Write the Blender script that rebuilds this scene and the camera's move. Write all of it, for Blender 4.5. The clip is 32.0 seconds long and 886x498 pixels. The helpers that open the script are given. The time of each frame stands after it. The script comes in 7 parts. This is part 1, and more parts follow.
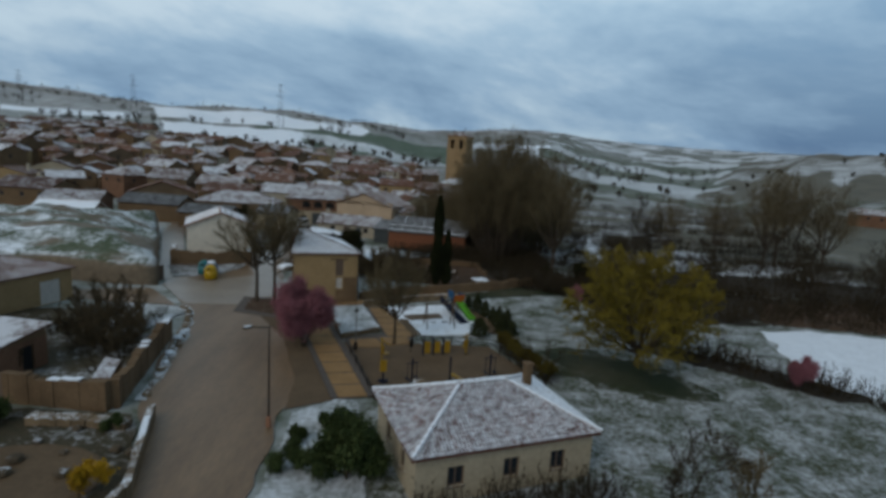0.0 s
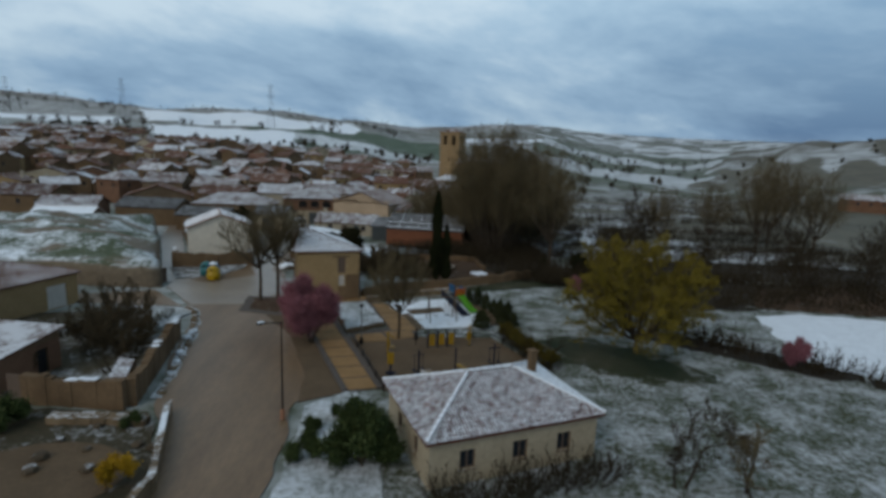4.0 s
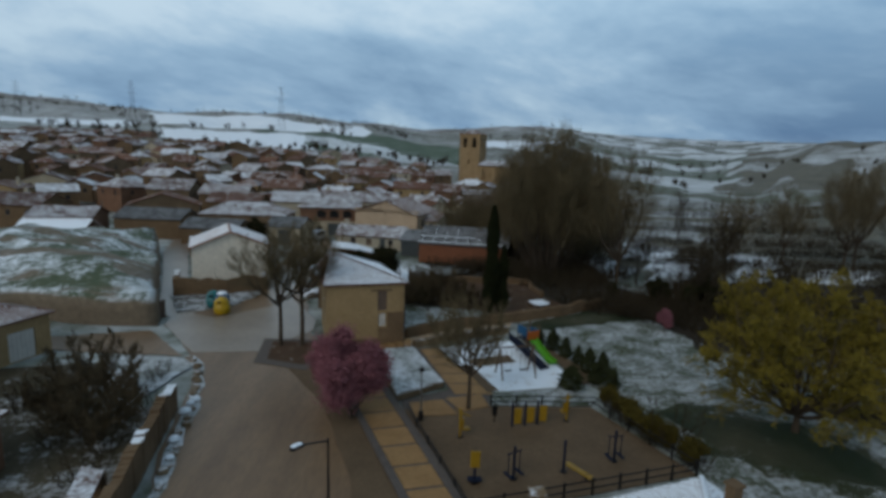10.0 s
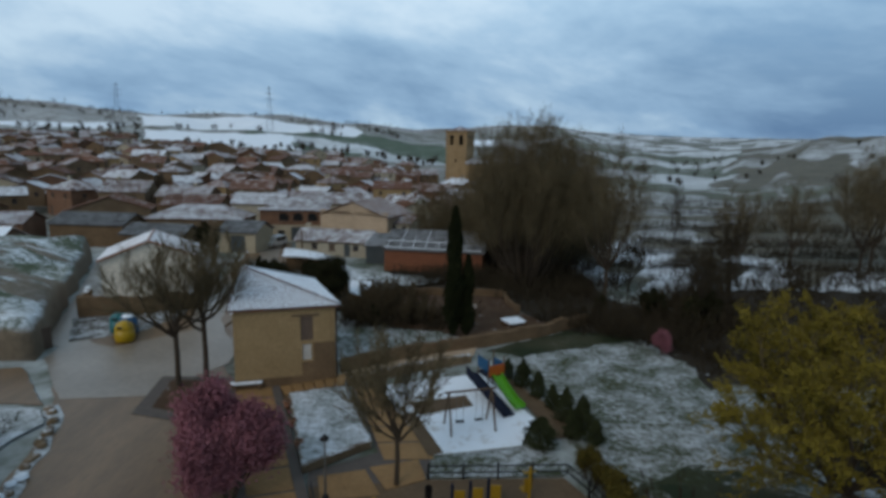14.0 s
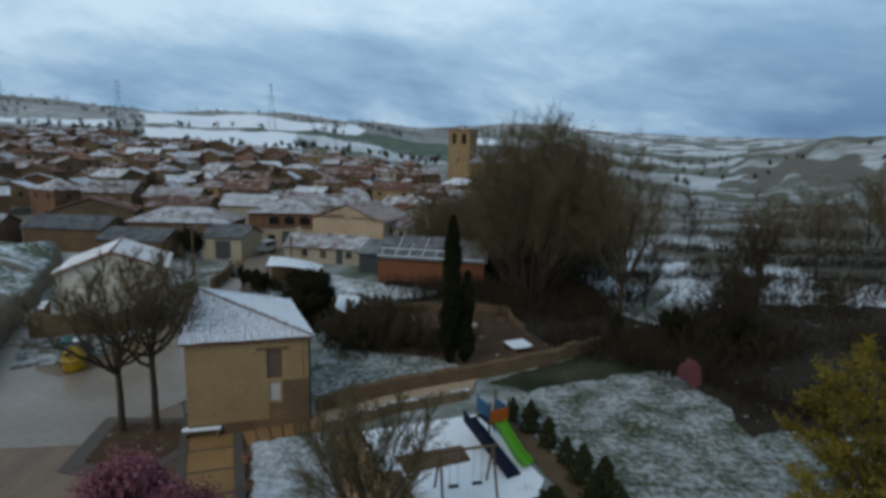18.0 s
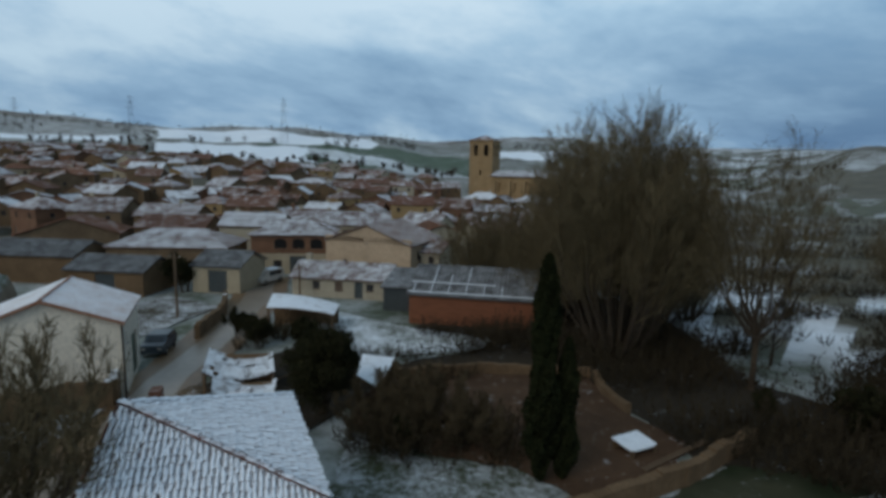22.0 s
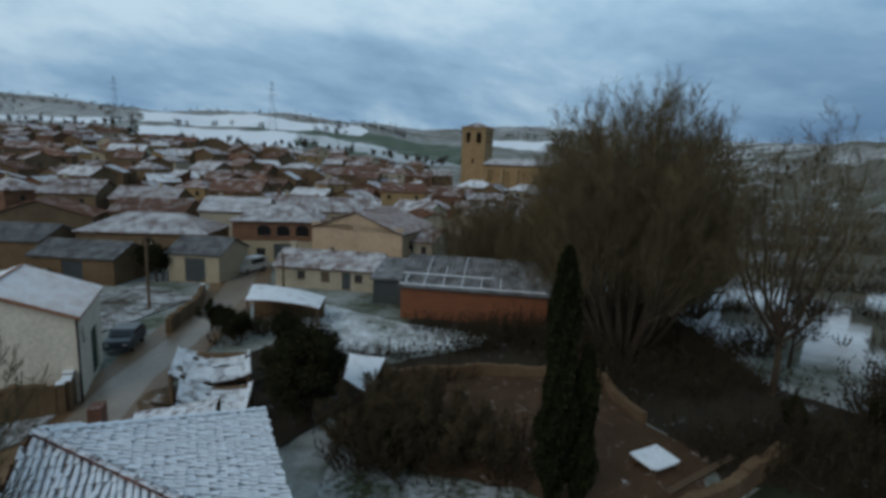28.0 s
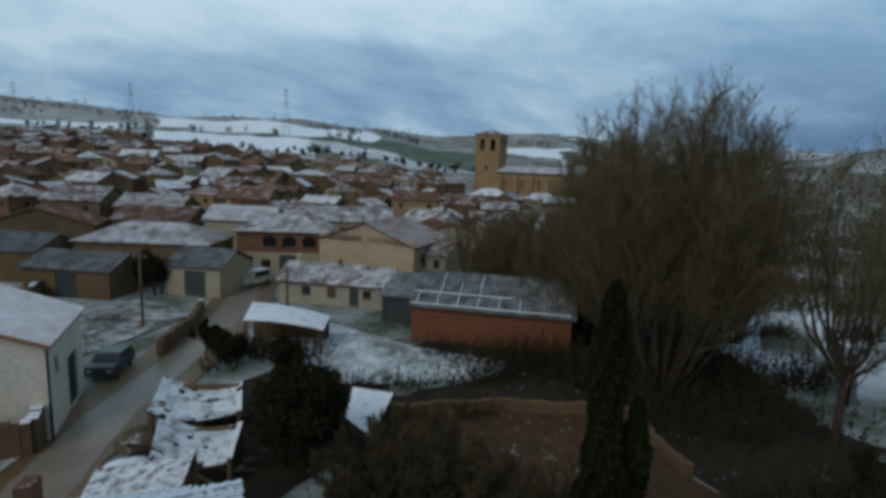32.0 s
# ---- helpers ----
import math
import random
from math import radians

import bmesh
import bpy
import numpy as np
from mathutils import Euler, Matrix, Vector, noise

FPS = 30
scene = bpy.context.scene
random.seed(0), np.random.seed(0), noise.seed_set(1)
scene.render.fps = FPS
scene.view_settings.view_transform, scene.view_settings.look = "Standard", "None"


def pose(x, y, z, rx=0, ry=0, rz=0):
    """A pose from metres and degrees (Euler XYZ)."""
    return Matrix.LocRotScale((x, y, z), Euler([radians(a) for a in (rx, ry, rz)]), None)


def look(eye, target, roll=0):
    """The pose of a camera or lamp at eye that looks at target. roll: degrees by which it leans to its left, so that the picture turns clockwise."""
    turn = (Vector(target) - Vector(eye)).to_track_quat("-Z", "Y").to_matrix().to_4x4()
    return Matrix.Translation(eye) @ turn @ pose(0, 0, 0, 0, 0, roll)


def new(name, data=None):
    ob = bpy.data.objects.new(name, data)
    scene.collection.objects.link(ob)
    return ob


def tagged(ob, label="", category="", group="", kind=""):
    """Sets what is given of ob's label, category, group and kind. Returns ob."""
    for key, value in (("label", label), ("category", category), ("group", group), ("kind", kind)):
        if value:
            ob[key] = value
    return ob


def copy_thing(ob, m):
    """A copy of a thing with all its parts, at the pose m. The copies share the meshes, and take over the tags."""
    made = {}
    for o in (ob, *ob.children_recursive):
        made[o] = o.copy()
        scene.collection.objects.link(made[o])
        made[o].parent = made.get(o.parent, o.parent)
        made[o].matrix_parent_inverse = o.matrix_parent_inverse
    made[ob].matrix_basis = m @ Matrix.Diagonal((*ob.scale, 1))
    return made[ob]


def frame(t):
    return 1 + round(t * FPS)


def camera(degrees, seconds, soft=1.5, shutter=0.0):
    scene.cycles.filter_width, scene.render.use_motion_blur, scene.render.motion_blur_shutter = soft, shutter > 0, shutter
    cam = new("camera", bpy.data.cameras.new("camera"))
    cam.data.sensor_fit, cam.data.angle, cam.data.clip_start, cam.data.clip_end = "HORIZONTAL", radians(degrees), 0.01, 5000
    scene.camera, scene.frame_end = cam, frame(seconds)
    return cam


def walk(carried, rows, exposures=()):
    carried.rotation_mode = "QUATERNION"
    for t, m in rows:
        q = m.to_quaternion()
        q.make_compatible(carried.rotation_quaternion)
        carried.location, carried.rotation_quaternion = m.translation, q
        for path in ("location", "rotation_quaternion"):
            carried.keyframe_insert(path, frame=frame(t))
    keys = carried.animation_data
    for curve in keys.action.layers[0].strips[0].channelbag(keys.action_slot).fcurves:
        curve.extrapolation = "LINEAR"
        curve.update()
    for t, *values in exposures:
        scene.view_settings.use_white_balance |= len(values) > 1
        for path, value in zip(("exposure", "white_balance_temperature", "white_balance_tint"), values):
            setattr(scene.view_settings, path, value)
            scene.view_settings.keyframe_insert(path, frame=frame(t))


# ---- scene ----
# ---- camera ----
cam = camera(79.3, 32.0, soft=3.6)
# seconds, eye, target, roll
PATH = [
    (0, (3.107, 0.715, 15.7), (3.163, 2.686, 15.367), 3.6),
    (0.5, (3.086, 0.335, 15.715), (3.225, 2.303, 15.383), 3.0),
    (1, (3.038, 0.187, 15.786), (3.163, 2.154, 15.445), 2.5),
    (1.5, (2.98, 0.096, 15.801), (3.098, 2.063, 15.456), 2.3),
    (2, (2.944, -0.003, 15.771), (3.053, 1.964, 15.425), 2.2),
    (2.5, (2.852, -0.124, 15.751), (2.954, 1.843, 15.404), 2.2),
    (3, (2.797, -0.238, 15.705), (2.888, 1.73, 15.359), 2.1),
    (3.5, (2.656, -0.287, 15.66), (2.739, 1.682, 15.316), 2.1),
    (5.5, (1.359, 0.315, 15.673), (1.406, 2.284, 15.325), 2.2),
    (6, (0.527, 1.404, 15.791), (0.556, 3.374, 15.447), 2.1),
    (6.5, (-0.303, 2.699, 15.928), (-0.282, 4.669, 15.58), 1.9),
    (7, (-1.076, 4.004, 16.02), (-1.06, 5.972, 15.665), 1.8),
    (7.5, (-1.957, 5.301, 16.1), (-1.935, 7.269, 15.741), 1.9),
    (8, (-2.594, 6.405, 16.17), (-2.562, 8.372, 15.812), 1.8),
    (8.5, (-2.854, 7.455, 16.19), (-2.819, 9.423, 15.833), 1.9),
    (9, (-2.952, 8.762, 16.166), (-2.908, 10.73, 15.813), 1.9),
    (9.5, (-2.581, 10.292, 16.03), (-2.535, 12.262, 15.685), 2.2),
    (10, (-1.976, 11.82, 15.866), (-1.931, 13.791, 15.528), 1.9),
    (10.5, (-1.215, 13.384, 15.655), (-1.178, 15.357, 15.328), 1.8),
    (11, (-0.334, 15.022, 15.453), (-0.31, 16.997, 15.136), 1.6),
    (11.5, (0.403, 16.61, 15.289), (0.413, 18.585, 14.974), 1.3),
    (12, (0.916, 18.077, 15.21), (0.923, 20.052, 14.891), 1.1),
    (12.5, (1.338, 19.242, 15.19), (1.35, 21.215, 14.861), 0.9),
    (13, (1.675, 20.03, 15.203), (1.695, 22.001, 14.866), 1.0),
    (13.5, (1.79, 20.501, 15.221), (1.834, 22.471, 14.882), 1.2),
    (14, (1.943, 20.892, 15.238), (2.003, 22.863, 14.901), 1.3),
    (14.5, (2.023, 21.293, 15.274), (2.096, 23.263, 14.936), 1.4),
    (16.5, (1.969, 23.13, 15.639), (2.074, 25.096, 15.284), 1.8),
    (17, (2.19, 23.939, 15.675), (2.285, 25.905, 15.318), 1.8),
    (17.5, (2.399, 24.91, 15.637), (2.478, 26.877, 15.283), 1.7),
    (18, (2.646, 26.573, 15.584), (2.694, 28.543, 15.241), 1.5),
    (18.5, (2.808, 28.4, 15.555), (2.839, 30.371, 15.222), 1.5),
    (19, (2.81, 30.21, 15.502), (2.825, 32.184, 15.18), 1.4),
    (19.5, (2.437, 32.065, 15.522), (2.448, 34.04, 15.207), 1.4),
    (20, (1.986, 34.034, 15.509), (1.992, 36.01, 15.2), 1.4),
    (20.5, (1.431, 35.998, 15.432), (1.435, 37.975, 15.131), 1.4),
    (21, (0.779, 37.928, 15.221), (0.778, 39.906, 14.928), 1.2),
    (21.5, (0.034, 39.641, 15.034), (0.033, 41.62, 14.744), 1.2),
    (22, (-0.663, 40.961, 15.042), (-0.659, 42.939, 14.748), 1.1),
    (22.5, (-1.19, 41.813, 15.187), (-1.181, 43.79, 14.886), 1.1),
    (23, (-1.52, 42.413, 15.326), (-1.509, 44.389, 15.019), 1.1),
    (23.5, (-1.627, 42.757, 15.405), (-1.615, 44.733, 15.093), 1.2),
    (24, (-1.672, 43.003, 15.34), (-1.652, 44.977, 15.02), 1.6),
    (24.5, (-1.505, 43.106, 15.006), (-1.478, 45.08, 14.684), 2.0),
    (25, (-1.249, 43.194, 14.633), (-1.215, 45.167, 14.31), 2.3),
    (25.5, (-1.12, 43.264, 14.377), (-1.076, 45.237, 14.052), 2.5),
    (27.5, (-1.169, 44.081, 14.369), (-1.11, 46.052, 14.038), 2.2),
    (28, (-1.17, 44.573, 14.545), (-1.124, 46.545, 14.211), 2.0),
    (28.5, (-1.168, 45.135, 14.698), (-1.137, 47.107, 14.365), 1.8),
    (29, (-1.21, 45.822, 14.817), (-1.192, 47.795, 14.487), 1.6),
    (29.5, (-1.351, 46.669, 14.912), (-1.348, 48.643, 14.59), 1.9),
    (30, (-1.446, 47.498, 14.999), (-1.455, 49.473, 14.679), 1.9),
    (30.5, (-1.525, 47.992, 15.011), (-1.538, 49.966, 14.691), 1.9),
    (31, (-1.488, 48.317, 14.954), (-1.503, 50.292, 14.638), 2.0),
    (31.5, (-1.412, 48.439, 14.88), (-1.421, 50.414, 14.566), 2.1),
    (32, (-1.368, 48.395, 14.773), (-1.367, 50.371, 14.461), 2.3),
]
# the film camera's own drift of brightness and white balance
DRIFT = [
    (0, -0.08, 6650, 10), (1, 0.03, 6680, 10), (2, -0.10, 6650, 10), (3, -0.06, 6650, 10), (7, 0.03, 6680, 10), (8, 0.02, 6650, 10), (9, -0.17, 6450, 8), (10, -0.06, 6450, 9),
    (11, 0.0, 6430, 10), (13, 0.08, 6400, 10), (17, 0.06, 6380, 9), (18, 0.09, 6400, 9), (20, 0.02, 6380, 8), (22, -0.05, 6380, 8), (23, -0.02, 6380, 8), (24, 0.0, 6380, 8), (25, -0.08, 6380, 8), (28, -0.06, 6380, 7), (30, -0.05, 6430, 8), (32, -0.09, 6380, 7),
]
walk(cam, [(t, look(eye, target, roll)) for t, eye, target, roll in PATH], DRIFT)

# ---- world and light: overcast winter evening ----
world = bpy.data.worlds.new("overcast_sky")
scene.world = world
world.use_nodes = True
wn, wl = world.node_tree.nodes, world.node_tree.links
wn.clear()


def wnode(kind, **inputs):
    n = wn.new(kind)
    for k, v in inputs.items():
        n.inputs[k.replace("_", " ")].default_value = v
    return n


def wmath(op, a, b=None, c=None):
    n = wn.new("ShaderNodeMath")
    n.operation = op
    for i, v in enumerate((a, b, c)):
        if v is None:
            continue
        if isinstance(v, (int, float)):
            n.inputs[i].default_value = v
        else:
            wl.new(v, n.inputs[i])
    return n.outputs[0]


def wramp(fac, stops):
    n = wn.new("ShaderNodeValToRGB")
    e = n.color_ramp.elements
    while len(e) < len(stops):
        e.new(0.5)
    for el, (p, c) in zip(e, stops):
        el.position, el.color = p, (*c, 1)
    wl.new(fac, n.inputs[0])
    return n.outputs[0]


def wmix(fac, a, b, blend="MIX"):
    n = wn.new("ShaderNodeMix")
    n.data_type, n.blend_type = "RGBA", blend
    if isinstance(fac, (int, float)):
        n.inputs[0].default_value = fac
    else:
        wl.new(fac, n.inputs[0])
    for i, v in ((6, a), (7, b)):
        if isinstance(v, tuple):
            n.inputs[i].default_value = (*v, 1)
        else:
            wl.new(v, n.inputs[i])
    return n.outputs[2]


SUN_EL, SUN_ROT = radians(38), radians(215)
sky = wn.new("ShaderNodeTexSky")
sky.sky_type, sky.sun_disc = "NISHITA", False
sky.sun_elevation, sky.sun_rotation = SUN_EL, SUN_ROT
sky.air_density, sky.dust_density = 1.4, 3.0
tc = wn.new("ShaderNodeTexCoord")
sep = wn.new("ShaderNodeSeparateXYZ")
wl.new(tc.outputs["Generated"], sep.inputs[0])
zc = wmath("MAXIMUM", sep.outputs[2], 0.0)
comb = wn.new("ShaderNodeCombineXYZ")
wl.new(wmath("ADD", sep.outputs[0], 2.35), comb.inputs[0])
wl.new(sep.outputs[1], comb.inputs[1])
# layers tilt a little and flatten towards the horizon
wl.new(wmath("ADD", wmath("MULTIPLY", wmath("POWER", zc, 0.8), 2.2), wmath("MULTIPLY", sep.outputs[0], 0.34)), comb.inputs[2])
big = wnode("ShaderNodeTexNoise", Scale=2.6, Detail=6.0, Roughness=0.55, Distortion=0.25)
fine = wnode("ShaderNodeTexNoise", Scale=6.5, Detail=6.0, Roughness=0.6, Distortion=0.3)
wl.new(comb.outputs[0], big.inputs["Vector"])
wl.new(comb.outputs[0], fine.inputs["Vector"])
cloud = wmath("ADD", wmath("MULTIPLY", big.outputs[0], 0.8), wmath("MULTIPLY", fine.outputs[0], 0.2))
# the hidden sun lightens the west side of the deck
cloud = wmath("ADD", cloud, wmath("MULTIPLY", sep.outputs[0], -0.13))
# thick blue-grey deck low down, lighter veil above
low = wramp(cloud, [(0.35, (0.090, 0.185, 0.340)), (0.48, (0.190, 0.330, 0.515)), (0.61, (0.420, 0.580, 0.725))])
high = wramp(cloud, [(0.32, (0.260, 0.430, 0.620)), (0.46, (0.425, 0.610, 0.780)), (0.58, (0.610, 0.765, 0.890))])
lift = wramp(sep.outputs[2], [(0.04, (0, 0, 0)), (0.27, (1, 1, 1))])
deck = wmix(lift, low, high)
over = wramp(sep.outputs[2], [(0.30, (1, 1, 1)), (0.62, (0.52, 0.53, 0.54))])
deck = wmix(1.0, deck, over, "MULTIPLY")
strip = wramp(sep.outputs[2], [(0.0, (1, 1, 1)), (0.055, (0, 0, 0))])
deck = wmix(wmath("MULTIPLY", strip, 0.35), deck, (0.36, 0.45, 0.56))
both = wmix(0.94, sky.outputs[0], deck)
bg = wn.new("ShaderNodeBackground")
bg.inputs["Strength"].default_value = 1.0
# the clear-sky part is scaled to the deck's level before the mix
skyscaled = wmix(1.0, sky.outputs[0], (0.1, 0.1, 0.1), "MULTIPLY")
for l in list(wl):
    if l.from_node == sky and l.to_node == both.node and l.to_socket == both.node.inputs[6]:
        wl.remove(l)
wl.new(skyscaled, both.node.inputs[6])
wl.new(both, bg.inputs["Color"])
wout = wn.new("ShaderNodeOutputWorld")
wl.new(bg.outputs[0], wout.inputs["Surface"])

lamp = bpy.data.lights.new("sun", "SUN")
lamp.energy, lamp.angle, lamp.color = 0.7, radians(30), (1.0, 0.96, 0.9)
sun = new("sun", lamp)
sun.rotation_euler = (radians(90) - SUN_EL, 0, radians(180) - SUN_ROT)
scene.view_settings.exposure = 0.0

# ---- materials ----
SNOW = (0.84, 0.87, 0.91)
TONE_SCALE = (0.74, 0.66, 0.57)  # factor on the base colours except snow: deeper and warmer


def toned(c):
    return tuple(v * w for v, w in zip(c, TONE_SCALE))


class Nodes:
    """Short ways to wire one material."""

    def __init__(self, name):
        self.m = bpy.data.materials.new(name)
        self.m.use_nodes = True
        self.t = self.m.node_tree
        self.bsdf = self.t.nodes["Principled BSDF"]
        self.geo = self.t.nodes.new("ShaderNodeNewGeometry")
        self.pos = self.geo.outputs["Position"]

    def plug(self, v, s):
        if hasattr(v, "links"):
            self.t.links.new(v, s)
        elif isinstance(v, tuple) and len(v) == 3 and s.type == "RGBA":
            s.default_value = (*v, 1)
        else:
            s.default_value = v

    def noise(self, scale, detail=4.0, rough=0.55, vec=None, stretch=None, dist=0.0):
        n = self.t.nodes.new("ShaderNodeTexNoise")
        v = vec or self.pos
        if stretch:
            mp = self.t.nodes.new("ShaderNodeMapping")
            mp.inputs["Scale"].default_value = stretch
            self.t.links.new(v, mp.inputs["Vector"])
            v = mp.outputs[0]
        self.t.links.new(v, n.inputs["Vector"])
        for k, x in (("Scale", scale), ("Detail", detail), ("Roughness", rough), ("Distortion", dist)):
            n.inputs[k].default_value = x
        return n.outputs[0]

    def range(self, v, a, b, c=0.0, d=1.0):
        n = self.t.nodes.new("ShaderNodeMapRange")
        self.plug(v, n.inputs[0])
        for i, x in enumerate((a, b, c, d)):
            n.inputs[i + 1].default_value = x
        return n.outputs[0]

    def math(self, op, a, b):
        n = self.t.nodes.new("ShaderNodeMath")
        n.operation = op
        self.plug(a, n.inputs[0])
        self.plug(b, n.inputs[1])
        return n.outputs[0]

    def mix(self, f, a, b, blend="MIX"):
        n = self.t.nodes.new("ShaderNodeMix")
        n.data_type, n.blend_type = "RGBA", blend
        self.plug(f, n.inputs[0])
        self.plug(a, n.inputs[6])
        self.plug(b, n.inputs[7])
        return n.outputs[2]

    def bump(self, h, strength, dist=0.05):
        n = self.t.nodes.new("ShaderNodeBump")
        n.inputs["Strength"].default_value, n.inputs["Distance"].default_value = strength, dist
        self.plug(h, n.inputs["Height"])
        self.t.links.new(n.outputs[0], self.bsdf.inputs["Normal"])


def surface(name, c1, c2, scale=1.0, rough=0.85, snow=0.0, snow_scale=1.2, flat=0.55, bump=0.3, vary=0.15, metal=0.0, stretch=None, spec=0.3, edge=0.08, thin=1.0, drift=0.0):
    """A worn surface of two tones with grain, and snow that lies on what faces up (snow: the share that is covered)."""
    c1, c2 = [toned(c) for c in (c1, c2)]
    k = Nodes(name)
    coarse = k.noise(scale, 5, 0.6, stretch=stretch)
    grain = k.noise(scale * 9, 3, 0.6, stretch=stretch)
    col = k.mix(k.range(coarse, 0.32, 0.68), c1, c2)
    col = k.mix(1.0, col, k.range(grain, 0.2, 0.8, 0.78, 1.2), "MULTIPLY")
    if vary:
        info = k.t.nodes.new("ShaderNodeObjectInfo")
        isl = k.geo.outputs["Random Per Island"]
        r = k.math("FRACT", k.math("ADD", info.outputs["Random"], isl), 0.0)
        col = k.mix(1.0, col, k.range(r, 0, 1, 1 - vary, 1 + vary), "MULTIPLY")
    if snow > 0:
        s = k.math("ADD", k.math("MULTIPLY", k.noise(snow_scale, 6, 0.65), 0.62), k.math("MULTIPLY", k.noise(snow_scale * 7, 3, 0.6), 0.38))
        a = 0.5 + (0.5 - snow) * 0.36
        if drift:  # some roofs keep more snow than others
            each = k.t.nodes.new("ShaderNodeObjectInfo")
            s = k.math("ADD", s, k.range(each.outputs["Random"], 0, 1, -drift, drift))
        m = k.range(s, a - edge, a + edge)
        sp = k.t.nodes.new("ShaderNodeSeparateXYZ")
        k.t.links.new(k.geo.outputs["Normal"], sp.inputs[0])
        m = k.math("MULTIPLY", m, k.range(sp.outputs[2], flat - 0.15, flat + 0.15))
        m = k.math("MULTIPLY", m, thin)
        col = k.mix(m, col, SNOW)
        k.plug(k.range(m, 0, 1, rough, 0.6), k.bsdf.inputs["Roughness"])
    else:
        k.bsdf.inputs["Roughness"].default_value = rough
    k.plug(col, k.bsdf.inputs["Base Color"])
    k.bsdf.inputs["Metallic"].default_value = metal
    k.bsdf.inputs["Specular IOR Level"].default_value = spec
    if bump:
        k.bump(k.math("ADD", coarse, k.math("MULTIPLY", grain, 0.4)), bump, 0.06)
    return k.m


def foliage(name, c1, c2, rough=0.85):
    c1, c2 = [toned(c) for c in (c1, c2)]
    k = Nodes(name)
    col = k.mix(k.geo.outputs["Random Per Island"], c1, c2)
    col = k.mix(1.0, col, k.range(k.noise(0.6, 3), 0.25, 0.75, 0.7, 1.3), "MULTIPLY")
    k.plug(col, k.bsdf.inputs["Base Color"])
    k.bsdf.inputs["Roughness"].default_value = rough
    k.bsdf.inputs["Specular IOR Level"].default_value = 0.06
    return k.m


def snowy_grass(name, snow, scale=0.55, grass=((0.055, 0.085, 0.035), (0.10, 0.105, 0.055))):
    grass = [toned(c) for c in grass]
    k = Nodes(name)
    a = k.noise(scale, 7, 0.7, dist=0.15)
    b = k.noise(scale * 6, 5, 0.7)
    c = k.noise(scale * 0.17, 3, 0.5)
    g = k.mix(k.range(b, 0.3, 0.7), *grass)
    g = k.mix(k.range(c, 0.45, 0.7, 0, 0.5), g, (0.13, 0.105, 0.065))
    s = k.math("ADD", k.math("MULTIPLY", a, 0.42), k.math("ADD", k.math("MULTIPLY", b, 0.33), k.math("MULTIPLY", c, 0.25)))
    t = 0.5 + (0.5 - snow) * 0.3
    m = k.range(s, t - 0.09, t + 0.1, 0.0, 0.9)
    k.plug(k.mix(m, g, SNOW), k.bsdf.inputs["Base Color"])
    k.bsdf.inputs["Roughness"].default_value = 0.8
    k.bsdf.inputs["Specular IOR Level"].default_value = 0.2
    k.bump(k.math("ADD", a, b), 0.6, 0.15)
    return k.m


def plain(name, c, rough=0.5, metal=0.0, spec=0.4):
    return surface(name, c, tuple(v * 0.82 for v in c), 1.5, rough, bump=0.08, vary=0.05, metal=metal, spec=spec)


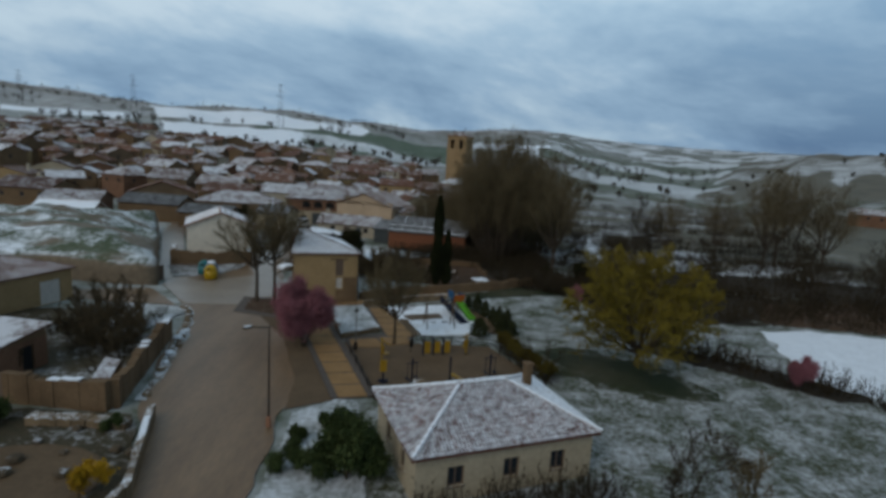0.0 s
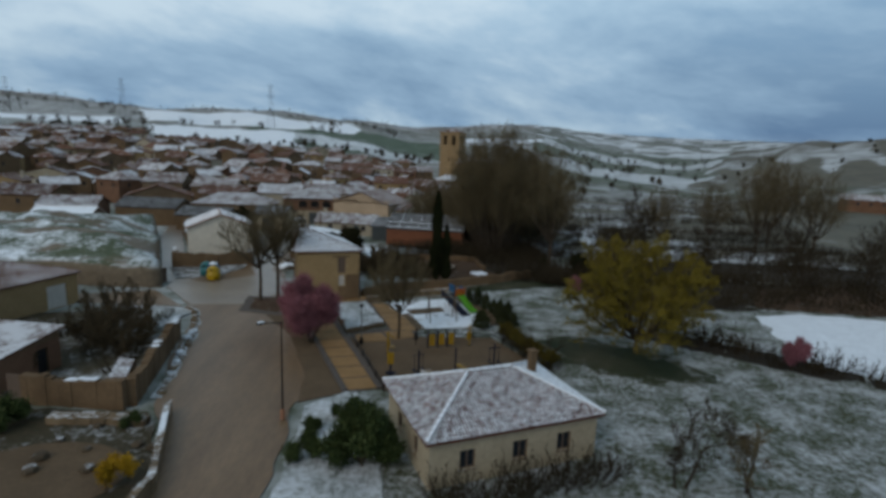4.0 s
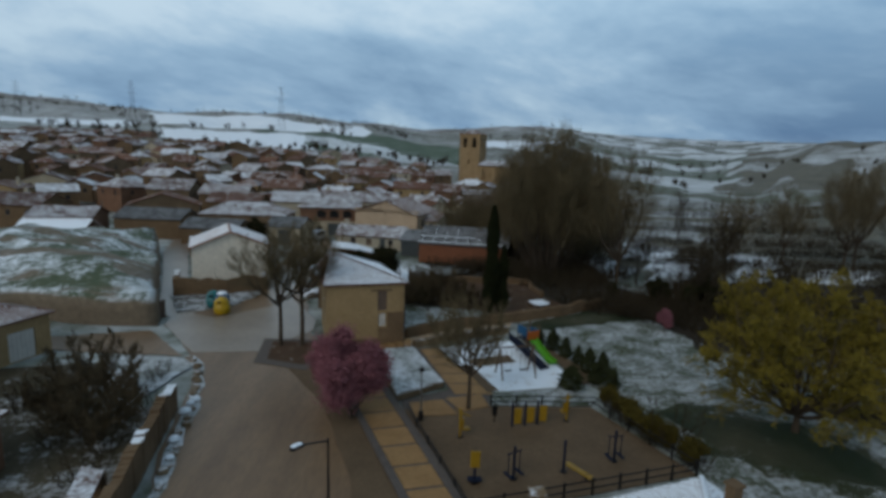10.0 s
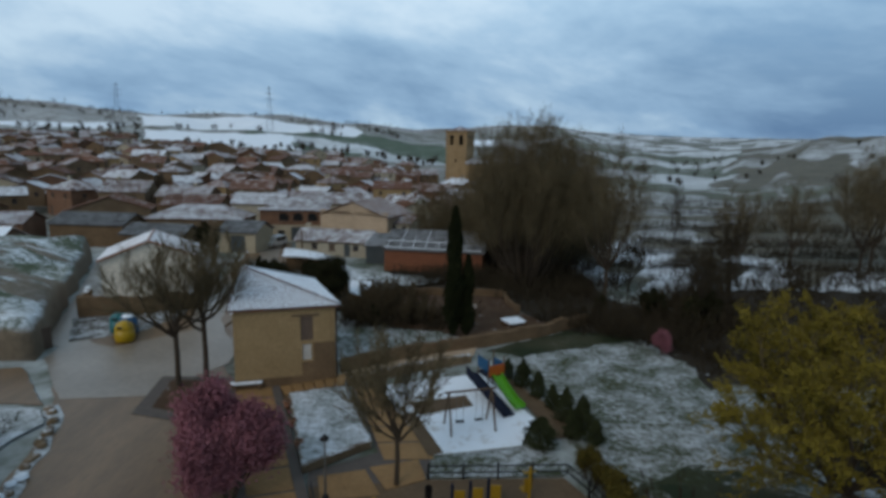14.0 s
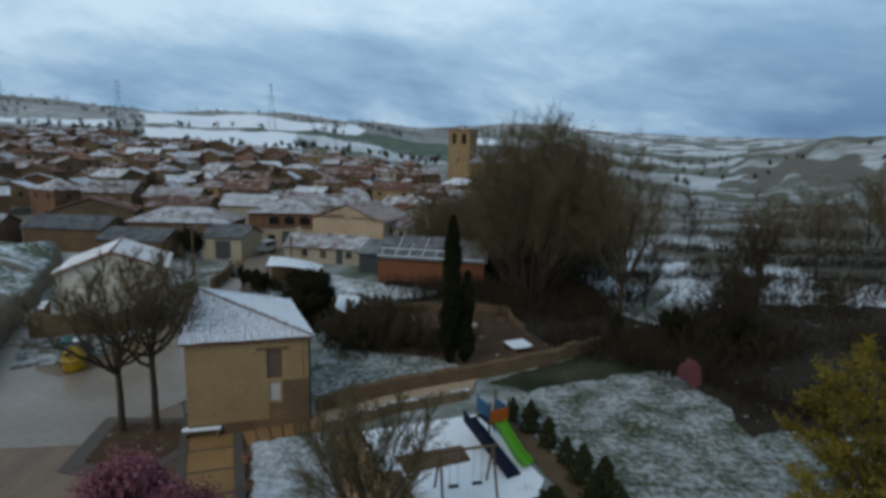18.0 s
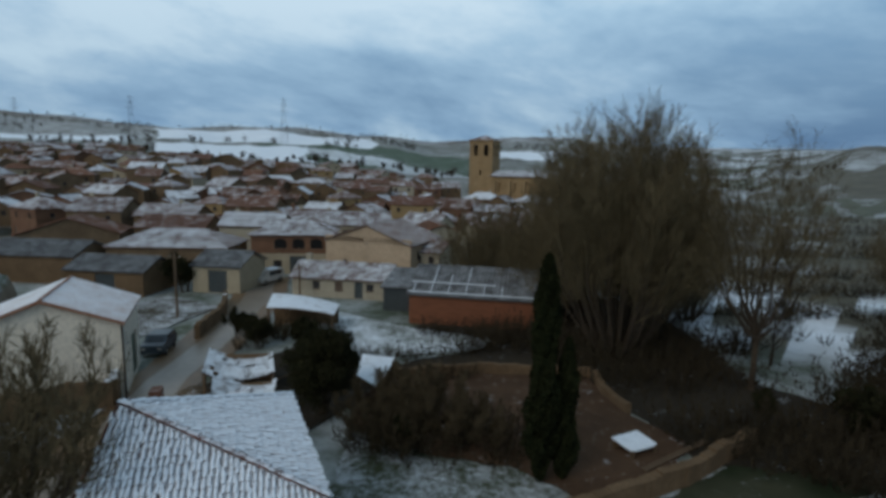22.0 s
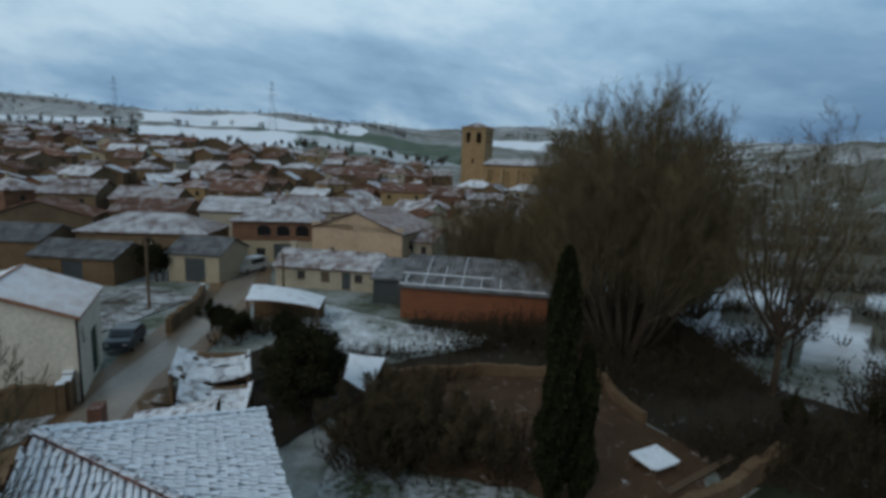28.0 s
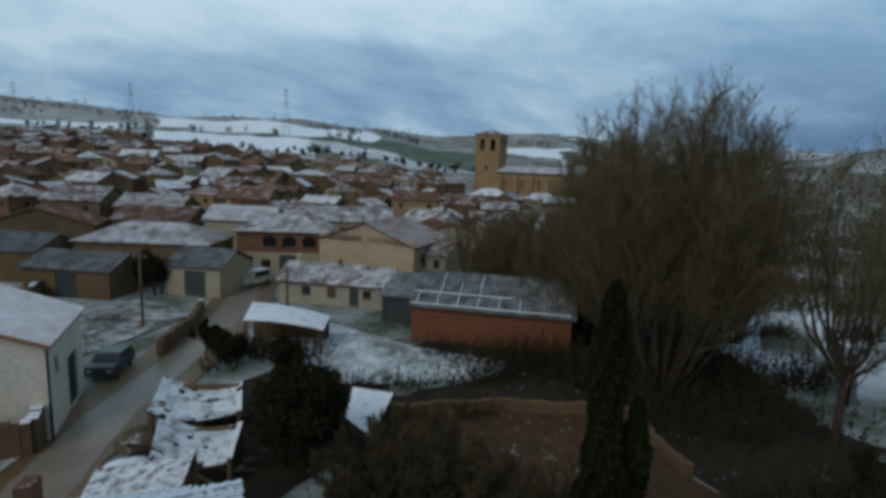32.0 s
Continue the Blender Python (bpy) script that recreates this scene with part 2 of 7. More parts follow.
M = dict(
    snow=surface("fresh_snow", tuple(v / w for v, w in zip(SNOW, TONE_SCALE)), tuple(0.88 * v / w for v, w in zip(SNOW, TONE_SCALE)), 0.8, 0.6, bump=0.35, vary=0),
    snow_thin=surface("thin_snow_on_rubber", (0.62, 0.63, 0.64), (0.75, 0.78, 0.83), 0.5, 0.6, snow=0.8, snow_scale=0.7, bump=0.2, vary=0),
    lawn=snowy_grass("snowy_lawn", 0.35, 2.6),
    bank=snowy_grass("snowy_bank", 0.60, 0.35),
    scrub=snowy_grass("snowy_scrub", 0.14, 0.45, ((0.035, 0.042, 0.022), (0.085, 0.064, 0.042))),
    green=snowy_grass("bare_grass", -0.06, 0.8, ((0.015, 0.030, 0.011), (0.030, 0.045, 0.018))),
    fringe=snowy_grass("thawing_grass", 0.16, 1.3, ((0.028, 0.045, 0.018), (0.06, 0.07, 0.032))),
    garden=snowy_grass("winter_garden_soil", 0.40, 0.9, ((0.06, 0.055, 0.035), (0.10, 0.085, 0.055))),
    bed=snowy_grass("snowy_bed", 0.56, 2.6),
    road=surface("wet_concrete_road", (0.175, 0.114, 0.064), (0.27, 0.185, 0.112), 0.6, 0.46, bump=0.15, vary=0, spec=0.5, stretch=(1.0, 0.22, 1.0)),
    asphalt=surface("wet_grey_asphalt", (0.255, 0.225, 0.198), (0.345, 0.31, 0.28), 0.3, 0.34, bump=0.12, vary=0, spec=0.5),
    gravel=surface("brown_packed_gravel", (0.125, 0.088, 0.053), (0.175, 0.125, 0.078), 0.5, 0.8, bump=0.3, vary=0),
    dirt=surface("brown_yard_earth", (0.078, 0.046, 0.026), (0.112, 0.067, 0.038), 0.6, 0.95, snow=0.03, bump=0.4, vary=0),
    path=surface("ochre_paving", (0.32, 0.20, 0.09), (0.40, 0.255, 0.12), 0.7, 0.75, bump=0.2, vary=0.08),
    roof_snow=surface("snowed_tile_roof", (0.125, 0.072, 0.055), (0.18, 0.105, 0.08), 0.6, 0.9, snow=0.62, snow_scale=0.7, bump=0.3, vary=0.15, edge=0.09, thin=0.76, drift=0.06),
    tan=surface("warm_tan_render", (0.50, 0.40, 0.30), (0.62, 0.50, 0.385), 0.35, 0.9, bump=0.2, vary=0.04),
    joint=surface("dark_brick_paving", (0.11, 0.10, 0.10), (0.15, 0.135, 0.13), 2.0, 0.8, bump=0.2, vary=0.1),
    cream=surface("cream_render", (0.45, 0.41, 0.32), (0.53, 0.48, 0.38), 0.5, 0.9, bump=0.15, vary=0.04),
    pale=surface("pale_cream_render", (0.85, 0.83, 0.77), (0.92, 0.90, 0.84), 0.5, 0.9, bump=0.15, vary=0.04),
    ochre=surface("ochre_render", (0.36, 0.265, 0.145), (0.43, 0.32, 0.18), 0.6, 0.9, bump=0.2, vary=0.04),
    white=surface("off_white_render", (0.468, 0.442, 0.374), (0.527, 0.501, 0.425), 0.5, 0.9, bump=0.12, vary=0.06),
    adobe=surface("tan_adobe", (0.150, 0.102, 0.060), (0.225, 0.158, 0.098), 0.5, 0.95, bump=0.4, vary=0.05),
    stone=surface("tan_stone", (0.173, 0.130, 0.083), (0.266, 0.205, 0.137), 0.9, 0.95, snow=0.35, bump=0.5, vary=0.2),
    stone_dark=surface("dark_mossy_stone", (0.085, 0.068, 0.048), (0.14, 0.112, 0.08), 0.9, 0.95, snow=0.2, bump=0.5, vary=0.2),
    church=surface("golden_limestone", (0.33, 0.232, 0.130), (0.44, 0.322, 0.190), 0.35, 0.9, bump=0.3, vary=0.05),
    brick=surface("red_brick", (0.205, 0.085, 0.047), (0.275, 0.114, 0.064), 0.8, 0.9, bump=0.3, vary=0.1, stretch=(1, 1, 4)),
    brick_far=surface("orange_brick", (0.180, 0.098, 0.064), (0.235, 0.138, 0.092), 0.6, 0.9, bump=0.2, vary=0.15),
    tile=surface("frosted_clay_tile", (0.105, 0.046, 0.038), (0.175, 0.075, 0.06), 1.2, 0.85, snow=0.58, snow_scale=3.0, flat=0.60, bump=0.2, vary=0.45, edge=0.07, thin=0.86),
    tile_bare=surface("clay_tile", (0.13, 0.066, 0.045), (0.19, 0.092, 0.062), 1.5, 0.85, snow=0.25, snow_scale=3.0, bump=0.2, vary=0.3),
    tile_snow=surface("snow_covered_clay_tile", (0.17, 0.10, 0.08), (0.24, 0.13, 0.10), 1.2, 0.8, snow=0.94, snow_scale=2.6, flat=0.35, bump=0.3, vary=0.25, edge=0.07, thin=0.98),
    roof_a=surface("old_tile_roof", (0.110, 0.056, 0.040), (0.190, 0.095, 0.066), 0.6, 0.9, snow=0.36, snow_scale=0.6, bump=0.3, vary=0.3, edge=0.08, thin=0.62, drift=0.08, stretch=(2, 2, 2)),
    roof_b=surface("dusted_tile_roof", (0.150, 0.082, 0.062), (0.205, 0.115, 0.085), 0.6, 0.9, snow=0.46, snow_scale=0.6, bump=0.3, vary=0.3, edge=0.08, thin=0.66, drift=0.1),
    roof_c=surface("bare_tile_roof", (0.145, 0.076, 0.052), (0.225, 0.120, 0.082), 0.6, 0.9, snow=0.24, snow_scale=0.6, bump=0.3, vary=0.35, edge=0.08, thin=0.55, drift=0.08),
    roof_dark=surface("grey_fibre_cement_roof", (0.075, 0.080, 0.090), (0.125, 0.132, 0.145), 0.6, 0.8, snow=0.34, snow_scale=0.9, bump=0.2, vary=0.1, edge=0.14, thin=0.34),
    roof_white=surface("snow_covered_roof", (0.5, 0.4, 0.38), (0.6, 0.5, 0.47), 0.6, 0.8, snow=0.92, snow_scale=0.4, flat=0.3, bump=0.3, vary=0.05),
    roof_heap=surface("lumpy_snow_on_sheeting", (0.22, 0.17, 0.15), (0.32, 0.26, 0.23), 0.8, 0.8, snow=0.84, snow_scale=1.1, flat=0.3, bump=0.9, vary=0.05, edge=0.1, thin=0.92),
    ruin_tile=surface("snowy_broken_tiles", (0.075, 0.050, 0.038), (0.14, 0.085, 0.06), 1.5, 0.9, snow=0.66, snow_scale=1.6, flat=0.4, bump=0.8, vary=0.3, edge=0.09, thin=0.86),
    roof_pink=surface("thinly_snowed_pale_tile", (0.50, 0.36, 0.31), (0.60, 0.45, 0.40), 0.8, 0.8, snow=0.9, snow_scale=0.6, flat=0.3, bump=0.3, vary=0.1, edge=0.2, thin=0.84),
    terracotta=plain("terracotta_edge", (0.40, 0.21, 0.14), 0.8),
    wood=surface("weathered_wood", (0.12, 0.085, 0.055), (0.18, 0.13, 0.09), 2.0, 0.85, bump=0.3, vary=0.15, stretch=(1, 1, 0.2)),
    brown_door=plain("brown_wood", (0.17, 0.125, 0.10), 0.7),
    white_paint=plain("white_paint", (0.72, 0.74, 0.76), 0.5),
    grey_door=plain("blue_grey_sheet_steel", (0.10, 0.125, 0.145), 0.5, 0.3),
    green_door=plain("green_sheet_steel", (0.02, 0.07, 0.045), 0.5),
    # near-black that paints the shade inside arches, doorways and slots
    dark=plain("interior_shade", (0.012, 0.012, 0.013), 0.9),
    iron=plain("dark_iron", (0.03, 0.03, 0.035), 0.5, 0.7),
    steel=plain("galvanised_steel", (0.35, 0.36, 0.37), 0.4, 0.8),
    rubber=plain("black_rubber", (0.015, 0.015, 0.016), 0.8),
    # very dark brown for the ground under thickets, hedges and ruins
    litter=surface("dark_brown_ground", (0.026, 0.021, 0.013), (0.046, 0.036, 0.023), 0.8, 0.95, snow=0.02, snow_scale=0.5, bump=0.5, vary=0),
    bark=surface("grey_brown_bark", (0.060, 0.046, 0.034), (0.092, 0.072, 0.053), 3.0, 0.95, bump=0.4, vary=0.15),
    bark_dark=surface("dark_bark", (0.040, 0.030, 0.022), (0.064, 0.050, 0.037), 3.0, 0.95, bump=0.4, vary=0.2),
    twig=surface("brown_twigs", (0.115, 0.095, 0.054), (0.185, 0.155, 0.092), 0.4, 0.95, bump=0, vary=0.3),
    twig_dark=surface("dark_twigs", (0.036, 0.029, 0.016), (0.062, 0.048, 0.027), 0.4, 0.95, bump=0, vary=0.3),
    brush=surface("dull_brown_twigs", (0.085, 0.068, 0.040), (0.14, 0.11, 0.066), 0.4, 0.95, bump=0, vary=0.3),
    willow=foliage("yellow_green_catkins", (0.175, 0.150, 0.028), (0.30, 0.25, 0.045)),
    pink=foliage("pink_blossom", (0.27, 0.11, 0.155), (0.43, 0.20, 0.26)),
    cypress=foliage("dark_cypress_sprays", (0.014, 0.020, 0.009), (0.030, 0.036, 0.016)),
    thuja=foliage("dark_conifer_sprays", (0.032, 0.046, 0.022), (0.066, 0.078, 0.038)),
    hedge=foliage("olive_hedge_leaves", (0.06, 0.058, 0.015), (0.13, 0.105, 0.025)),
    evergreen=foliage("glossy_green_leaves", (0.038, 0.066, 0.026), (0.085, 0.118, 0.045), 0.5),
    ivy=foliage("dark_evergreen_leaves", (0.018, 0.022, 0.011), (0.045, 0.044, 0.022)),
    yellow_leaf=foliage("yellow_flowers", (0.40, 0.24, 0.02), (0.55, 0.36, 0.03)),
    yellow=plain("yellow_plastic", (0.62, 0.42, 0.01), 0.4),
    mustard=plain("mustard_plastic", (0.40, 0.25, 0.015), 0.4),
    blue=plain("blue_plastic", (0.02, 0.13, 0.33), 0.4),
    teal=plain("teal_plastic", (0.03, 0.22, 0.26), 0.4),
    navy=plain("navy_plastic", (0.010, 0.016, 0.045), 0.7, spec=0.2),
    lime=plain("lime_green_plastic", (0.13, 0.50, 0.02), 0.4),
    orange=plain("orange_plastic", (0.60, 0.16, 0.03), 0.4),
    car_white=plain("white_car_paint", (0.65, 0.66, 0.68), 0.3),
    car_dark=plain("dark_car_paint", (0.06, 0.085, 0.12), 0.3),
)
glass = Nodes("dark_window_glass")
glass.bsdf.inputs["Base Color"].default_value = (0.02, 0.024, 0.028, 1)
glass.bsdf.inputs["Roughness"].default_value = 0.08
M["glass"] = glass.m

# ---- building blocks ----
class Geo:
    """Vertices and faces of one mesh, gathered piece by piece."""

    def __init__(self):
        self.v, self.f = [], []

    def add(self, verts, faces):
        n = len(self.v)
        self.v += [tuple(p) for p in verts]
        self.f += [tuple(i + n for i in f) for f in faces]
        return self

    def box(self, x0, x1, y0, y1, z0, z1, m=None, bevel=0.0):
        if bevel:
            b = min(bevel, (x1 - x0) / 3, (y1 - y0) / 3)
            ring = [(x0 + b, y0), (x1 - b, y0), (x1, y0 + b), (x1, y1 - b), (x1 - b, y1), (x0 + b, y1), (x0, y1 - b), (x0, y0 + b)]
            return self.prism(ring, z0, z1, m)
        return self.prism([(x0, y0), (x1, y0), (x1, y1), (x0, y1)], z0, z1, m)

    def prism(self, ring, z0, z1, m=None):
        n = len(ring)
        v = [Vector((x, y, z0)) for x, y in ring] + [Vector((x, y, z1)) for x, y in ring]
        if m:
            v = [m @ p for p in v]
        return self.add(v, [tuple(range(n))[::-1], tuple(range(n, 2 * n))] + [(i, (i + 1) % n, n + (i + 1) % n, n + i) for i in range(n)])

    def slab(self, top, thick):
        """A plate under a flat polygon of any tilt."""
        n = len(top)
        v = [Vector(p) for p in top] + [Vector(p) - Vector((0, 0, thick)) for p in top]
        return self.add(v, [tuple(range(n)), tuple(range(2 * n - 1, n - 1, -1))] + [((i + 1) % n, i, n + i, n + (i + 1) % n) for i in range(n)])

    def tube(self, p0, p1, r0, r1=None, n=8, cap=True):
        p0, p1 = Vector(p0), Vector(p1)
        r1 = r0 if r1 is None else r1
        d = (p1 - p0).normalized()
        a = d.orthogonal().normalized()
        b = d.cross(a)
        v = [p + (a * math.cos(2 * math.pi * i / n) + b * math.sin(2 * math.pi * i / n)) * r for p, r in ((p0, r0), (p1, r1)) for i in range(n)]
        f = [(i, (i + 1) % n, n + (i + 1) % n, n + i) for i in range(n)]
        if cap:
            f += [tuple(range(n))[::-1], tuple(range(n, 2 * n))]
        return self.add(v, f)

    def lathe(self, rings, n=14, at=(0, 0)):
        """Rings of radius and height, bottom to top, closed at both ends."""
        v = [(at[0] + r * math.cos(2 * math.pi * i / n), at[1] + r * math.sin(2 * math.pi * i / n), z) for r, z in rings for i in range(n)]
        f = [(k * n + i, k * n + (i + 1) % n, (k + 1) * n + (i + 1) % n, (k + 1) * n + i) for k in range(len(rings) - 1) for i in range(n)]
        return self.add(v, f + [tuple(range(n))[::-1], tuple(range((len(rings) - 1) * n, len(rings) * n))])

    def mesh(self, name, material=None):
        me = bpy.data.meshes.new(name)
        me.from_pydata(self.v, [], self.f)
        me.update()
        if material:
            me.materials.append(M[material])
        return me


def part(name, geo, material, parent=None, label="", at=None, smooth=False):
    me = geo if isinstance(geo, bpy.types.Mesh) else geo.mesh(name, material)
    ob = new(name, me)
    ob.parent = parent
    if at is not None:
        ob.matrix_basis = at
    if smooth:
        me.polygons.foreach_set("use_smooth", [True] * len(me.polygons))
    if label:
        tagged(ob, label)
    return ob


def thing(name, m, label, category, group="", kind=""):
    ob = new(name)
    ob.empty_display_size = 0.2
    ob.matrix_basis = m
    return tagged(ob, label, category, group, kind)


# ---- lie of the land ----
AZ = [-60, -40, -27, -17, -8, 0, 10, 22, 28, 33, 38, 45, 60]
RR = [0, 80, 130, 250, 350, 450, 620, 900, 1600, 2600, 4600]
HH = [
    (0, 0, 1, 11, 18, 23, 34, 56, 132, 136, 150),
    (0, 0, 1, 11, 17.5, 22, 34, 55, 130, 135, 150),
    (0, 0, 1, 11, 17, 24, 38, 58, 113, 118, 140),
    (0, 0, 0.5, 9, 16, 24, 40, 60, 125, 130, 150),
    (0, 0, 0, 6, 12, 19, 36, 58, 108, 140, 150),
    (0, 0, 0, 3, 7, 13, 25, 42, 95, 140, 150),
    (0, 0, 0, 2, 4, 8, 18, 42, 112, 172, 190),
    (0, 0, 0, 0, 1, 2, 5, 14, 62, 138, 170),
    (0, 0, 0, 0, 0.5, 1, 5, 16, 58, 128, 150),
    (0, 0, 0, 0, 2, 6, 17, 32, 70, 122, 140),
    (0, 0, 0, 1, 6, 17, 38, 54, 80, 120, 140),
    (0, 0, 0, 2, 9, 22, 46, 60, 84, 120, 140),
    (0, 0, 0, 2, 9, 22, 38, 50, 70, 100, 120),
]
HH = np.array(HH, float)
CX, CY = 0.0, 45.0


def polar(x, y):
    return math.degrees(math.atan2(x - CX, y - CY)), math.hypot(x - CX, y - CY)


def land_polar(az, r):
    a = min(max(az, -60), 60)
    i = min(max(int(np.searchsorted(AZ, a)) - 1, 0), len(AZ) - 2)
    k = (a - AZ[i]) / (AZ[i + 1] - AZ[i])
    k = k * k * (3 - 2 * k)
    z = (1 - k) * np.interp(r, RR, HH[i]) + k * np.interp(r, RR, HH[i + 1])
    back = min(max((abs(az) - 60) / 60, 0), 1)
    z *= 1 - 0.85 * back
    if r > 300:
        z += (noise.noise((az * 0.25, r / 260, 3.1)) * 0.010 + noise.noise((az * 0.9, r / 90, 7.7)) * 0.003) * (r - 300) * min(1, 900 / r)
    return float(z)


def land(x, y):
    return land_polar(*polar(x, y))


def cover(az, r):
    """Share of snow and of green crop on the fields."""
    w = noise.noise((az * 0.35, r / 140, 1.0))
    a, q = az + w * 1.6, r * (1 + 0.05 * w)
    snow, green = 0.34, 0.3
    if a > 17 and 46 < r < 240:
        # hedged terraces that run across the valley
        t = radians(az)
        v = CY + r * math.cos(t) + 2.5 * noise.noise((r * math.sin(t) / 16, 0, 4.0)) + 0.04 * r * math.sin(t)
        for top, share in ((72, 0.06), (89, 0.66), (91, 0.06), (96, 0.74), (99, 0.05), (106, 0.76), (110, 0.05), (117, 0.74), (123, 0.06), (136, 0.52), (142, 0.06), (168, 0.42), (178, 0.08), (202, 0.46), (212, 0.1)):
            if v < top:
                return share * (0.4 if a > 37 and r > 80 else 1), 0.15
        return (0.40 if a < 37 else 0.2), 0.2
    if r < 105:
        return 0.42, 0.6
    if a < 12 and r < 380:
        return 0.35, 0.15
    if a < 12:
        snow, green = (0.45, 0.1) if a < -28 else (0.38, 0.25)
        if -28 < a < -14.2 and 385 < q < 585:
            snow, green = 0.97, 0
        elif -27.5 < a < -7.5 and 660 < q < 1180:
            snow, green = 0.99, 0
        elif -40 < a < -30 and 620 < q < 760:
            snow, green = 0.93, 0
        elif -14.2 < a < 5 and 395 < q < 720:
            strip = (q - 395) / 325 + (a + 14) * 0.035
            snow, green = ((0.62, 0.6) if 0.28 < strip < 0.62 else (0.28, 0.95))
        elif 4 < a < 12 and 740 < q < 1000:
            snow, green = 0.92, 0
        elif -18 < a < -8 and 585 < q < 660:
            snow, green = 0.25, 0.9
        elif a < -28 and 380 < q < 620:
            snow, green = 0.44, 0.5
        elif q > 1250:
            snow, green = 0.40 + 0.12 * w, 0.0
        return snow, green
    if r < 330:
        snow, green = (0.42, 0.3) if math.sin(q / 13 + a * 0.5 + 2.5 * w) > 0.1 else (0.15, 0.4)
    elif q > 1200:
        snow, green = (0.66, 0.0) if math.sin(q / 120 + a * 0.35 + 4 * w) > 0.1 else (0.36, 0.35)
    else:
        snow, green = (0.58, 0.3) if math.sin(q / 60 + a * 0.25) > 0.1 else (0.30, 0.6)
    if 31 < a and 330 < r < 1200:
        snow, green = (0.44 if math.sin(q / 48 + a * 0.22 + 3 * w) > 0.3 else 0.16) + 0.2 * w, 0.1
    return snow, green


azs = [-180 + 6 * i for i in range(20)] + [-60 + 0.3 * i for i in range(401)] + [66 + 6 * i for i in range(19)]
rs = [0.5] + list(np.geomspace(5, 130, 26)) + list(np.geomspace(136, 1900, 105)) + list(np.geomspace(2000, 4700, 18))
gv, gc, gf = [], [], []
for r in rs:
    for az in azs:
        t = radians(az)
        gv.append((CX + r * math.sin(t), CY + r * math.cos(t), land_polar(az, r) - 0.06))
        s, g = cover(az, r)
        gc += [s, g, 0, 1]
na = len(azs)
for k in range(len(rs) - 1):
    for i in range(na):
        j = (i + 1) % na
        gf.append((k * na + i, (k + 1) * na + i, (k + 1) * na + j, k * na + j))
gf.append(tuple(range(na)))
me = bpy.data.meshes.new("ground")
me.from_pydata(gv, [], gf)
me.update()
layer = me.color_attributes.new("cover", "FLOAT_COLOR", "POINT")
layer.data.foreach_set("color", gc)
k = Nodes("winter_fields")
at = k.t.nodes.new("ShaderNodeAttribute")
at.attribute_name = "cover"
sp = k.t.nodes.new("ShaderNodeSeparateColor")
k.t.links.new(at.outputs["Color"], sp.inputs[0])
dist_n = k.noise(0.012, 6, 0.65)
near_n = k.noise(0.35, 6, 0.7)
mid_n = k.noise(0.06, 5, 0.7)
soil = k.mix(k.range(mid_n, 0.35, 0.65), (0.085, 0.070, 0.048), (0.14, 0.115, 0.08))
crop = k.mix(k.range(mid_n, 0.35, 0.65), (0.035, 0.065, 0.03), (0.06, 0.09, 0.04))
base = k.mix(sp.outputs[1], soil, crop)
sn = k.math("ADD", k.math("MULTIPLY", dist_n, 0.25), k.math("ADD", k.math("MULTIPLY", mid_n, 0.4), k.math("MULTIPLY", near_n, 0.35)))
edge = k.math("ADD", sn, k.math("MULTIPLY", k.math("SUBTRACT", sp.outputs[0], 0.5), 0.62))
k.plug(k.mix(k.range(edge, 0.38, 0.72), base, SNOW), k.bsdf.inputs["Base Color"])
k.bsdf.inputs["Roughness"].default_value = 0.85
k.bump(near_n, 0.4, 0.2)
me.materials.append(k.m)
me.polygons.foreach_set("use_smooth", [True] * len(me.polygons))
tagged(new("ground", me), "rolling farmland with patchy thin snow", "ground", kind="structure")


def sheet(name, ring, material, z, label, category, thick=0.04, kind="structure", wobble=0.0):
    """A flat patch of ground cover with its own thickness; wobble roughens the outline."""
    pts = []
    for i, p in enumerate(ring):
        q = ring[(i + 1) % len(ring)]
        n = max(1, int(math.dist(p, q) / 0.8)) if wobble else 1
        for s in range(n):
            x, y = p[0] + (q[0] - p[0]) * s / n, p[1] + (q[1] - p[1]) * s / n
            if wobble:
                x += noise.noise((x * 0.7, y * 0.7, 0)) * wobble
                y += noise.noise((x * 0.7, y * 0.7, 9)) * wobble
            pts.append((x, y))
    area = sum(a[0] * b[1] - b[0] * a[1] for a, b in zip(pts, pts[1:] + pts[:1]))
    if area < 0:
        pts.reverse()
    return tagged(part(name, Geo().prism(pts, z - thick, z), material), label, category, kind=kind)


# ---- roads, yards and lawns ----
sheet("lawn", [(-3, 8), (45, 8), (70, 40), (52, 62), (22, 70), (9, 66), (8, 57), (13, 36), (13, 33), (-3, 33)], "lawn", 0.0, "rough lawn thinly covered with snow", "lawn", wobble=0.6)
sheet("road", [(-9.0, 6), (-4.2, 6), (-4.6, 27), (-5.2, 30.5), (-4.6, 36), (-7, 44), (-11, 49.5), (-11.5, 56), (-16, 64), (-20, 72.5), (-24, 72), (-30, 72), (-26, 60), (-21, 52.5), (-19, 49.5), (-18, 46), (-16, 38), (-13.6, 31), (-10, 24)], "road", 0.02, "wet brown concrete village street", "road", wobble=0.25)
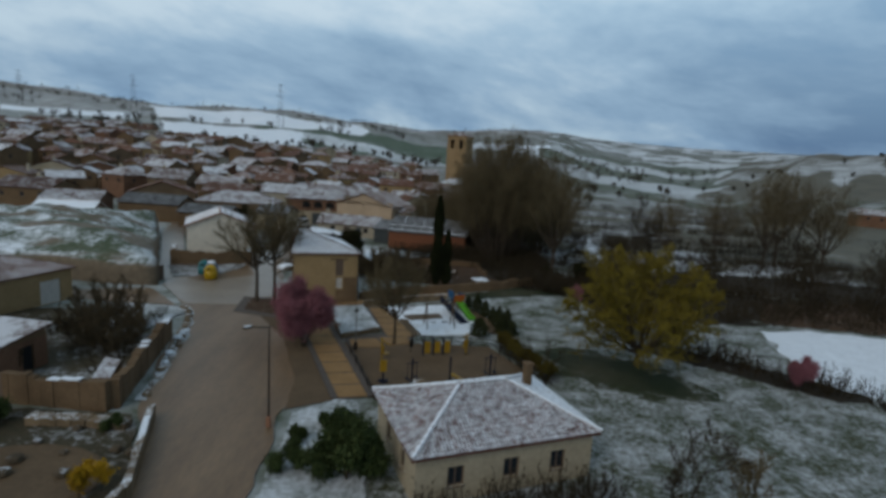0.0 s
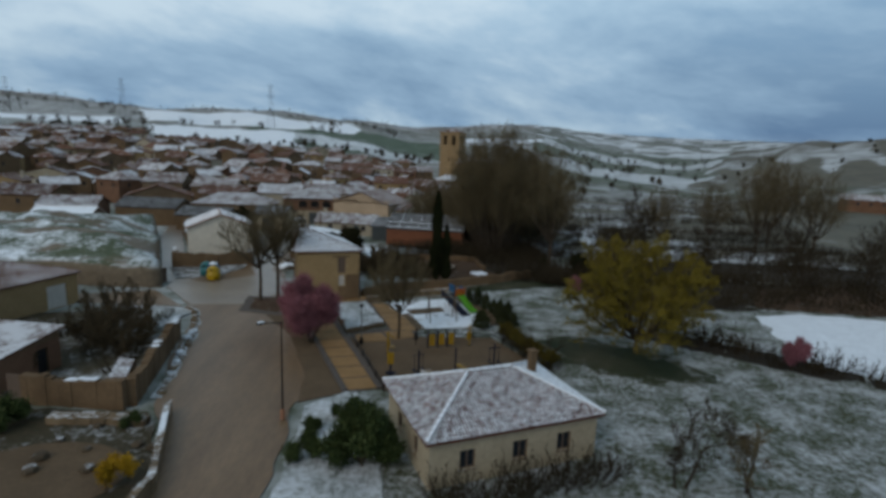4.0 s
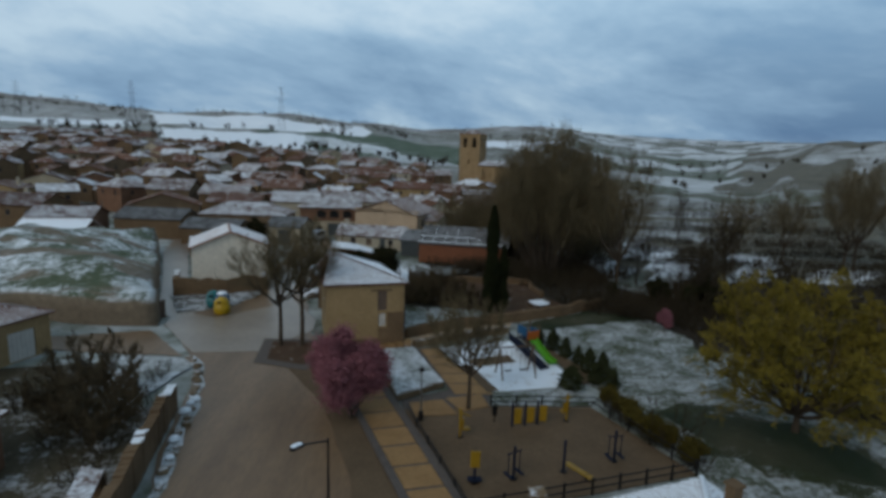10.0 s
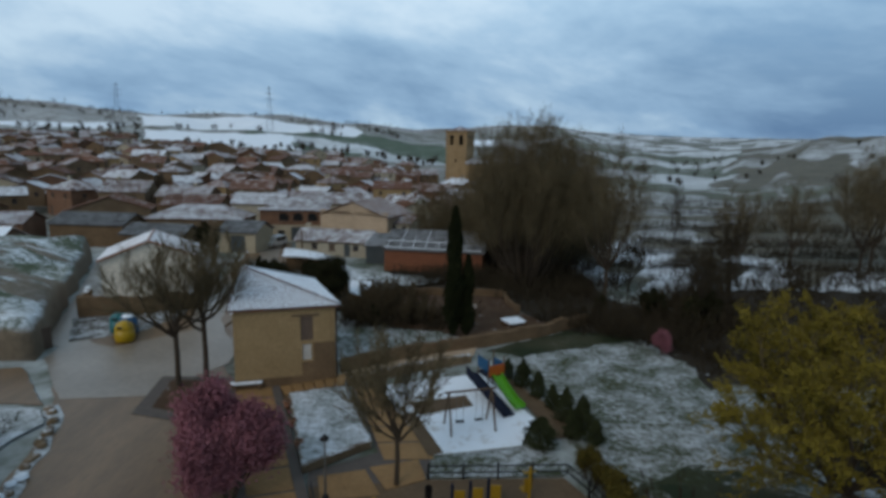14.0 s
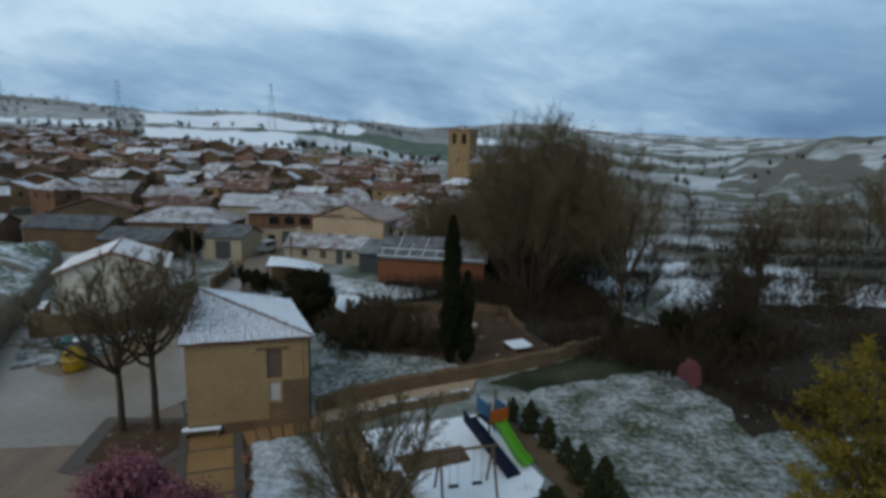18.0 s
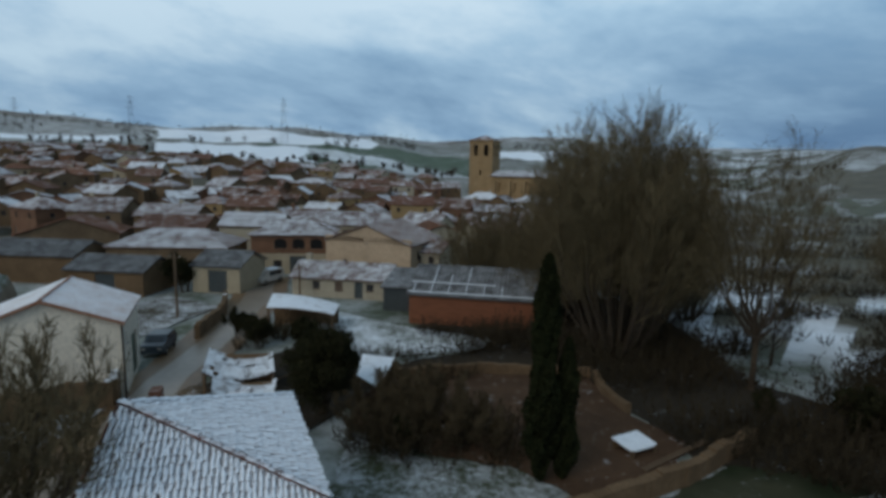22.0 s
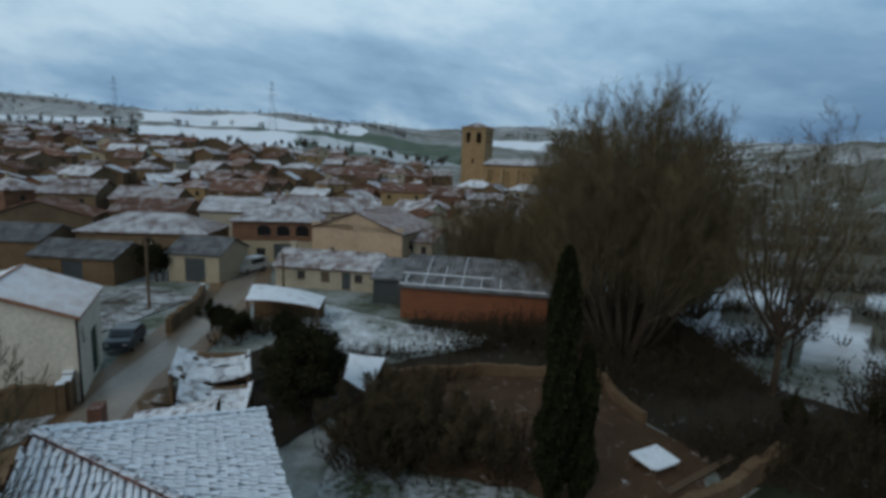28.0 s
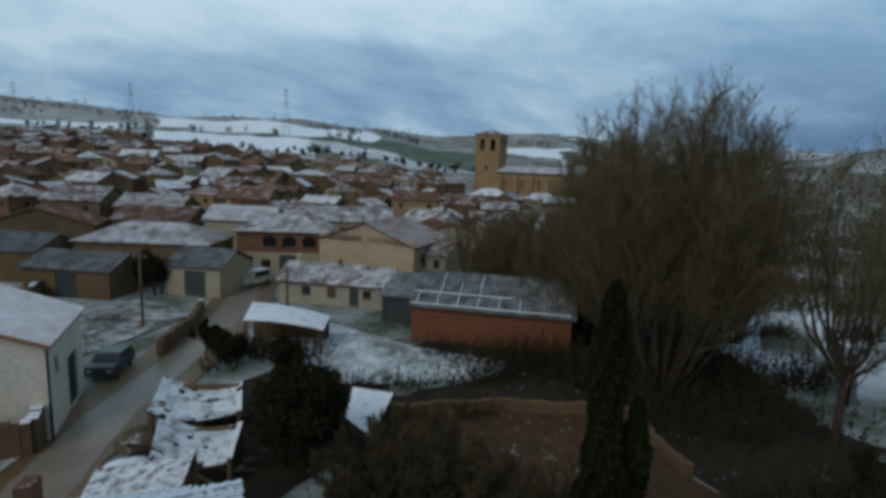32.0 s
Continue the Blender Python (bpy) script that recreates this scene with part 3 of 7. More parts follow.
sheet("road_2", [(-26.0, 59.0), (-20.6, 52.4), (-15.4, 53.0), (-12.4, 58.6), (-12.8, 61.5), (-17.0, 69), (-18.6, 77), (-19.0, 88), (-20.3, 101), (-23.0, 112), (-26.2, 112), (-23.0, 99), (-21.4, 88), (-21.2, 77), (-20.2, 70), (-18.2, 66.0), (-22.5, 61.5), (-27, 63.6)], "asphalt", 0.045, "wet grey asphalt lane", "road", wobble=0.15)
sheet("road_4", [(-28.2, 62.0), (-24.0, 60.5), (-26.5, 66.0), (-31.0, 75.0), (-40.0, 95.0), (-46, 111), (-49, 111), (-43.4, 94), (-35.0, 77)], "asphalt", 0.05, "wet grey asphalt lane beside the mound", "road", wobble=0.15)
sheet("lane_verge", [(-24.5, 61), (-13.5, 59.5), (-14.5, 66), (-17.2, 72), (-17.6, 88), (-18.6, 101), (-21.5, 113), (-28, 113), (-24.6, 100), (-23.4, 88), (-22.4, 76), (-20.6, 70.5), (-22.5, 66)], "road", 0.03, "brown earth verges of a lane", "road", wobble=0.3)
sheet("front_garden", [(-30.2, 68.6), (-26.5, 62.6), (-22.6, 65.2), (-21.0, 70.0), (-21.4, 72.2), (-24.8, 70.4)], "garden", 0.07, "small snowy front garden", "garden", wobble=0.2)
sheet("road_3", [(-26.5, 57.5), (-21, 51.8), (-26, 51.8), (-34, 52.5), (-48, 54), (-48, 56), (-34, 55)], "road", 0.03, "brown earth side lane", "road", wobble=0.3)
sheet("verge", [(-3.9, 20), (1.2, 20), (0.2, 29.0), (-1.0, 33.2), (-2.2, 33.0), (-4.4, 31)], "bed", 0.06, "snowy planted verge beside the street", "verge", wobble=0.3)
sheet("playground", [(-3.4, 43.7), (1.3, 44.2), (8.8, 44.4), (12.2, 37.0), (0.2, 33.4)], "gravel", 0.05, "brown gravel playground", "playground")
sheet("play_surface", [(-1.3, 54.6), (5.8, 57.0), (8.5, 50.4), (7.2, 47.3), (2.5, 46.3)], "snow_thin", 0.09, "snow covered rubber play surface", "playground")
sheet("play_border", [(6.3, 57.4), (7.3, 57.4), (10.2, 51.0), (10.4, 48.4), (9.2, 48.2), (8.8, 50.6)], "gravel", 0.075, "bare brown soil beside the play surface", "playground", wobble=0.2)
sheet("play_border_2", [(0.6, 50.8), (1.4, 51.0), (3.0, 46.5), (2.2, 46.2)], "gravel", 0.105, "brown edge strip of the play surface", "playground")
sheet("play_strip", [(1.0, 52.2), (4.6, 53.4), (5.0, 51.9), (1.7, 50.6)], "gravel", 0.11, "bare brown strip in the play surface", "playground")
sheet("terrace", [(-3.9, 57.0), (-3.1, 55.3), (1.0, 57.6), (5.4, 59.6), (6.2, 62.5), (1.0, 60.1)], "tan", 0.055, "ochre earth terrace between two stone walls", "terrace", wobble=0.1)
sheet("grass_strip", [(2.4, 46.3), (7.2, 47.3), (9.5, 45.6), (8.8, 44.6), (2.2, 44.4)], "lawn", 0.07, "narrow snowy grass strip", "lawn")
sheet("park_walk", [(-2.9, 54.5), (-1.4, 55.2), (-0.7, 54.6), (2.4, 46.4), (2.0, 44.1), (-3.4, 43.6), (-3.6, 44.8), (-0.4, 46.6)], "joint", 0.06, "dark joints of an ochre paved park walk", "path")
sheet("plaza", [(-5.4, 45.4), (-6.2, 42.4), (-2.4, 33.0), (-5.0, 31.5), (-5.6, 36), (-8.6, 44), (-12.4, 49.8), (-11.5, 55), (-6.5, 55)], "gravel", 0.035, "brown packed earth forecourt", "plaza", wobble=0.1)
sheet("tree_bed", [(-16.0, 56.0), (-15.2, 50.6), (-11.0, 49.4), (-9.0, 54.3), (-11.5, 56.0)], "joint", 0.06, "grey paved corner under trees", "pavement")
sheet("tree_bed_2", [(-15.1, 55.4), (-14.4, 51.4), (-11.4, 50.4), (-9.9, 54.1), (-11.7, 55.4)], "dirt", 0.08, "brown earth bed inside a grey paving edge", "pavement")
sheet("house_yard", [(-4.2, 57.8), (5.6, 64.6), (3.0, 66.4), (-1.5, 67.0), (-5.6, 69.5), (-5.8, 62.6)], "lawn", 0.05, "snowy patch of yard grass", "yard", wobble=0.3)
sheet("chicken_yard", [(-6.0, 70.5), (-6.0, 73.0), (-5.0, 77.6), (2.5, 79.0), (10.4, 78.6), (11.0, 73.0), (13.4, 69.4), (11.2, 66.0), (6.2, 63.6), (3, 66.4), (-1, 67.5)], "dirt", 0.08, "bare brown chicken yard", "yard", wobble=0.3)
sheet("snow_garden", [(-12.5, 85), (-9, 82.0), (-5, 82.6), (-2, 83.2), (3, 84.8), (4.2, 87.6), (-3, 90), (-12, 96), (-18, 95)], "bank", 0.06, "snowy overgrown garden", "garden", wobble=0.4)
sheet("corner_garden", [(-27, 86), (-24.3, 97), (-32, 101), (-37, 92), (-30, 83)], "garden", 0.06, "snowy vegetable garden", "garden", wobble=0.2)
sheet("island_bed", [(-26.0, 51.3), (-20.6, 51.0), (-19.4, 49.3), (-20.4, 43.0), (-21.5, 41.5), (-24, 46)], "bed", 0.12, "snowy garden bed at the street corner", "garden", wobble=0.3)
sheet("west_yard", [(-10.2, 24), (-13.4, 30), (-26, 30), (-40, 20), (-30, 8), (-9.4, 8)], "scrub", 0.03, "weedy yard with snow patches", "yard", wobble=0.3)
sheet("compound_yard", [(-15.2, 31.2), (-17.5, 43), (-20.5, 43), (-26, 50), (-34, 48), (-34, 31.2)], "scrub", 0.04, "overgrown walled yard with snow patches", "yard")
sheet("paved_circle", [(-15.5 + 4.2 * math.cos(a * 0.4), 23.2 + 3.2 * math.sin(a * 0.4)) for a in range(16)], "gravel", 0.06, "light brown paved yard", "yard")
sheet("snow_field", [(34.5, 41), (38.2, 53.5), (44, 54.5), (78, 47), (78, 20), (50, 20)], "snow", 0.05, "smooth snow covered field", "field", wobble=0.8)
sheet("willow_fringe", [(18.3 + 5.7 * math.cos(a * 0.5236) + 2.7 * math.sin(a * 0.5236), 40.2 - 4.4 * math.cos(a * 0.5236) + 2.7 * math.sin(a * 0.5236)) for a in range(12)], "fringe", 0.015, "thawing grass round a willow", "lawn", wobble=1.6)
sheet("willow_grass", [(18.3 + 4.6 * math.cos(a * 0.5236) + 2.0 * math.sin(a * 0.5236), 40.2 - 3.6 * math.cos(a * 0.5236) + 2.0 * math.sin(a * 0.5236)) for a in range(12)], "green", 0.025, "dark green grass without snow under a willow", "lawn", wobble=1.3)
sheet("far_grass", [(6.8, 61.8), (9.5, 60.8), (14.5, 62.6), (20, 64.5), (22, 66.5), (17.4, 68.8), (11.6, 64.9)], "green", 0.03, "dark green grass by the hedge", "lawn", wobble=0.8)

# very dark brown ground patches under bushes and round the ruins
sheet("thicket_floor", [(22, 55), (40, 55.5), (39, 57.5), (60, 56), (78, 50.5), (80, 60), (62, 68), (44, 70), (40, 74), (26, 74), (22, 79), (23, 92), (20, 104), (5, 106), (-4, 88.5), (8, 80), (12, 72), (13, 67), (20, 66), (22, 60)], "litter", 0.04, "dark brown ground under a thicket", "thicket", wobble=0.9)
sheet("thicket_floor_2", [(31, 72), (42, 71), (62, 69), (82, 61), (84, 78), (62, 84), (36, 84)], "litter", 0.035, "dark brown ground under scattered bushes", "thicket", wobble=1.6)
sheet("yard_back", [(-7, 72.6), (-9.5, 79.2), (-5, 80.0), (-1.8, 82.2), (3.2, 84.6), (6, 89), (16, 88), (14, 80), (10.5, 78.2), (2, 76)], "litter", 0.05, "dark ground behind a chicken yard", "thicket", wobble=0.5)
sheet("ruin_floor", [(-17.2, 74), (-15.5, 80), (-12.4, 85.2), (-8.8, 82.2), (-4.8, 82.6), (-6.2, 73.4), (-9.5, 67.5), (-12.5, 67.5)], "litter", 0.055, "dark ground round collapsed sheds", "yard", wobble=0.5)
sheet("hedge_floor", [(22, 47.5), (26, 47), (37, 38.5), (36.5, 36.5), (34, 36.5), (24, 44)], "litter", 0.045, "dark brown ground under a hedge", "thicket", wobble=0.8)
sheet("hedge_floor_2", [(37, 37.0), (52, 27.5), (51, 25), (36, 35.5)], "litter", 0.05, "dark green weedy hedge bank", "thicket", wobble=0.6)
sheet("far_strip", [(40, 56.5), (80, 50), (80, 62), (60, 68), (46, 66)], "dirt", 0.05, "ploughed brown field beyond a hedge", "field", wobble=0.6)

sheet("kerb_snow", [(-14.3, 31.6), (-15.3, 36.5), (-17.2, 44.0), (-18.9, 49.0), (-20.6, 51.2), (-20.1, 51.7), (-18.1, 49.0), (-16.4, 43.8), (-14.6, 36.6), (-13.6, 31.8)], "bed", 0.05, "ragged strip of snow along a wall foot", "verge", wobble=0.45)

# ---- trees ----
def tubes(segs, name, material, sides=3):
    """Many thin tapered rods in one mesh."""
    a = np.array(segs, float)
    p0, p1, r0, r1 = a[:, :3], a[:, 3:6], a[:, 6:7], a[:, 7:8]
    d = p1 - p0
    d /= np.maximum(np.linalg.norm(d, axis=1, keepdims=True), 1e-9)
    up = np.where(np.abs(d[:, 2:3]) > 0.9, np.array([[1.0, 0, 0]]), np.array([[0, 0, 1.0]]))
    e = np.cross(d, up)
    e /= np.linalg.norm(e, axis=1, keepdims=True)
    g = np.cross(d, e)
    if sides == 2:
        t = np.random.default_rng(len(a)).uniform(0, math.pi, (len(a), 1))
        e = e * np.cos(t) + g * np.sin(t)
        v = np.stack([p0 - e * r0, p0 + e * r0, p1 + e * r1, p1 - e * r1], 1).reshape(-1, 3)
        me = bpy.data.meshes.new(name)
        me.from_pydata(v.tolist(), [], np.arange(4 * len(a)).reshape(-1, 4).tolist())
        me.update()
        me.materials.append(M[material])
        return me
    rows = []
    for p, r in ((p0, r0), (p1, r1)):
        for i in range(sides):
            t = 2 * math.pi * i / sides
            rows.append(p + (e * math.cos(t) + g * math.sin(t)) * r)
    v = np.stack(rows, 1).reshape(-1, 3)
    n = len(a)
    f = np.stack([np.stack([np.arange(n) * 2 * sides + j for j in (i, (i + 1) % sides, sides + (i + 1) % sides, sides + i)], 1) for i in range(sides)], 1).reshape(-1, 4)
    me = bpy.data.meshes.new(name)
    me.from_pydata(v.tolist(), [], f.tolist())
    me.update()
    me.materials.append(M[material])
    return me


def leaf_mesh(points, size, rng, name, material, hang=0.0):
    """Small four-sided leaves or sprays at the given points, turned at random; hang pulls them towards the vertical."""
    p = np.asarray(points, float)
    n = len(p)
    d = rng.normal(size=(n, 3))
    d[:, 2] = d[:, 2] * (1 + hang) + hang
    d /= np.linalg.norm(d, axis=1, keepdims=True)
    e = np.cross(d, rng.normal(size=(n, 3)))
    e /= np.linalg.norm(e, axis=1, keepdims=True)
    s = size * rng.uniform(0.6, 1.3, (n, 1))
    w = 0.55
    v = np.stack([p - d * s, p + e * s * w, p + d * s, p - e * s * w], 1).reshape(-1, 3)
    me = bpy.data.meshes.new(name)
    me.from_pydata(v.tolist(), [], np.arange(4 * n).reshape(-1, 4).tolist())
    me.update()
    me.materials.append(M[material])
    return me


def grow(rng, height, trunk_r, plan, first=0.25, rise=0.15, wander=0.16, multi=1, lean=0.1, thin=0.016):
    """Rods of a bare tree. plan: for each level (children, angle in degrees, length share)."""
    wood, twigs, tips = [], [], []

    def limb(p, d, length, rad, level):
        steps = 5 if level == 0 else (4 if level == 1 else (3 if level == 2 else 2))
        pts = [p]
        for s in range(steps):
            d = d + rng.normal(size=3) * wander * (0.5 if level == 0 else 1.0)
            d[2] += rise * (1 if level else 0.3)
            d = d / np.linalg.norm(d)
            q = p + d * length / steps
            r0, r1 = rad * (1 - 0.9 * s / steps), rad * (1 - 0.9 * (s + 1) / steps)
            (wood if r0 > 0.035 else twigs).append((*p, *q, max(r0, thin), max(r1, thin * 0.8)))
            p = q
            pts.append(p)
        if level < len(plan):
            kids, angle, share = plan[level]
            for c in range(kids):
                f = (first if level == 0 else 0.2) + (1 - (first if level == 0 else 0.2)) * ((c + rng.uniform()) / kids) ** 0.75
                x = min(f * steps, steps - 0.01)
                b = pts[int(x)] + (pts[int(x) + 1] - pts[int(x)]) * (x - int(x))
                ax = rng.normal(size=3)
                ax -= ax @ d * d
                ax /= np.linalg.norm(ax)
                t = radians(angle * rng.uniform(0.7, 1.25))
                nd = d * math.cos(t) + ax * math.sin(t)
                limb(b, nd, length * share * rng.uniform(0.7, 1.2) * (1.15 - 0.55 * f), rad * (0.5 if level == 0 else 0.55) * (1.1 - 0.5 * f), level + 1)
        else:
            tips.append(pts)

    for s in range(multi):
        d = np.array([0, 0, 1.0]) + np.append(rng.normal(size=2) * (lean if multi == 1 else 0.28), 0)
        limb(np.append(rng.normal(size=2) * (0.0 if multi == 1 else 0.35), -0.15), d / np.linalg.norm(d), height * (1 if s == 0 else rng.uniform(0.75, 1)), trunk_r, 0)
    return wood, twigs, tips


RODS = {}


def fit_height(rods, height):
    top = max(r[5] for part_ in rods for r in part_)
    k = height / top
    return [[(r[0] * k, r[1] * k, r[2] * k, r[3] * k, r[4] * k, r[5] * k, r[6], r[7]) for r in part_] for part_ in rods]


def bare_tree(name, seed, height, trunk_r, plan, label, category, wood="bark", twig="twig", group="", at=(0, 0), turn=0, **kw):
    rng = np.random.default_rng(seed)
    w, t, _ = grow(rng, height, trunk_r, plan, **kw)
    w, t = fit_height((w, t), height)
    ob = thing(name, pose(at[0], at[1], land(*at), 0, 0, turn), label, category, group)
    RODS[ob.name] = w + t
    part("trunk", tubes(w, "trunk", wood, 5), wood, ob)
    part("crown", tubes(t, "crown", twig, 2), twig, ob, "bare twigs")
    return ob


def leafy_tree(name, seed, height, trunk_r, plan, label, category, leaf, leaf_size, per_tip, wood="bark", spread=0.12, hang=0.0, group="", at=(0, 0), turn=0, drop=0.0, **kw):
    rng = np.random.default_rng(seed)
    w, t, tips = grow(rng, height, trunk_r, plan, **kw)
    pts = []
    for tip in tips:
        for q in range(per_tip):
            i = rng.integers(len(tip) - 1)
            b = tip[i] + (tip[i + 1] - tip[i]) * rng.uniform()
            b = b + rng.normal(size=3) * spread
            b[2] = max(b[2] - drop * rng.uniform() ** 1.5, 0.25)
            pts.append(b)
    k = height / max(p[2] for p in pts)
    pts = np.array(pts) * k
    w, t = [[(*[c * k for c in r[:6]], r[6], r[7]) for r in rods] for rods in (w, t)]
    ob = thing(name, pose(at[0], at[1], land(*at), 0, 0, turn), label, category, group)
    part("trunk", tubes(w, "trunk", wood, 5), wood, ob)
    part("bough", tubes(t, "bough", "twig_dark", 2), "twig_dark", ob)
    part("crown", leaf_mesh(pts, leaf_size, rng, "crown", leaf, hang), leaf, ob)
    return ob


def spindle_tree(name, seed, height, radius, label, category, leaf, count, leaf_size, at, group="", low=0.12, tip=1.0):
    """A dense upright conifer: sprays all through a spindle round a thin trunk."""
    rng = np.random.default_rng(seed)
    f = rng.uniform(low, 1, count) ** 0.85
    prof = radius * np.minimum(1, (f / 0.18)) ** 0.6 * np.maximum(1 - f, 0) ** (0.42 * tip)
    t = rng.uniform(0, 2 * math.pi, count)
    lump = 1 + 0.26 * np.sin(t * 2 + f * 13 + seed) + 0.24 * np.sin(t * 5 - f * 27 + seed * 2)
    rr = prof * lump * rng.uniform(0.25, 1, count) ** 0.45
    pts = np.stack([rr * np.cos(t), rr * np.sin(t), f * height], 1)
    ob = thing(name, pose(at[0], at[1], land(*at)), label, category, group)
    part("trunk", Geo().tube((0, 0, -0.1), (0, 0, height * 0.9), 0.04 * radius + 0.06, 0.02, 7), "bark_dark", ob)
    part("crown", leaf_mesh(pts, leaf_size, rng, "crown", leaf, 1.2), leaf, ob)
    return ob


def bole(line, r0, r1, sides):
    """One tapered stem along a bent line."""
    g, v, n = Geo(), [], len(line)
    for i, p in enumerate(line):
        d = (line[min(i + 1, n - 1)] - line[max(i - 1, 0)]).normalized()
        a = d.cross(Vector((0.31, 0.95, 0.05))).normalized()
        b = d.cross(a)
        r = r0 + (r1 - r0) * i / (n - 1)
        v += [p + (a * math.cos(2 * math.pi * k / sides) + b * math.sin(2 * math.pi * k / sides)) * r for k in range(sides)]
    f = [(i * sides + k, i * sides + (k + 1) % sides, (i + 1) * sides + (k + 1) % sides, (i + 1) * sides + k) for i in range(n - 1) for k in range(sides)]
    return g.add(v, f + [tuple(range(sides))[::-1], tuple(range((n - 1) * sides, n * sides))])


def broom_tree(name, seed, height, radius, stems, label, group="", at=(0, 0), turn=0, fork=0.0, girth=0.16, sub=14, fine=9, wood="bark", twig="twig", belly=0.55, droop=0.0, ends=3, thin=0.011, leaf=None, leaf_size=0.06, per=1, category="tree", low=0.16, fan=1.0, tuft=0.085, cap=(0.88, 0.98)):
    """A bare tree whose many upright stems fan out into a dome of very fine twigs."""
    rng = np.random.default_rng(seed)
    w, t, hung = [], [], []

    def lay(pts, r0, r1, into):
        n = len(pts) - 1
        for i in range(n):
            a, b = r0 + (r1 - r0) * i / n, r0 + (r1 - r0) * (i + 1) / n
            into.append((*pts[i], *pts[i + 1], a, b))

    def shoot(p, d, length, steps, rise):
        pts = [p]
        for _ in range(steps):
            d = d + rng.normal(size=3) * 0.09
            d[2] += rise
            d = d / np.linalg.norm(d)
            p = p + d * length / steps
            pts.append(p)
        return pts, d

    def aside(d, k):
        e = rng.normal(size=3)
        e -= e @ d * d
        e = d + e / np.linalg.norm(e) * k
        return e / np.linalg.norm(e)

    stalks = []
    for s in range(stems):
        f = math.sqrt((s + 0.5) / stems)
        az = s * 2.39996 + rng.uniform(-0.3, 0.3)
        top = (height - fork) * (belly + (1 - belly) * math.sqrt(max(0, 1 - f * f))) * rng.uniform(*cap)
        out = np.array((math.cos(az), math.sin(az), 0.0))
        start = out * (0.05 if fork else 0.25 + 0.5 * f) + np.array((0, 0, fork * rng.uniform(0.82, 1.02) if fork else -0.15))
        n = 9
        wob = rng.normal(size=(n + 1, 3)) * 0.012 * height * 0.5
        pts = [start + out * radius * f * (1 - (1 - i / n) ** 1.7) + np.array((0, 0, top * (i / n) ** (1.0 + 0.2 * f))) + (wob[i] if i else 0) for i in range(n + 1)]
        g0 = girth * rng.uniform(0.6, 1.0)
        cut = 6
        lay(pts[:cut + 1], g0, g0 * 0.34, w)
        stalks.append((pts[:cut + 1], g0, g0 * 0.34))
        lay(pts[cut:], g0 * 0.34, 0.014, t)
        for b in range(sub):
            u = low + (1 - low) * (b + rng.uniform()) / sub
            x = min(u * n, n - 0.01)
            k_ = int(x)
            p = pts[k_] + (pts[k_ + 1] - pts[k_]) * (x - k_)
            d = pts[k_ + 1] - pts[k_]
            d = aside(d / np.linalg.norm(d), rng.uniform(0.35, 0.75) * fan)
            length = (tuft + 0.15 * (1 - u)) * height * rng.uniform(0.7, 1.3)
            bp, bd = shoot(p, d, length, 4, 0.10 - droop)
            lay(bp, thin * (2.2 * (1.3 - u) + 1.0), thin, t)
            for q in range(fine):
                v = 0.12 + 0.88 * (q + rng.uniform()) / fine
                y_ = min(v * 4, 3.99)
                p = bp[int(y_)] + (bp[int(y_) + 1] - bp[int(y_)]) * (y_ - int(y_))
                d = bp[int(y_) + 1] - bp[int(y_)]
                tp, td = shoot(p, aside(d / np.linalg.norm(d), rng.uniform(0.35, 0.8) * fan), length * rng.uniform(0.28, 0.55) * (1.15 - 0.5 * v), 2, 0.12 - droop)
                lay(tp, thin * 1.1, thin * 0.8, t)
                for _ in range(ends):
                    m_ = tp[1] + (tp[2] - tp[1]) * rng.uniform(-0.6, 0.7)
                    ep, _d = shoot(m_, aside(td, rng.uniform(0.4, 0.8) * fan), length * rng.uniform(0.14, 0.28), 1, 0.1)
                    lay(ep, thin * 0.9, thin * 0.6, t)
                    if leaf:
                        for _k in range(per):
                            hung.append(ep[0] + (ep[1] - ep[0]) * rng.uniform(0, 1.2) + rng.normal(size=3) * leaf_size * 0.8)
    ob = thing(name, pose(at[0], at[1], land(*at), 0, 0, turn), label, category, group)
    RODS[ob.name] = w + t
    if fork:
        part("trunk", bole([Vector((0, 0, -0.2)), Vector((0.04, 0.02, fork * 0.5)), Vector((0.0, 0.03, fork * 1.05))], girth * 1.6, girth * 1.1, 8), wood, ob)
    if category == "shrub":
        t += w
    else:
        for line, r0, r1 in stalks:
            part("stem", bole([Vector(p) for p in line], r0, r1, 6), wood, ob)
    if leaf:
        part("bough", tubes(t, "bough", twig, 2), twig, ob)
        part("crown", leaf_mesh(hung, leaf_size, rng, "crown", leaf), leaf, ob)
    else:
        part("crown", tubes(t, "crown", twig, 2), twig, ob, "bare twigs")
    return ob


POPLAR = [(20, 23, 0.44), (10, 27, 0.45), (6, 30, 0.5), (3, 32, 0.5)]
ROUND = [(11, 46, 0.62), (8, 42, 0.55), (6, 40, 0.5), (3, 40, 0.5)]
BUSH = [(7, 36, 0.7), (5, 36, 0.55), (3, 38, 0.55)]

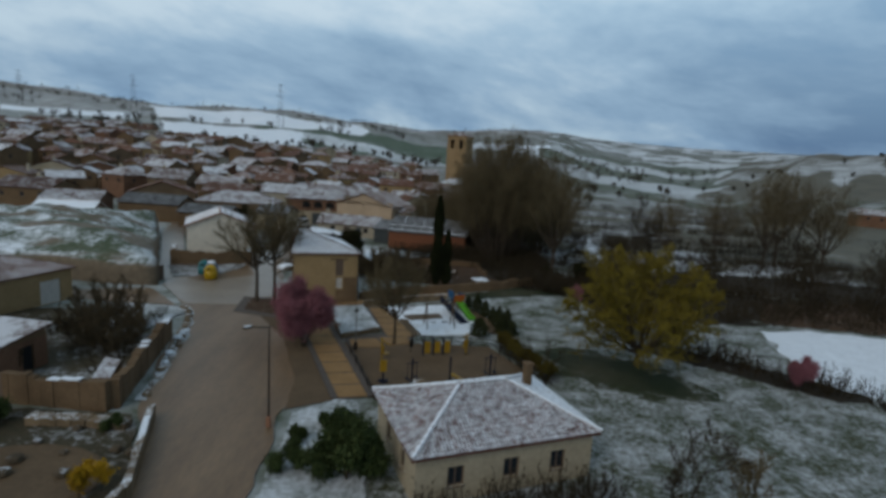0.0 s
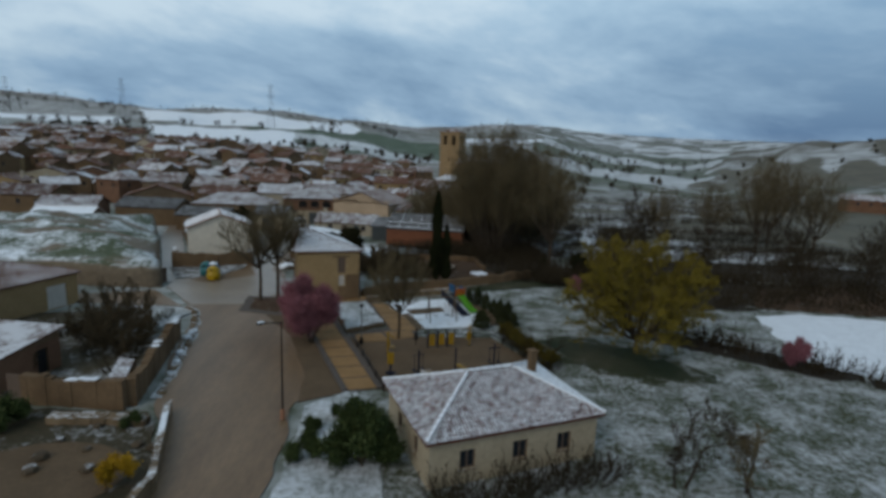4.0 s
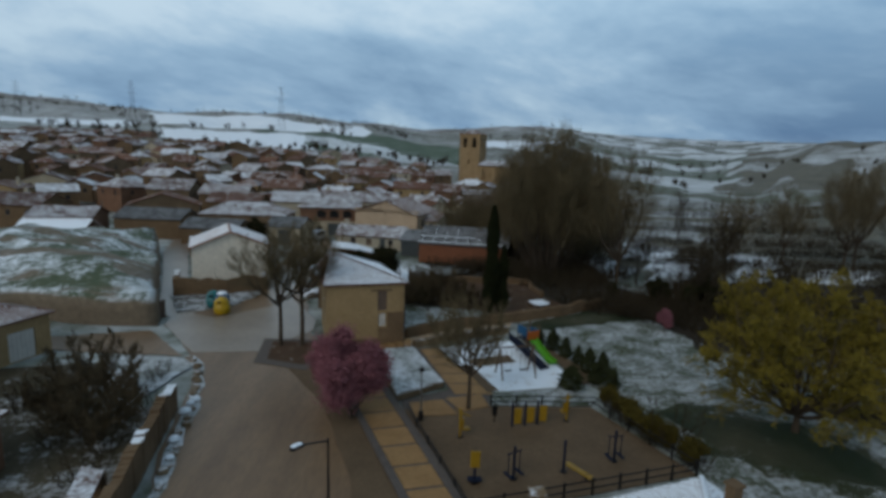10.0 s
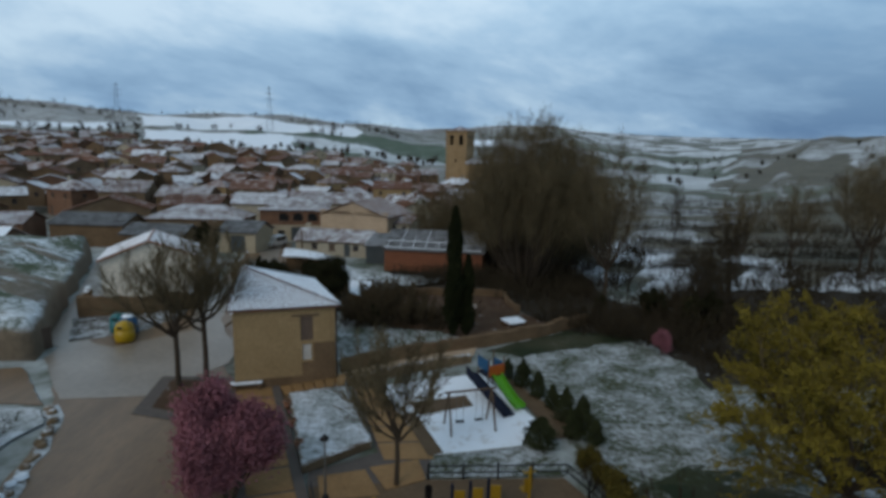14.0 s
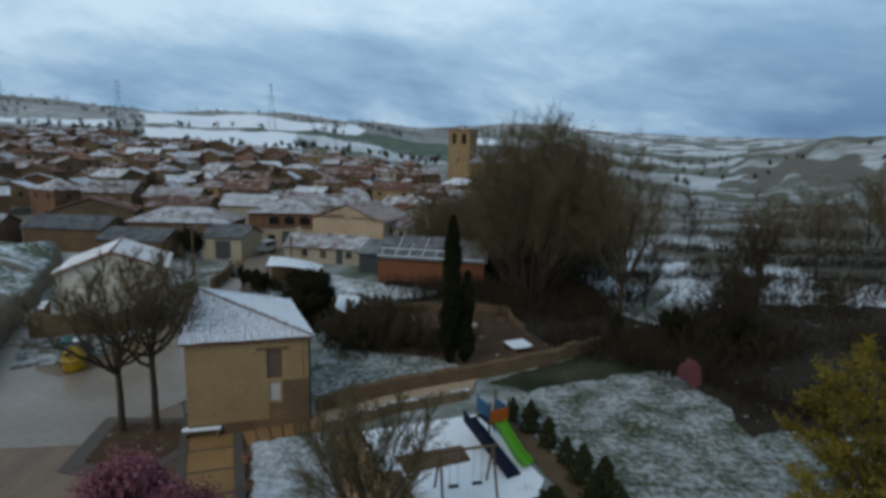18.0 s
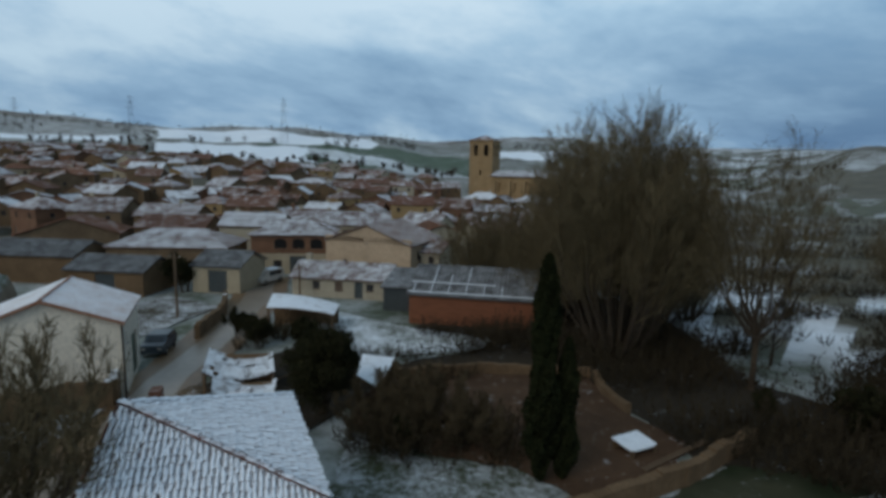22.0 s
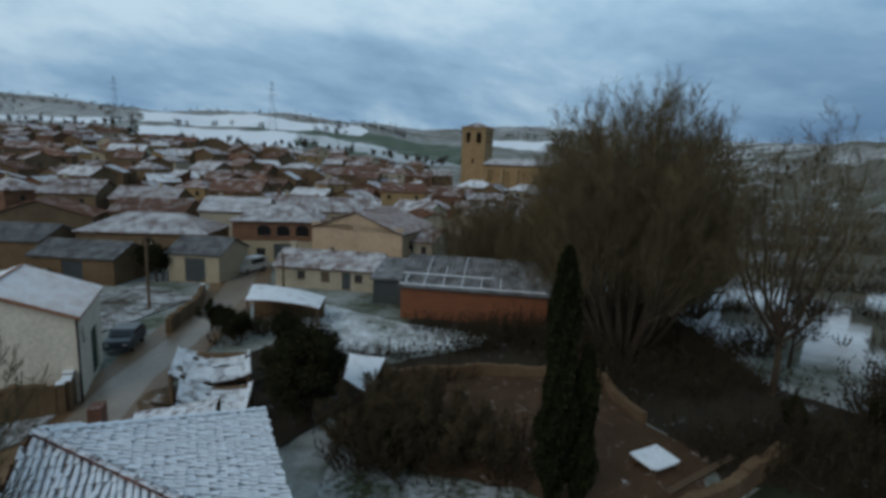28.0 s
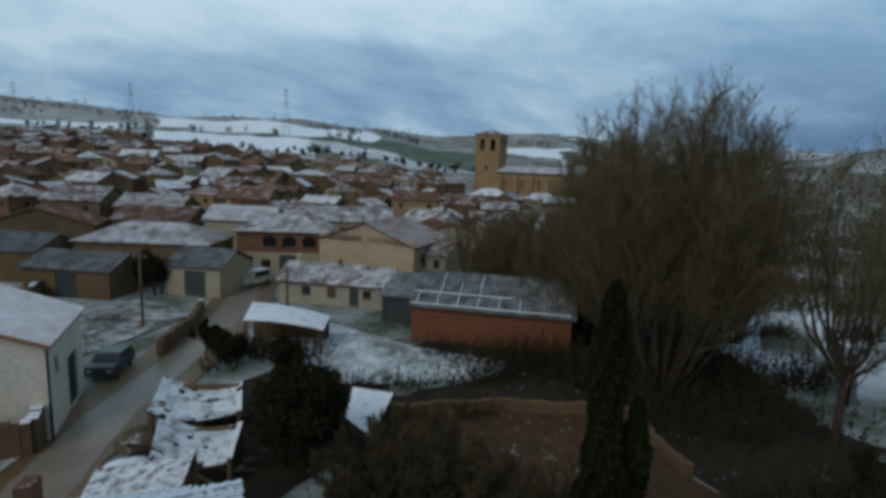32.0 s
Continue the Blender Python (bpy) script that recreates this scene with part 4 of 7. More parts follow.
# ---- houses ----
def wall_panel(geo, x0, x1, z0, z1, holes, m, thick=0.3):
    """A wall standing on the x axis of m, facing -y, with real openings."""
    xs = sorted({x0, x1, *(v for h in holes for v in (h[0], h[1]))})
    zs = sorted({z0, z1, *(v for h in holes for v in (h[2], h[3]))})
    for xa, xb in zip(xs, xs[1:]):
        for za, zb in zip(zs, zs[1:]):
            cx, cz = (xa + xb) / 2, (za + zb) / 2
            if any(h[0] < cx < h[1] and h[2] < cz < h[3] for h in holes):
                continue
            geo.add([m @ Vector(p) for p in ((xa, 0, za), (xb, 0, za), (xb, 0, zb), (xa, 0, zb))], [(0, 1, 2, 3)])
            geo.add([m @ Vector(p) for p in ((xa, thick, za), (xb, thick, za), (xb, thick, zb), (xa, thick, zb))], [(3, 2, 1, 0)])
    for a, b, c, d in holes:
        geo.add([m @ Vector(p) for p in ((a, 0, c), (b, 0, c), (b, 0, d), (a, 0, d), (a, thick, c), (b, thick, c), (b, thick, d), (a, thick, d))], [(0, 4, 5, 1), (1, 5, 6, 2), (2, 6, 7, 3), (3, 7, 4, 0)])


def side_pose(side, w, d):
    """Local frames of the four walls: x along the wall, -y outward."""
    if side == "front":
        return pose(-w / 2, -d / 2, 0)
    if side == "right":
        return pose(w / 2, -d / 2, 0, 0, 0, 90)
    if side == "back":
        return pose(w / 2, d / 2, 0, 0, 0, 180)
    return pose(-w / 2, d / 2, 0, 0, 0, -90)


def put_window(parent, m, a, b, c, d, fill, kind="window"):
    """A frame, a pane or a leaf set into an opening, 10 cm behind the wall's face."""
    g, t = Geo(), min(0.07, (b - a) * 0.14)
    if kind == "window":
        for x0, x1, z0, z1 in ((a, b, c, c + t), (a, b, d - t, d), (a, a + t, c + t, d - t), (b - t, b, c + t, d - t), ((a + b) / 2 - t / 2, (a + b) / 2 + t / 2, c + t, d - t)):
            g.box(x0, x1, 0.10, 0.16, z0, z1)
        w = part("window", g, "brown_door", parent, at=m)
        part("pane", Geo().box(a + t, b - t, 0.125, 0.14, c + t, d - t), fill, w)
        s = Geo().box(a - 0.06, b + 0.06, -0.06, 0.1, c - 0.07, c - 0.004)
        part("sill", s, "stone", w)
    else:
        n = max(2, int((b - a) / 0.3))
        step = (b - a) / n
        ring = []
        for i in range(n):
            x = a + step * i
            ring += [(x + 0.012, 0.12), (x + 0.02, 0.10), (x + step - 0.02, 0.10), (x + step - 0.012, 0.12)]
        g.prism(ring + [(b, 0.17), (a, 0.17)], c, d)
        part(kind, g, fill, parent, at=m)


def roof_faces(kind, w, d, h, rise, over, ridge_at=0.0):
    """Sloping faces, eave edge first. Local corners with overhang."""
    x, y = w / 2 + over, d / 2 + over
    e = h - over * rise / (d / 2 if kind in ("gx", "hip") else w / 2)
    t = h + rise
    if kind == "gx":
        return [[(-x, -y, e), (x, -y, e), (x, 0, t), (-x, 0, t)], [(x, y, e), (-x, y, e), (-x, 0, t), (x, 0, t)]]
    if kind == "gy":
        c = ridge_at
        return [[(x, -y, e), (x, y, e), (c, y, t), (c, -y, t)], [(-x, y, e), (-x, -y, e), (c, -y, t), (c, y, t)]]
    if kind == "hip":
        if w >= d:
            k = w / 2 - d / 2
            return [[(-x, -y, e), (x, -y, e), (k, 0, t), (-k, 0, t)], [(x, y, e), (-x, y, e), (-k, 0, t), (k, 0, t)], [(x, -y, e), (x, y, e), (k, 0, t)], [(-x, y, e), (-x, -y, e), (-k, 0, t)]]
        k = d / 2 - w / 2
        return [[(-x, -y, e), (x, -y, e), (0, -k, t)], [(x, y, e), (-x, y, e), (0, k, t)], [(x, -y, e), (x, y, e), (0, k, t), (0, -k, t)], [(-x, y, e), (-x, -y, e), (0, -k, t), (0, k, t)]]
    return [[(-x, -y, h - over * rise / d), (x, -y, h - over * rise / d), (x, y, h + rise + over * rise / d), (-x, y, h + rise + over * rise / d)]]


def in_poly(p, poly):
    c = False
    for (x0, y0), (x1, y1) in zip(poly, poly[1:] + poly[:1]):
        if (y0 > p[1]) != (y1 > p[1]) and p[0] < (x1 - x0) * (p[1] - y0) / (y1 - y0) + x0:
            c = not c
    return c


def slope_frame(face):
    o, a = Vector(face[0]), Vector(face[1])
    ex = (a - o).normalized()
    n = ex.cross(Vector(face[2]) - o).normalized()
    if n.z < 0:
        n = -n
    ey = n.cross(ex)
    m = Matrix((ex, ey, n)).transposed().to_4x4()
    m.translation = o
    flat = [((Vector(p) - o).dot(ex), (Vector(p) - o).dot(ey)) for p in face]
    return m, flat


def ribs(parent, faces, material, pitch=0.45, radius=0.09):
    """Rows of cover tiles running up each slope, joined."""
    g = Geo()
    for face in faces:
        m, flat = slope_frame(face)
        wide = max(p[0] for p in flat)
        high = max(p[1] for p in flat)
        x = min(p[0] for p in flat) + pitch / 2
        while x < wide:
            ys = [y * high / 24 for y in range(25) if in_poly((x, y * high / 24 + 1e-4), flat)]
            if len(ys) > 1:
                v = [m @ Vector((x + radius * math.cos(t), y, radius * 0.9 * math.sin(t))) for y in (ys[0], ys[-1] + high / 30) for t in (0, 0.8, 1.57, 2.34, 3.14)]
                g.add(v, [(i, i + 1, 6 + i, 5 + i) for i in range(4)])
            x += pitch
    return tagged(part("tiling", g, material, parent), kind="stuff")


def house(name, x, y, w, d, h, rot, roof, rise, wall, cover_, label, category="house", openings=(), group="", over=0.3, chimney=None, z=None, rib=0.0, ridge_at=0.0, edge=None):
    """A house: walls with openings, roof plates, ridge, chimney. openings: (side, from, to, bottom, top, fill, kind)."""
    ob = thing(name, pose(x, y, land(x, y) if z is None else z, 0, 0, rot), label, category, group)
    g = Geo()
    for side, length in (("front", w), ("right", d), ("back", w), ("left", d)):
        m = side_pose(side, w, d)
        mine = [o for o in openings if o[0] == side]
        near = Geo() if y < 125 and roof != "mono" else g
        wall_panel(near, 0, length, -0.4, h - 0.02, [(o[1], o[2], o[3], o[4]) for o in mine], m)
        if near is not g:
            part("wall", near, wall, ob)
    t = h + rise - 0.1
    if roof == "gx" and y < 125:
        pass
    elif roof == "gx":
        for s in (-1, 1):
            g.add([(s * w / 2, -d / 2, h - 0.02), (s * w / 2, d / 2, h - 0.02), (s * w / 2, 0, t)], [(0, 1, 2)])
    elif roof == "gy" and y >= 125:
        for s in (-1, 1):
            g.add([(-w / 2, s * d / 2, h - 0.02), (w / 2, s * d / 2, h - 0.02), (ridge_at, s * d / 2, t)], [(0, 1, 2)])
    elif roof == "mono":
        g.add([(-w / 2, -d / 2, h - 0.02), (-w / 2, d / 2, h - 0.02), (-w / 2, d / 2, t)], [(0, 1, 2)])
        g.add([(w / 2, -d / 2, h - 0.02), (w / 2, d / 2, h - 0.02), (w / 2, d / 2, t)], [(0, 1, 2)])
        g.add([(-w / 2, d / 2, h - 0.02), (w / 2, d / 2, h - 0.02), (w / 2, d / 2, t), (-w / 2, d / 2, t)], [(0, 1, 2, 3)])
    if g.v:
        part("wall", g, wall, ob)
    if roof == "gx" and y < 125:
        for s in (-1, 1):
            part("gable", Geo().add([(s * w / 2, -d / 2, h - 0.02), (s * w / 2, d / 2, h - 0.02), (s * w / 2, 0, t), (s * (w / 2 - 0.3), -d / 2, h - 0.02), (s * (w / 2 - 0.3), d / 2, h - 0.02), (s * (w / 2 - 0.3), 0, t)], [(0, 1, 2), (5, 4, 3), (0, 3, 4, 1), (1, 4, 5, 2), (2, 5, 3, 0)]), wall, ob)
    if roof == "gy" and y < 125:
        for s in (-1, 1):
            part("gable", Geo().add([(-w / 2, s * d / 2, h - 0.02), (w / 2, s * d / 2, h - 0.02), (ridge_at, s * d / 2, t), (-w / 2, s * (d / 2 - 0.3), h - 0.02), (w / 2, s * (d / 2 - 0.3), h - 0.02), (ridge_at, s * (d / 2 - 0.3), t)], [(0, 1, 2), (5, 4, 3), (0, 3, 4, 1), (1, 4, 5, 2), (2, 5, 3, 0)]), wall, ob)
    for o in openings:
        put_window(ob, side_pose(o[0], w, d), o[1], o[2], o[3], o[4], o[5], o[6])
    faces = roof_faces(roof, w, d, h, rise, over, ridge_at)
    g = Geo()
    for f in faces:
        g.slab([(p[0], p[1], p[2] + 0.12) for p in f], 0.14)
    r = part("roof", g, cover_, ob)
    up = [[(p[0], p[1], p[2] + 0.12) for p in f] for f in faces]
    if rib:
        ribs(r, up, cover_, rib, rib * 0.24)
    if roof == "gx":
        part("ridge", Geo().tube((-w / 2 - over, 0, h + rise + 0.12), (w / 2 + over, 0, h + rise + 0.12), 0.12, n=6), edge or cover_, r)
    elif roof == "gy":
        part("ridge", Geo().tube((ridge_at, -d / 2 - over, h + rise + 0.12), (ridge_at, d / 2 + over, h + rise + 0.12), 0.12, n=6), edge or cover_, r)
    if chimney:
        cx, cy = chimney
        g = Geo().box(cx - 0.3, cx + 0.3, cy - 0.25, cy + 0.25, h, h + rise + 0.8)
        g.box(cx - 0.38, cx + 0.38, cy - 0.33, cy + 0.33, h + rise + 0.8, h + rise + 0.92)
        part("chimney", g, "brick_far" if int(x * 7) % 2 else "white", ob)
    return ob, up, r


W = "window"


def win(side, *spots, w=0.9, hgt=1.1, fill="glass"):
    return [(side, x - w / 2, x + w / 2, z, z + hgt, fill, W) for x, z in spots]

# ---- near houses ----
def tile_mesh(name, material, length=0.36, r0=0.072, r1=0.060):
    v = [((r0 if y == 0 else r1) * math.cos(t), y, (r0 if y == 0 else r1) * 0.85 * math.sin(t) + (0.035 if y == 0 else 0.0)) for y in (0, length) for t in (0, 0.63, 1.26, 1.88, 2.51, 3.14)]
    v += [(x * 0.82, 0, z * 0.8) for x, _, z in v[:6]]
    f = [(i, i + 1, 7 + i, 6 + i) for i in range(5)] + [(i + 1, i, 12 + i, 13 + i) for i in range(5)]
    return Geo().add(v, f).mesh(name, material)


def tiled(parent, faces, kinds, seed, singles, pitch=0.175, row=0.265):
    """Barrel tiles over each slope: the slopes named in singles tile by tile, the rest joined."""
    rng = random.Random(seed)
    count = 0
    for fi, face in enumerate(faces):
        m, flat = slope_frame(face)
        base = tile_mesh("tile", kinds[fi])
        joined = Geo()
        hi = max(p[1] for p in flat)
        lo, wide = min(p[0] for p in flat), max(p[0] for p in flat)
        for j in range(int(hi / row) + 1):
            for i in range(int((wide - lo) / pitch)):
                x, y = lo + (i + 0.5) * pitch, j * row - 0.04
                if not in_poly((x, y + row * 0.45), flat):
                    continue
                slip = 2.4 if kinds[fi] == "tile_snow" else 1.2
                t = m @ pose(x + rng.uniform(-0.012, 0.012) * slip, y + rng.uniform(-0.02, 0.02) * slip, 0.01 + rng.uniform(0, 0.015) * slip, rng.uniform(-1, 1) * slip, 0, rng.uniform(-2.5, 2.5) * slip)
                if fi in singles and count < 300:
                    part("tile", base, kinds[fi], parent, at=t)
                    count += 1
                else:
                    joined.add([t @ v.co for v in base.vertices], [tuple(p.vertices) for p in base.polygons])
        if joined.v:
            tagged(part("tiling", joined, kinds[fi], parent), kind="stuff")


def hip_caps(parent, lines, material, seed):
    rng = random.Random(seed)
    base = tile_mesh("ridge_tile", material, 0.46, 0.13, 0.11)
    for a, b in lines:
        a, b = Vector(a), Vector(b)
        d = (b - a).normalized()
        n = int((b - a).length / 0.4)
        side = d.cross(Vector((0, 0, 1))).normalized()
        m = Matrix((side, d, side.cross(d))).transposed().to_4x4()
        for i in range(n):
            q = m.copy()
            q.translation = a + d * (i * 0.4) + Vector((0, 0, 0.05 + rng.uniform(0, 0.015)))
            part("ridge_tile", base, material, parent, at=q)


# hip-roofed cottage beside the playground
ops = win("front", (2.0, 0.75), (4.9, 0.75), (7.5, 0.75), w=0.85, hgt=1.0) + win("left", (2.2, 0.8), (4.8, 0.8), w=0.7, hgt=1.0) + [("right", 2.5, 3.4, 0.0, 2.0, "brown_door", "door")]
COT = (6.45, 27.48)
cottage, up, r = house("cottage", *COT, 9.5, 6.8, 2.55, 19.6, "hip", 1.45, "cream", "tile", "cream rendered cottage with a frosted hipped tile roof", openings=ops, over=0.28, z=0)
TILE_JOBS = [(r, up, ("tile", "tile_snow", "tile_snow", "tile"), 3, (0,))]
k0 = (9.5 - 6.8) / 2
e0, t0, x0, y0 = 2.55 - 0.28 * 1.45 / 3.4 + 0.14, 4.0 + 0.14, 4.75 + 0.28, 3.4 + 0.28
CAP_JOBS = [(r, [((-x0, -y0, e0), (-k0, 0, t0)), ((x0, -y0, e0), (k0, 0, t0)), ((x0, y0, e0), (k0, 0, t0)), ((-x0, y0, e0), (-k0, 0, t0)), ((-k0, 0, t0), (k0, 0, t0))], "tile_snow", 5)]
g = Geo().box(2.75, 3.15, 0.3, 0.7, 3.0, 4.7).box(2.69, 3.21, 0.24, 0.76, 4.7, 4.8)
part("chimney", g, "adobe", cottage)
g = Geo().box(1.9, 2.15, -1.3, -0.7, 3.55, 3.72)
part("roof_patch", g, "tile_bare", cottage, "patch of bare red tiles")

# two-storey ochre house at the fork
ops = [("front", 4.15, 4.95, 3.1, 4.75, "brown_door", "shutter"), ("front", 4.25, 4.85, 1.75, 2.85, "white_paint", "shutter")] + win("right", (2.2, 3.2), (5.2, 3.2)) + win("left", (3.4, 3.3), w=0.8)
ROT = math.degrees(math.atan2(1.66, 6.32))
c, s = math.cos(radians(ROT)), math.sin(radians(ROT))
OW, OD, OH, ORISE, OV = 6.4, 7.2, 5.5, 2.05, 0.25
ox, oy = -7.19 - s * OD / 2, 54.64 + c * OD / 2
ochre = thing("ochre_house", pose(ox, oy, 0, 0, 0, ROT), "ochre rendered two storey house with a snowy tile roof", "house")
SLANT = 1.2  # the back is narrower than the front
SIDES = dict(
    front=(OW, side_pose("front", OW, OD)),
    right=(math.hypot(OD, SLANT), pose(OW / 2, -OD / 2, 0, 0, 0, 90 + math.degrees(math.atan2(SLANT, OD)))),
    back=(OW - SLANT, pose(OW / 2 - SLANT, OD / 2, 0, 0, 0, 180)),
    left=(OD, side_pose("left", OW, OD)),
)
for side, (length, m) in SIDES.items():
    g = Geo()
    wall_panel(g, 0, length, -0.3, OH, [(o[1], o[2], o[3], o[4]) for o in ops if o[0] == side], m)
    part("wall", g, "ochre", ochre)
rx = -OW / 2 + 0.45
for o in ops:
    put_window(ochre, SIDES[o[0]][1], *o[1:])
part("lintel", Geo().box(3.6, 5.35, -0.05, 0.05, 4.78, 4.92), "wood", ochre, at=side_pose("front", OW, OD))
g = Geo()
g.box(0.05, OW - 0.05, -0.02, 0.0, 0.0, 0.7)
g.box(4.95, 6.35, -0.035, -0.015, 0.0, 2.95)
g.box(4.2, 4.95, -0.035, -0.015, 0.0, 1.65)
part("plinth", g, "adobe", ochre, "patched darker render", at=side_pose("front", OW, OD))
xa, ya, za = OW / 2 + OV, OD / 2 + OV, OH - 0.12
ap = (rx, -OD / 2 + 2.8, OH + ORISE)
up = [[(-xa, -ya, za), (xa, -ya, za), ap], [(xa, -ya, za), (xa - SLANT, ya, za), ap], [(xa - SLANT, ya, za), (-xa, ya, za), ap], [(-xa, ya, za), (-xa, -ya, za), ap]]
up = [[(p[0], p[1], p[2] + 0.1) for p in f] for f in up]
g = Geo()
for f in up:
    g.slab(f, 0.12)
r = part("roof", g, "tile", ochre)
part("roof_pipe", Geo().tube((-1.75, -3.35, OH + 0.2), (-1.75, -1.7, OH + 1.25), 0.07), "iron", ochre)
part("roof_hatch", Geo().box(0.15, 0.75, -2.75, -2.2, OH + 0.5, OH + 0.75), "tile_bare", ochre, "patch of bare broken tiles")
TILE_JOBS.append((r, up, ("tile_snow", "tile_snow", "tile_snow", "tile"), 8, (0,)))
CAP_JOBS.append((r, [((xa, -ya, za + 0.12), (ap[0], ap[1], ap[2] + 0.12))], "tile", 6))
CAP_JOBS.append((r, [((-xa, ya, za + 0.12), (ap[0], ap[1], ap[2] + 0.12)), ((xa - SLANT, ya, za + 0.08), (ap[0], ap[1], ap[2] + 0.08))], "tile_snow", 7))
part("parapet", Geo().box(-3.1, -2.7, OD / 2 - 0.1, OD / 2 + 0.5, OH - 0.3, OH + 0.75), "tile_bare", ochre)
part("downpipe", Geo().tube((OW / 2 + 0.06, -OD / 2 - 0.05, 0), (OW / 2 + 0.06, -OD / 2 - 0.05, OH - 0.1), 0.05), "iron", ochre)

# cream store house between the two lanes, gable to the street
SX, SY, SR = -26.1, 75.5, 22.4
house("store_house", SX, SY, 8.2, 6.9, 5.05, SR, "gy", 1.65, "pale", "roof_pink", "cream rendered store house with a snow covered gable roof", openings=[("right", 3.6, 5.6, 0.0, 3.1, "green_door", "door")] + win("right", (1.6, 3.2), w=0.6, hgt=0.8), z=0.0, edge="terracotta", over=0.25, rib=0.42)
for s in (-1, 1):
    g = Geo().slab([(s * 4.38, -3.78, 5.10), (s * 4.38, -3.69, 5.10), (0, -3.69, 6.86), (0, -3.78, 6.86)][::s], 0.2)
    part("verge_trim", g, "terracotta", bpy.data.objects["store_house"], "terracotta verge")
part("downpipe", Geo().tube((4.16, -3.55, 0), (4.16, -3.55, 5.0), 0.06), "iron", bpy.data.objects["store_house"])

# arcade house
aw = 11.2
ops = [("front", 0.8, 1.9, 0.9, 2.0, "glass", W), ("front", 3.0, 4.2, 0.6, 1.9, "glass", W), ("front", 5.3, 7.6, 0.0, 2.5, "grey_door", "door")]
# near-black leaves fill the open arches and paint the shade behind them
ops += [("front", a, a + 1.75, 3.55, 4.5, "dark", "shutter") for a in (3.2, 5.7, 8.2)]
arc, up, r = house("arcade_house", -22.2, 119.5, aw, 7.5, 5.6, 4, "hip", 1.7, "cream", "roof_snow", "cream house with a brick upper storey and three arches", openings=ops, z=0, over=0.4, rib=0.36)
g = Geo()
wall_panel(g, 0, aw, 2.9, 5.55, [(a, a + 1.75, 3.55, 4.5) for a in (3.2, 5.7, 8.2)], side_pose("front", aw, 7.5) @ pose(0, -0.06, 0), 0.05)
# near-black plates round off the arches, shade put into their colour
for a in (3.2, 5.7, 8.2):
    n = 9
    pts = [(a + 0.875 - 0.875 * math.cos(math.pi * i / n), 4.4 + 0.62 * math.sin(math.pi * i / n)) for i in range(n + 1)]
    m = side_pose("front", aw, 7.5)
    g2 = Geo().add([m @ Vector((p[0], -0.075, p[1])) for p in pts] + [m @ Vector((p[0], -0.065, p[1])) for p in pts], [tuple(range(n + 1)), tuple(range(2 * n + 1, n, -1))] + [(i, i + 1, n + 2 + i, n + 1 + i) for i in range(n)])
    part("arch_head", g2, "dark", arc)
part("brick_band", g, "brick_far", arc, "orange brick upper storey")

# big gable house behind the low building
ops = win("front", (3.0, 2.2), w=0.6, hgt=0.7) + win("front", (6.3, 5.3), w=0.6, hgt=0.7) + win("right", (2.5, 3.2), (5.5, 3.2), (8, 3.2), w=0.9) + win("right", (2.5, 0.8), (5.5, 0.8), w=0.9)
house("gable_house", -8.7, 115.4, 12.8, 10.0, 5.3, -22, "gy", 2.3, "tan", "roof_snow", "tan rendered house with a broad gable", openings=ops, z=0, rib=0.36)
house("gable_annex", -1.6, 113.6, 4.0, 6.5, 4.2, -22, "gx", 1.1, "white", "roof_a", "white walled annex with a dusted tile roof", openings=win("front", (1.0, 0.9), (2.8, 0.9), (1.0, 2.6), (2.8, 2.6), w=0.8), z=0, rib=0.36)

# low building, gate and brick barn
ops = [("front", 2.5, 3.4, 0.9, 1.9, "glass", W), ("front", 5.2, 6.2, 0.7, 1.9, "brown_door", "shutter"), ("front", 7.6, 8.6, 0.0, 1.95, "grey_door", "door"), ("front", 9.0, 9.9, 0.9, 1.8, "glass", W)]
house("low_house", -12.1, 104.4, 11.6, 5.2, 2.3, -9, "gx", 1.35, "white", "roof_snow", "low cream building with a snowy tile roof", openings=ops, z=0, chimney=(-4.9, 0.4), rib=0.3)
house("gate_shed", -4.6, 99.6, 3.6, 6.0, 2.5, -9, "mono", 0.9, "grey_door", "roof_dark", "grey sheet steel gate shed with a grey roof", "shed", openings=[("front", 0.3, 3.3, 0.0, 2.3, "grey_door", "door")], z=0)
barn_ob, barn_up, barn_roof = house("brick_barn", 3.6, 95.6, 13.2, 9.5, 3.3, -11, "gx", 1.9, "brick", "roof_dark", "red brick barn with a grey fibre cement roof", "barn", z=-0.3, rib=0.4)

m, flat = slope_frame(barn_up[0])
bw, bh = max(p[0] for p in flat), max(p[1] for p in flat)
for i in range(6):
    part("snow_line", Geo().box(bw * (i + 0.4) / 8 - 0.03, bw * (i + 0.4) / 8 + 0.03, 0.1, bh * (0.38, 0.95, 0.66, 0.95, 0.4, 0.36)[i], 0.12, 0.2), "snow", barn_roof, "line of snow in a sheet joint", at=m)
for j in (0.05, 0.37):
    part("snow_line", Geo().box(0.2, bw * (0.62 if j > 0.1 else 0.97), bh * j - 0.022, bh * j + 0.022, 0.10, 0.22), "snow", barn_roof, "line of snow in a sheet joint", at=m)

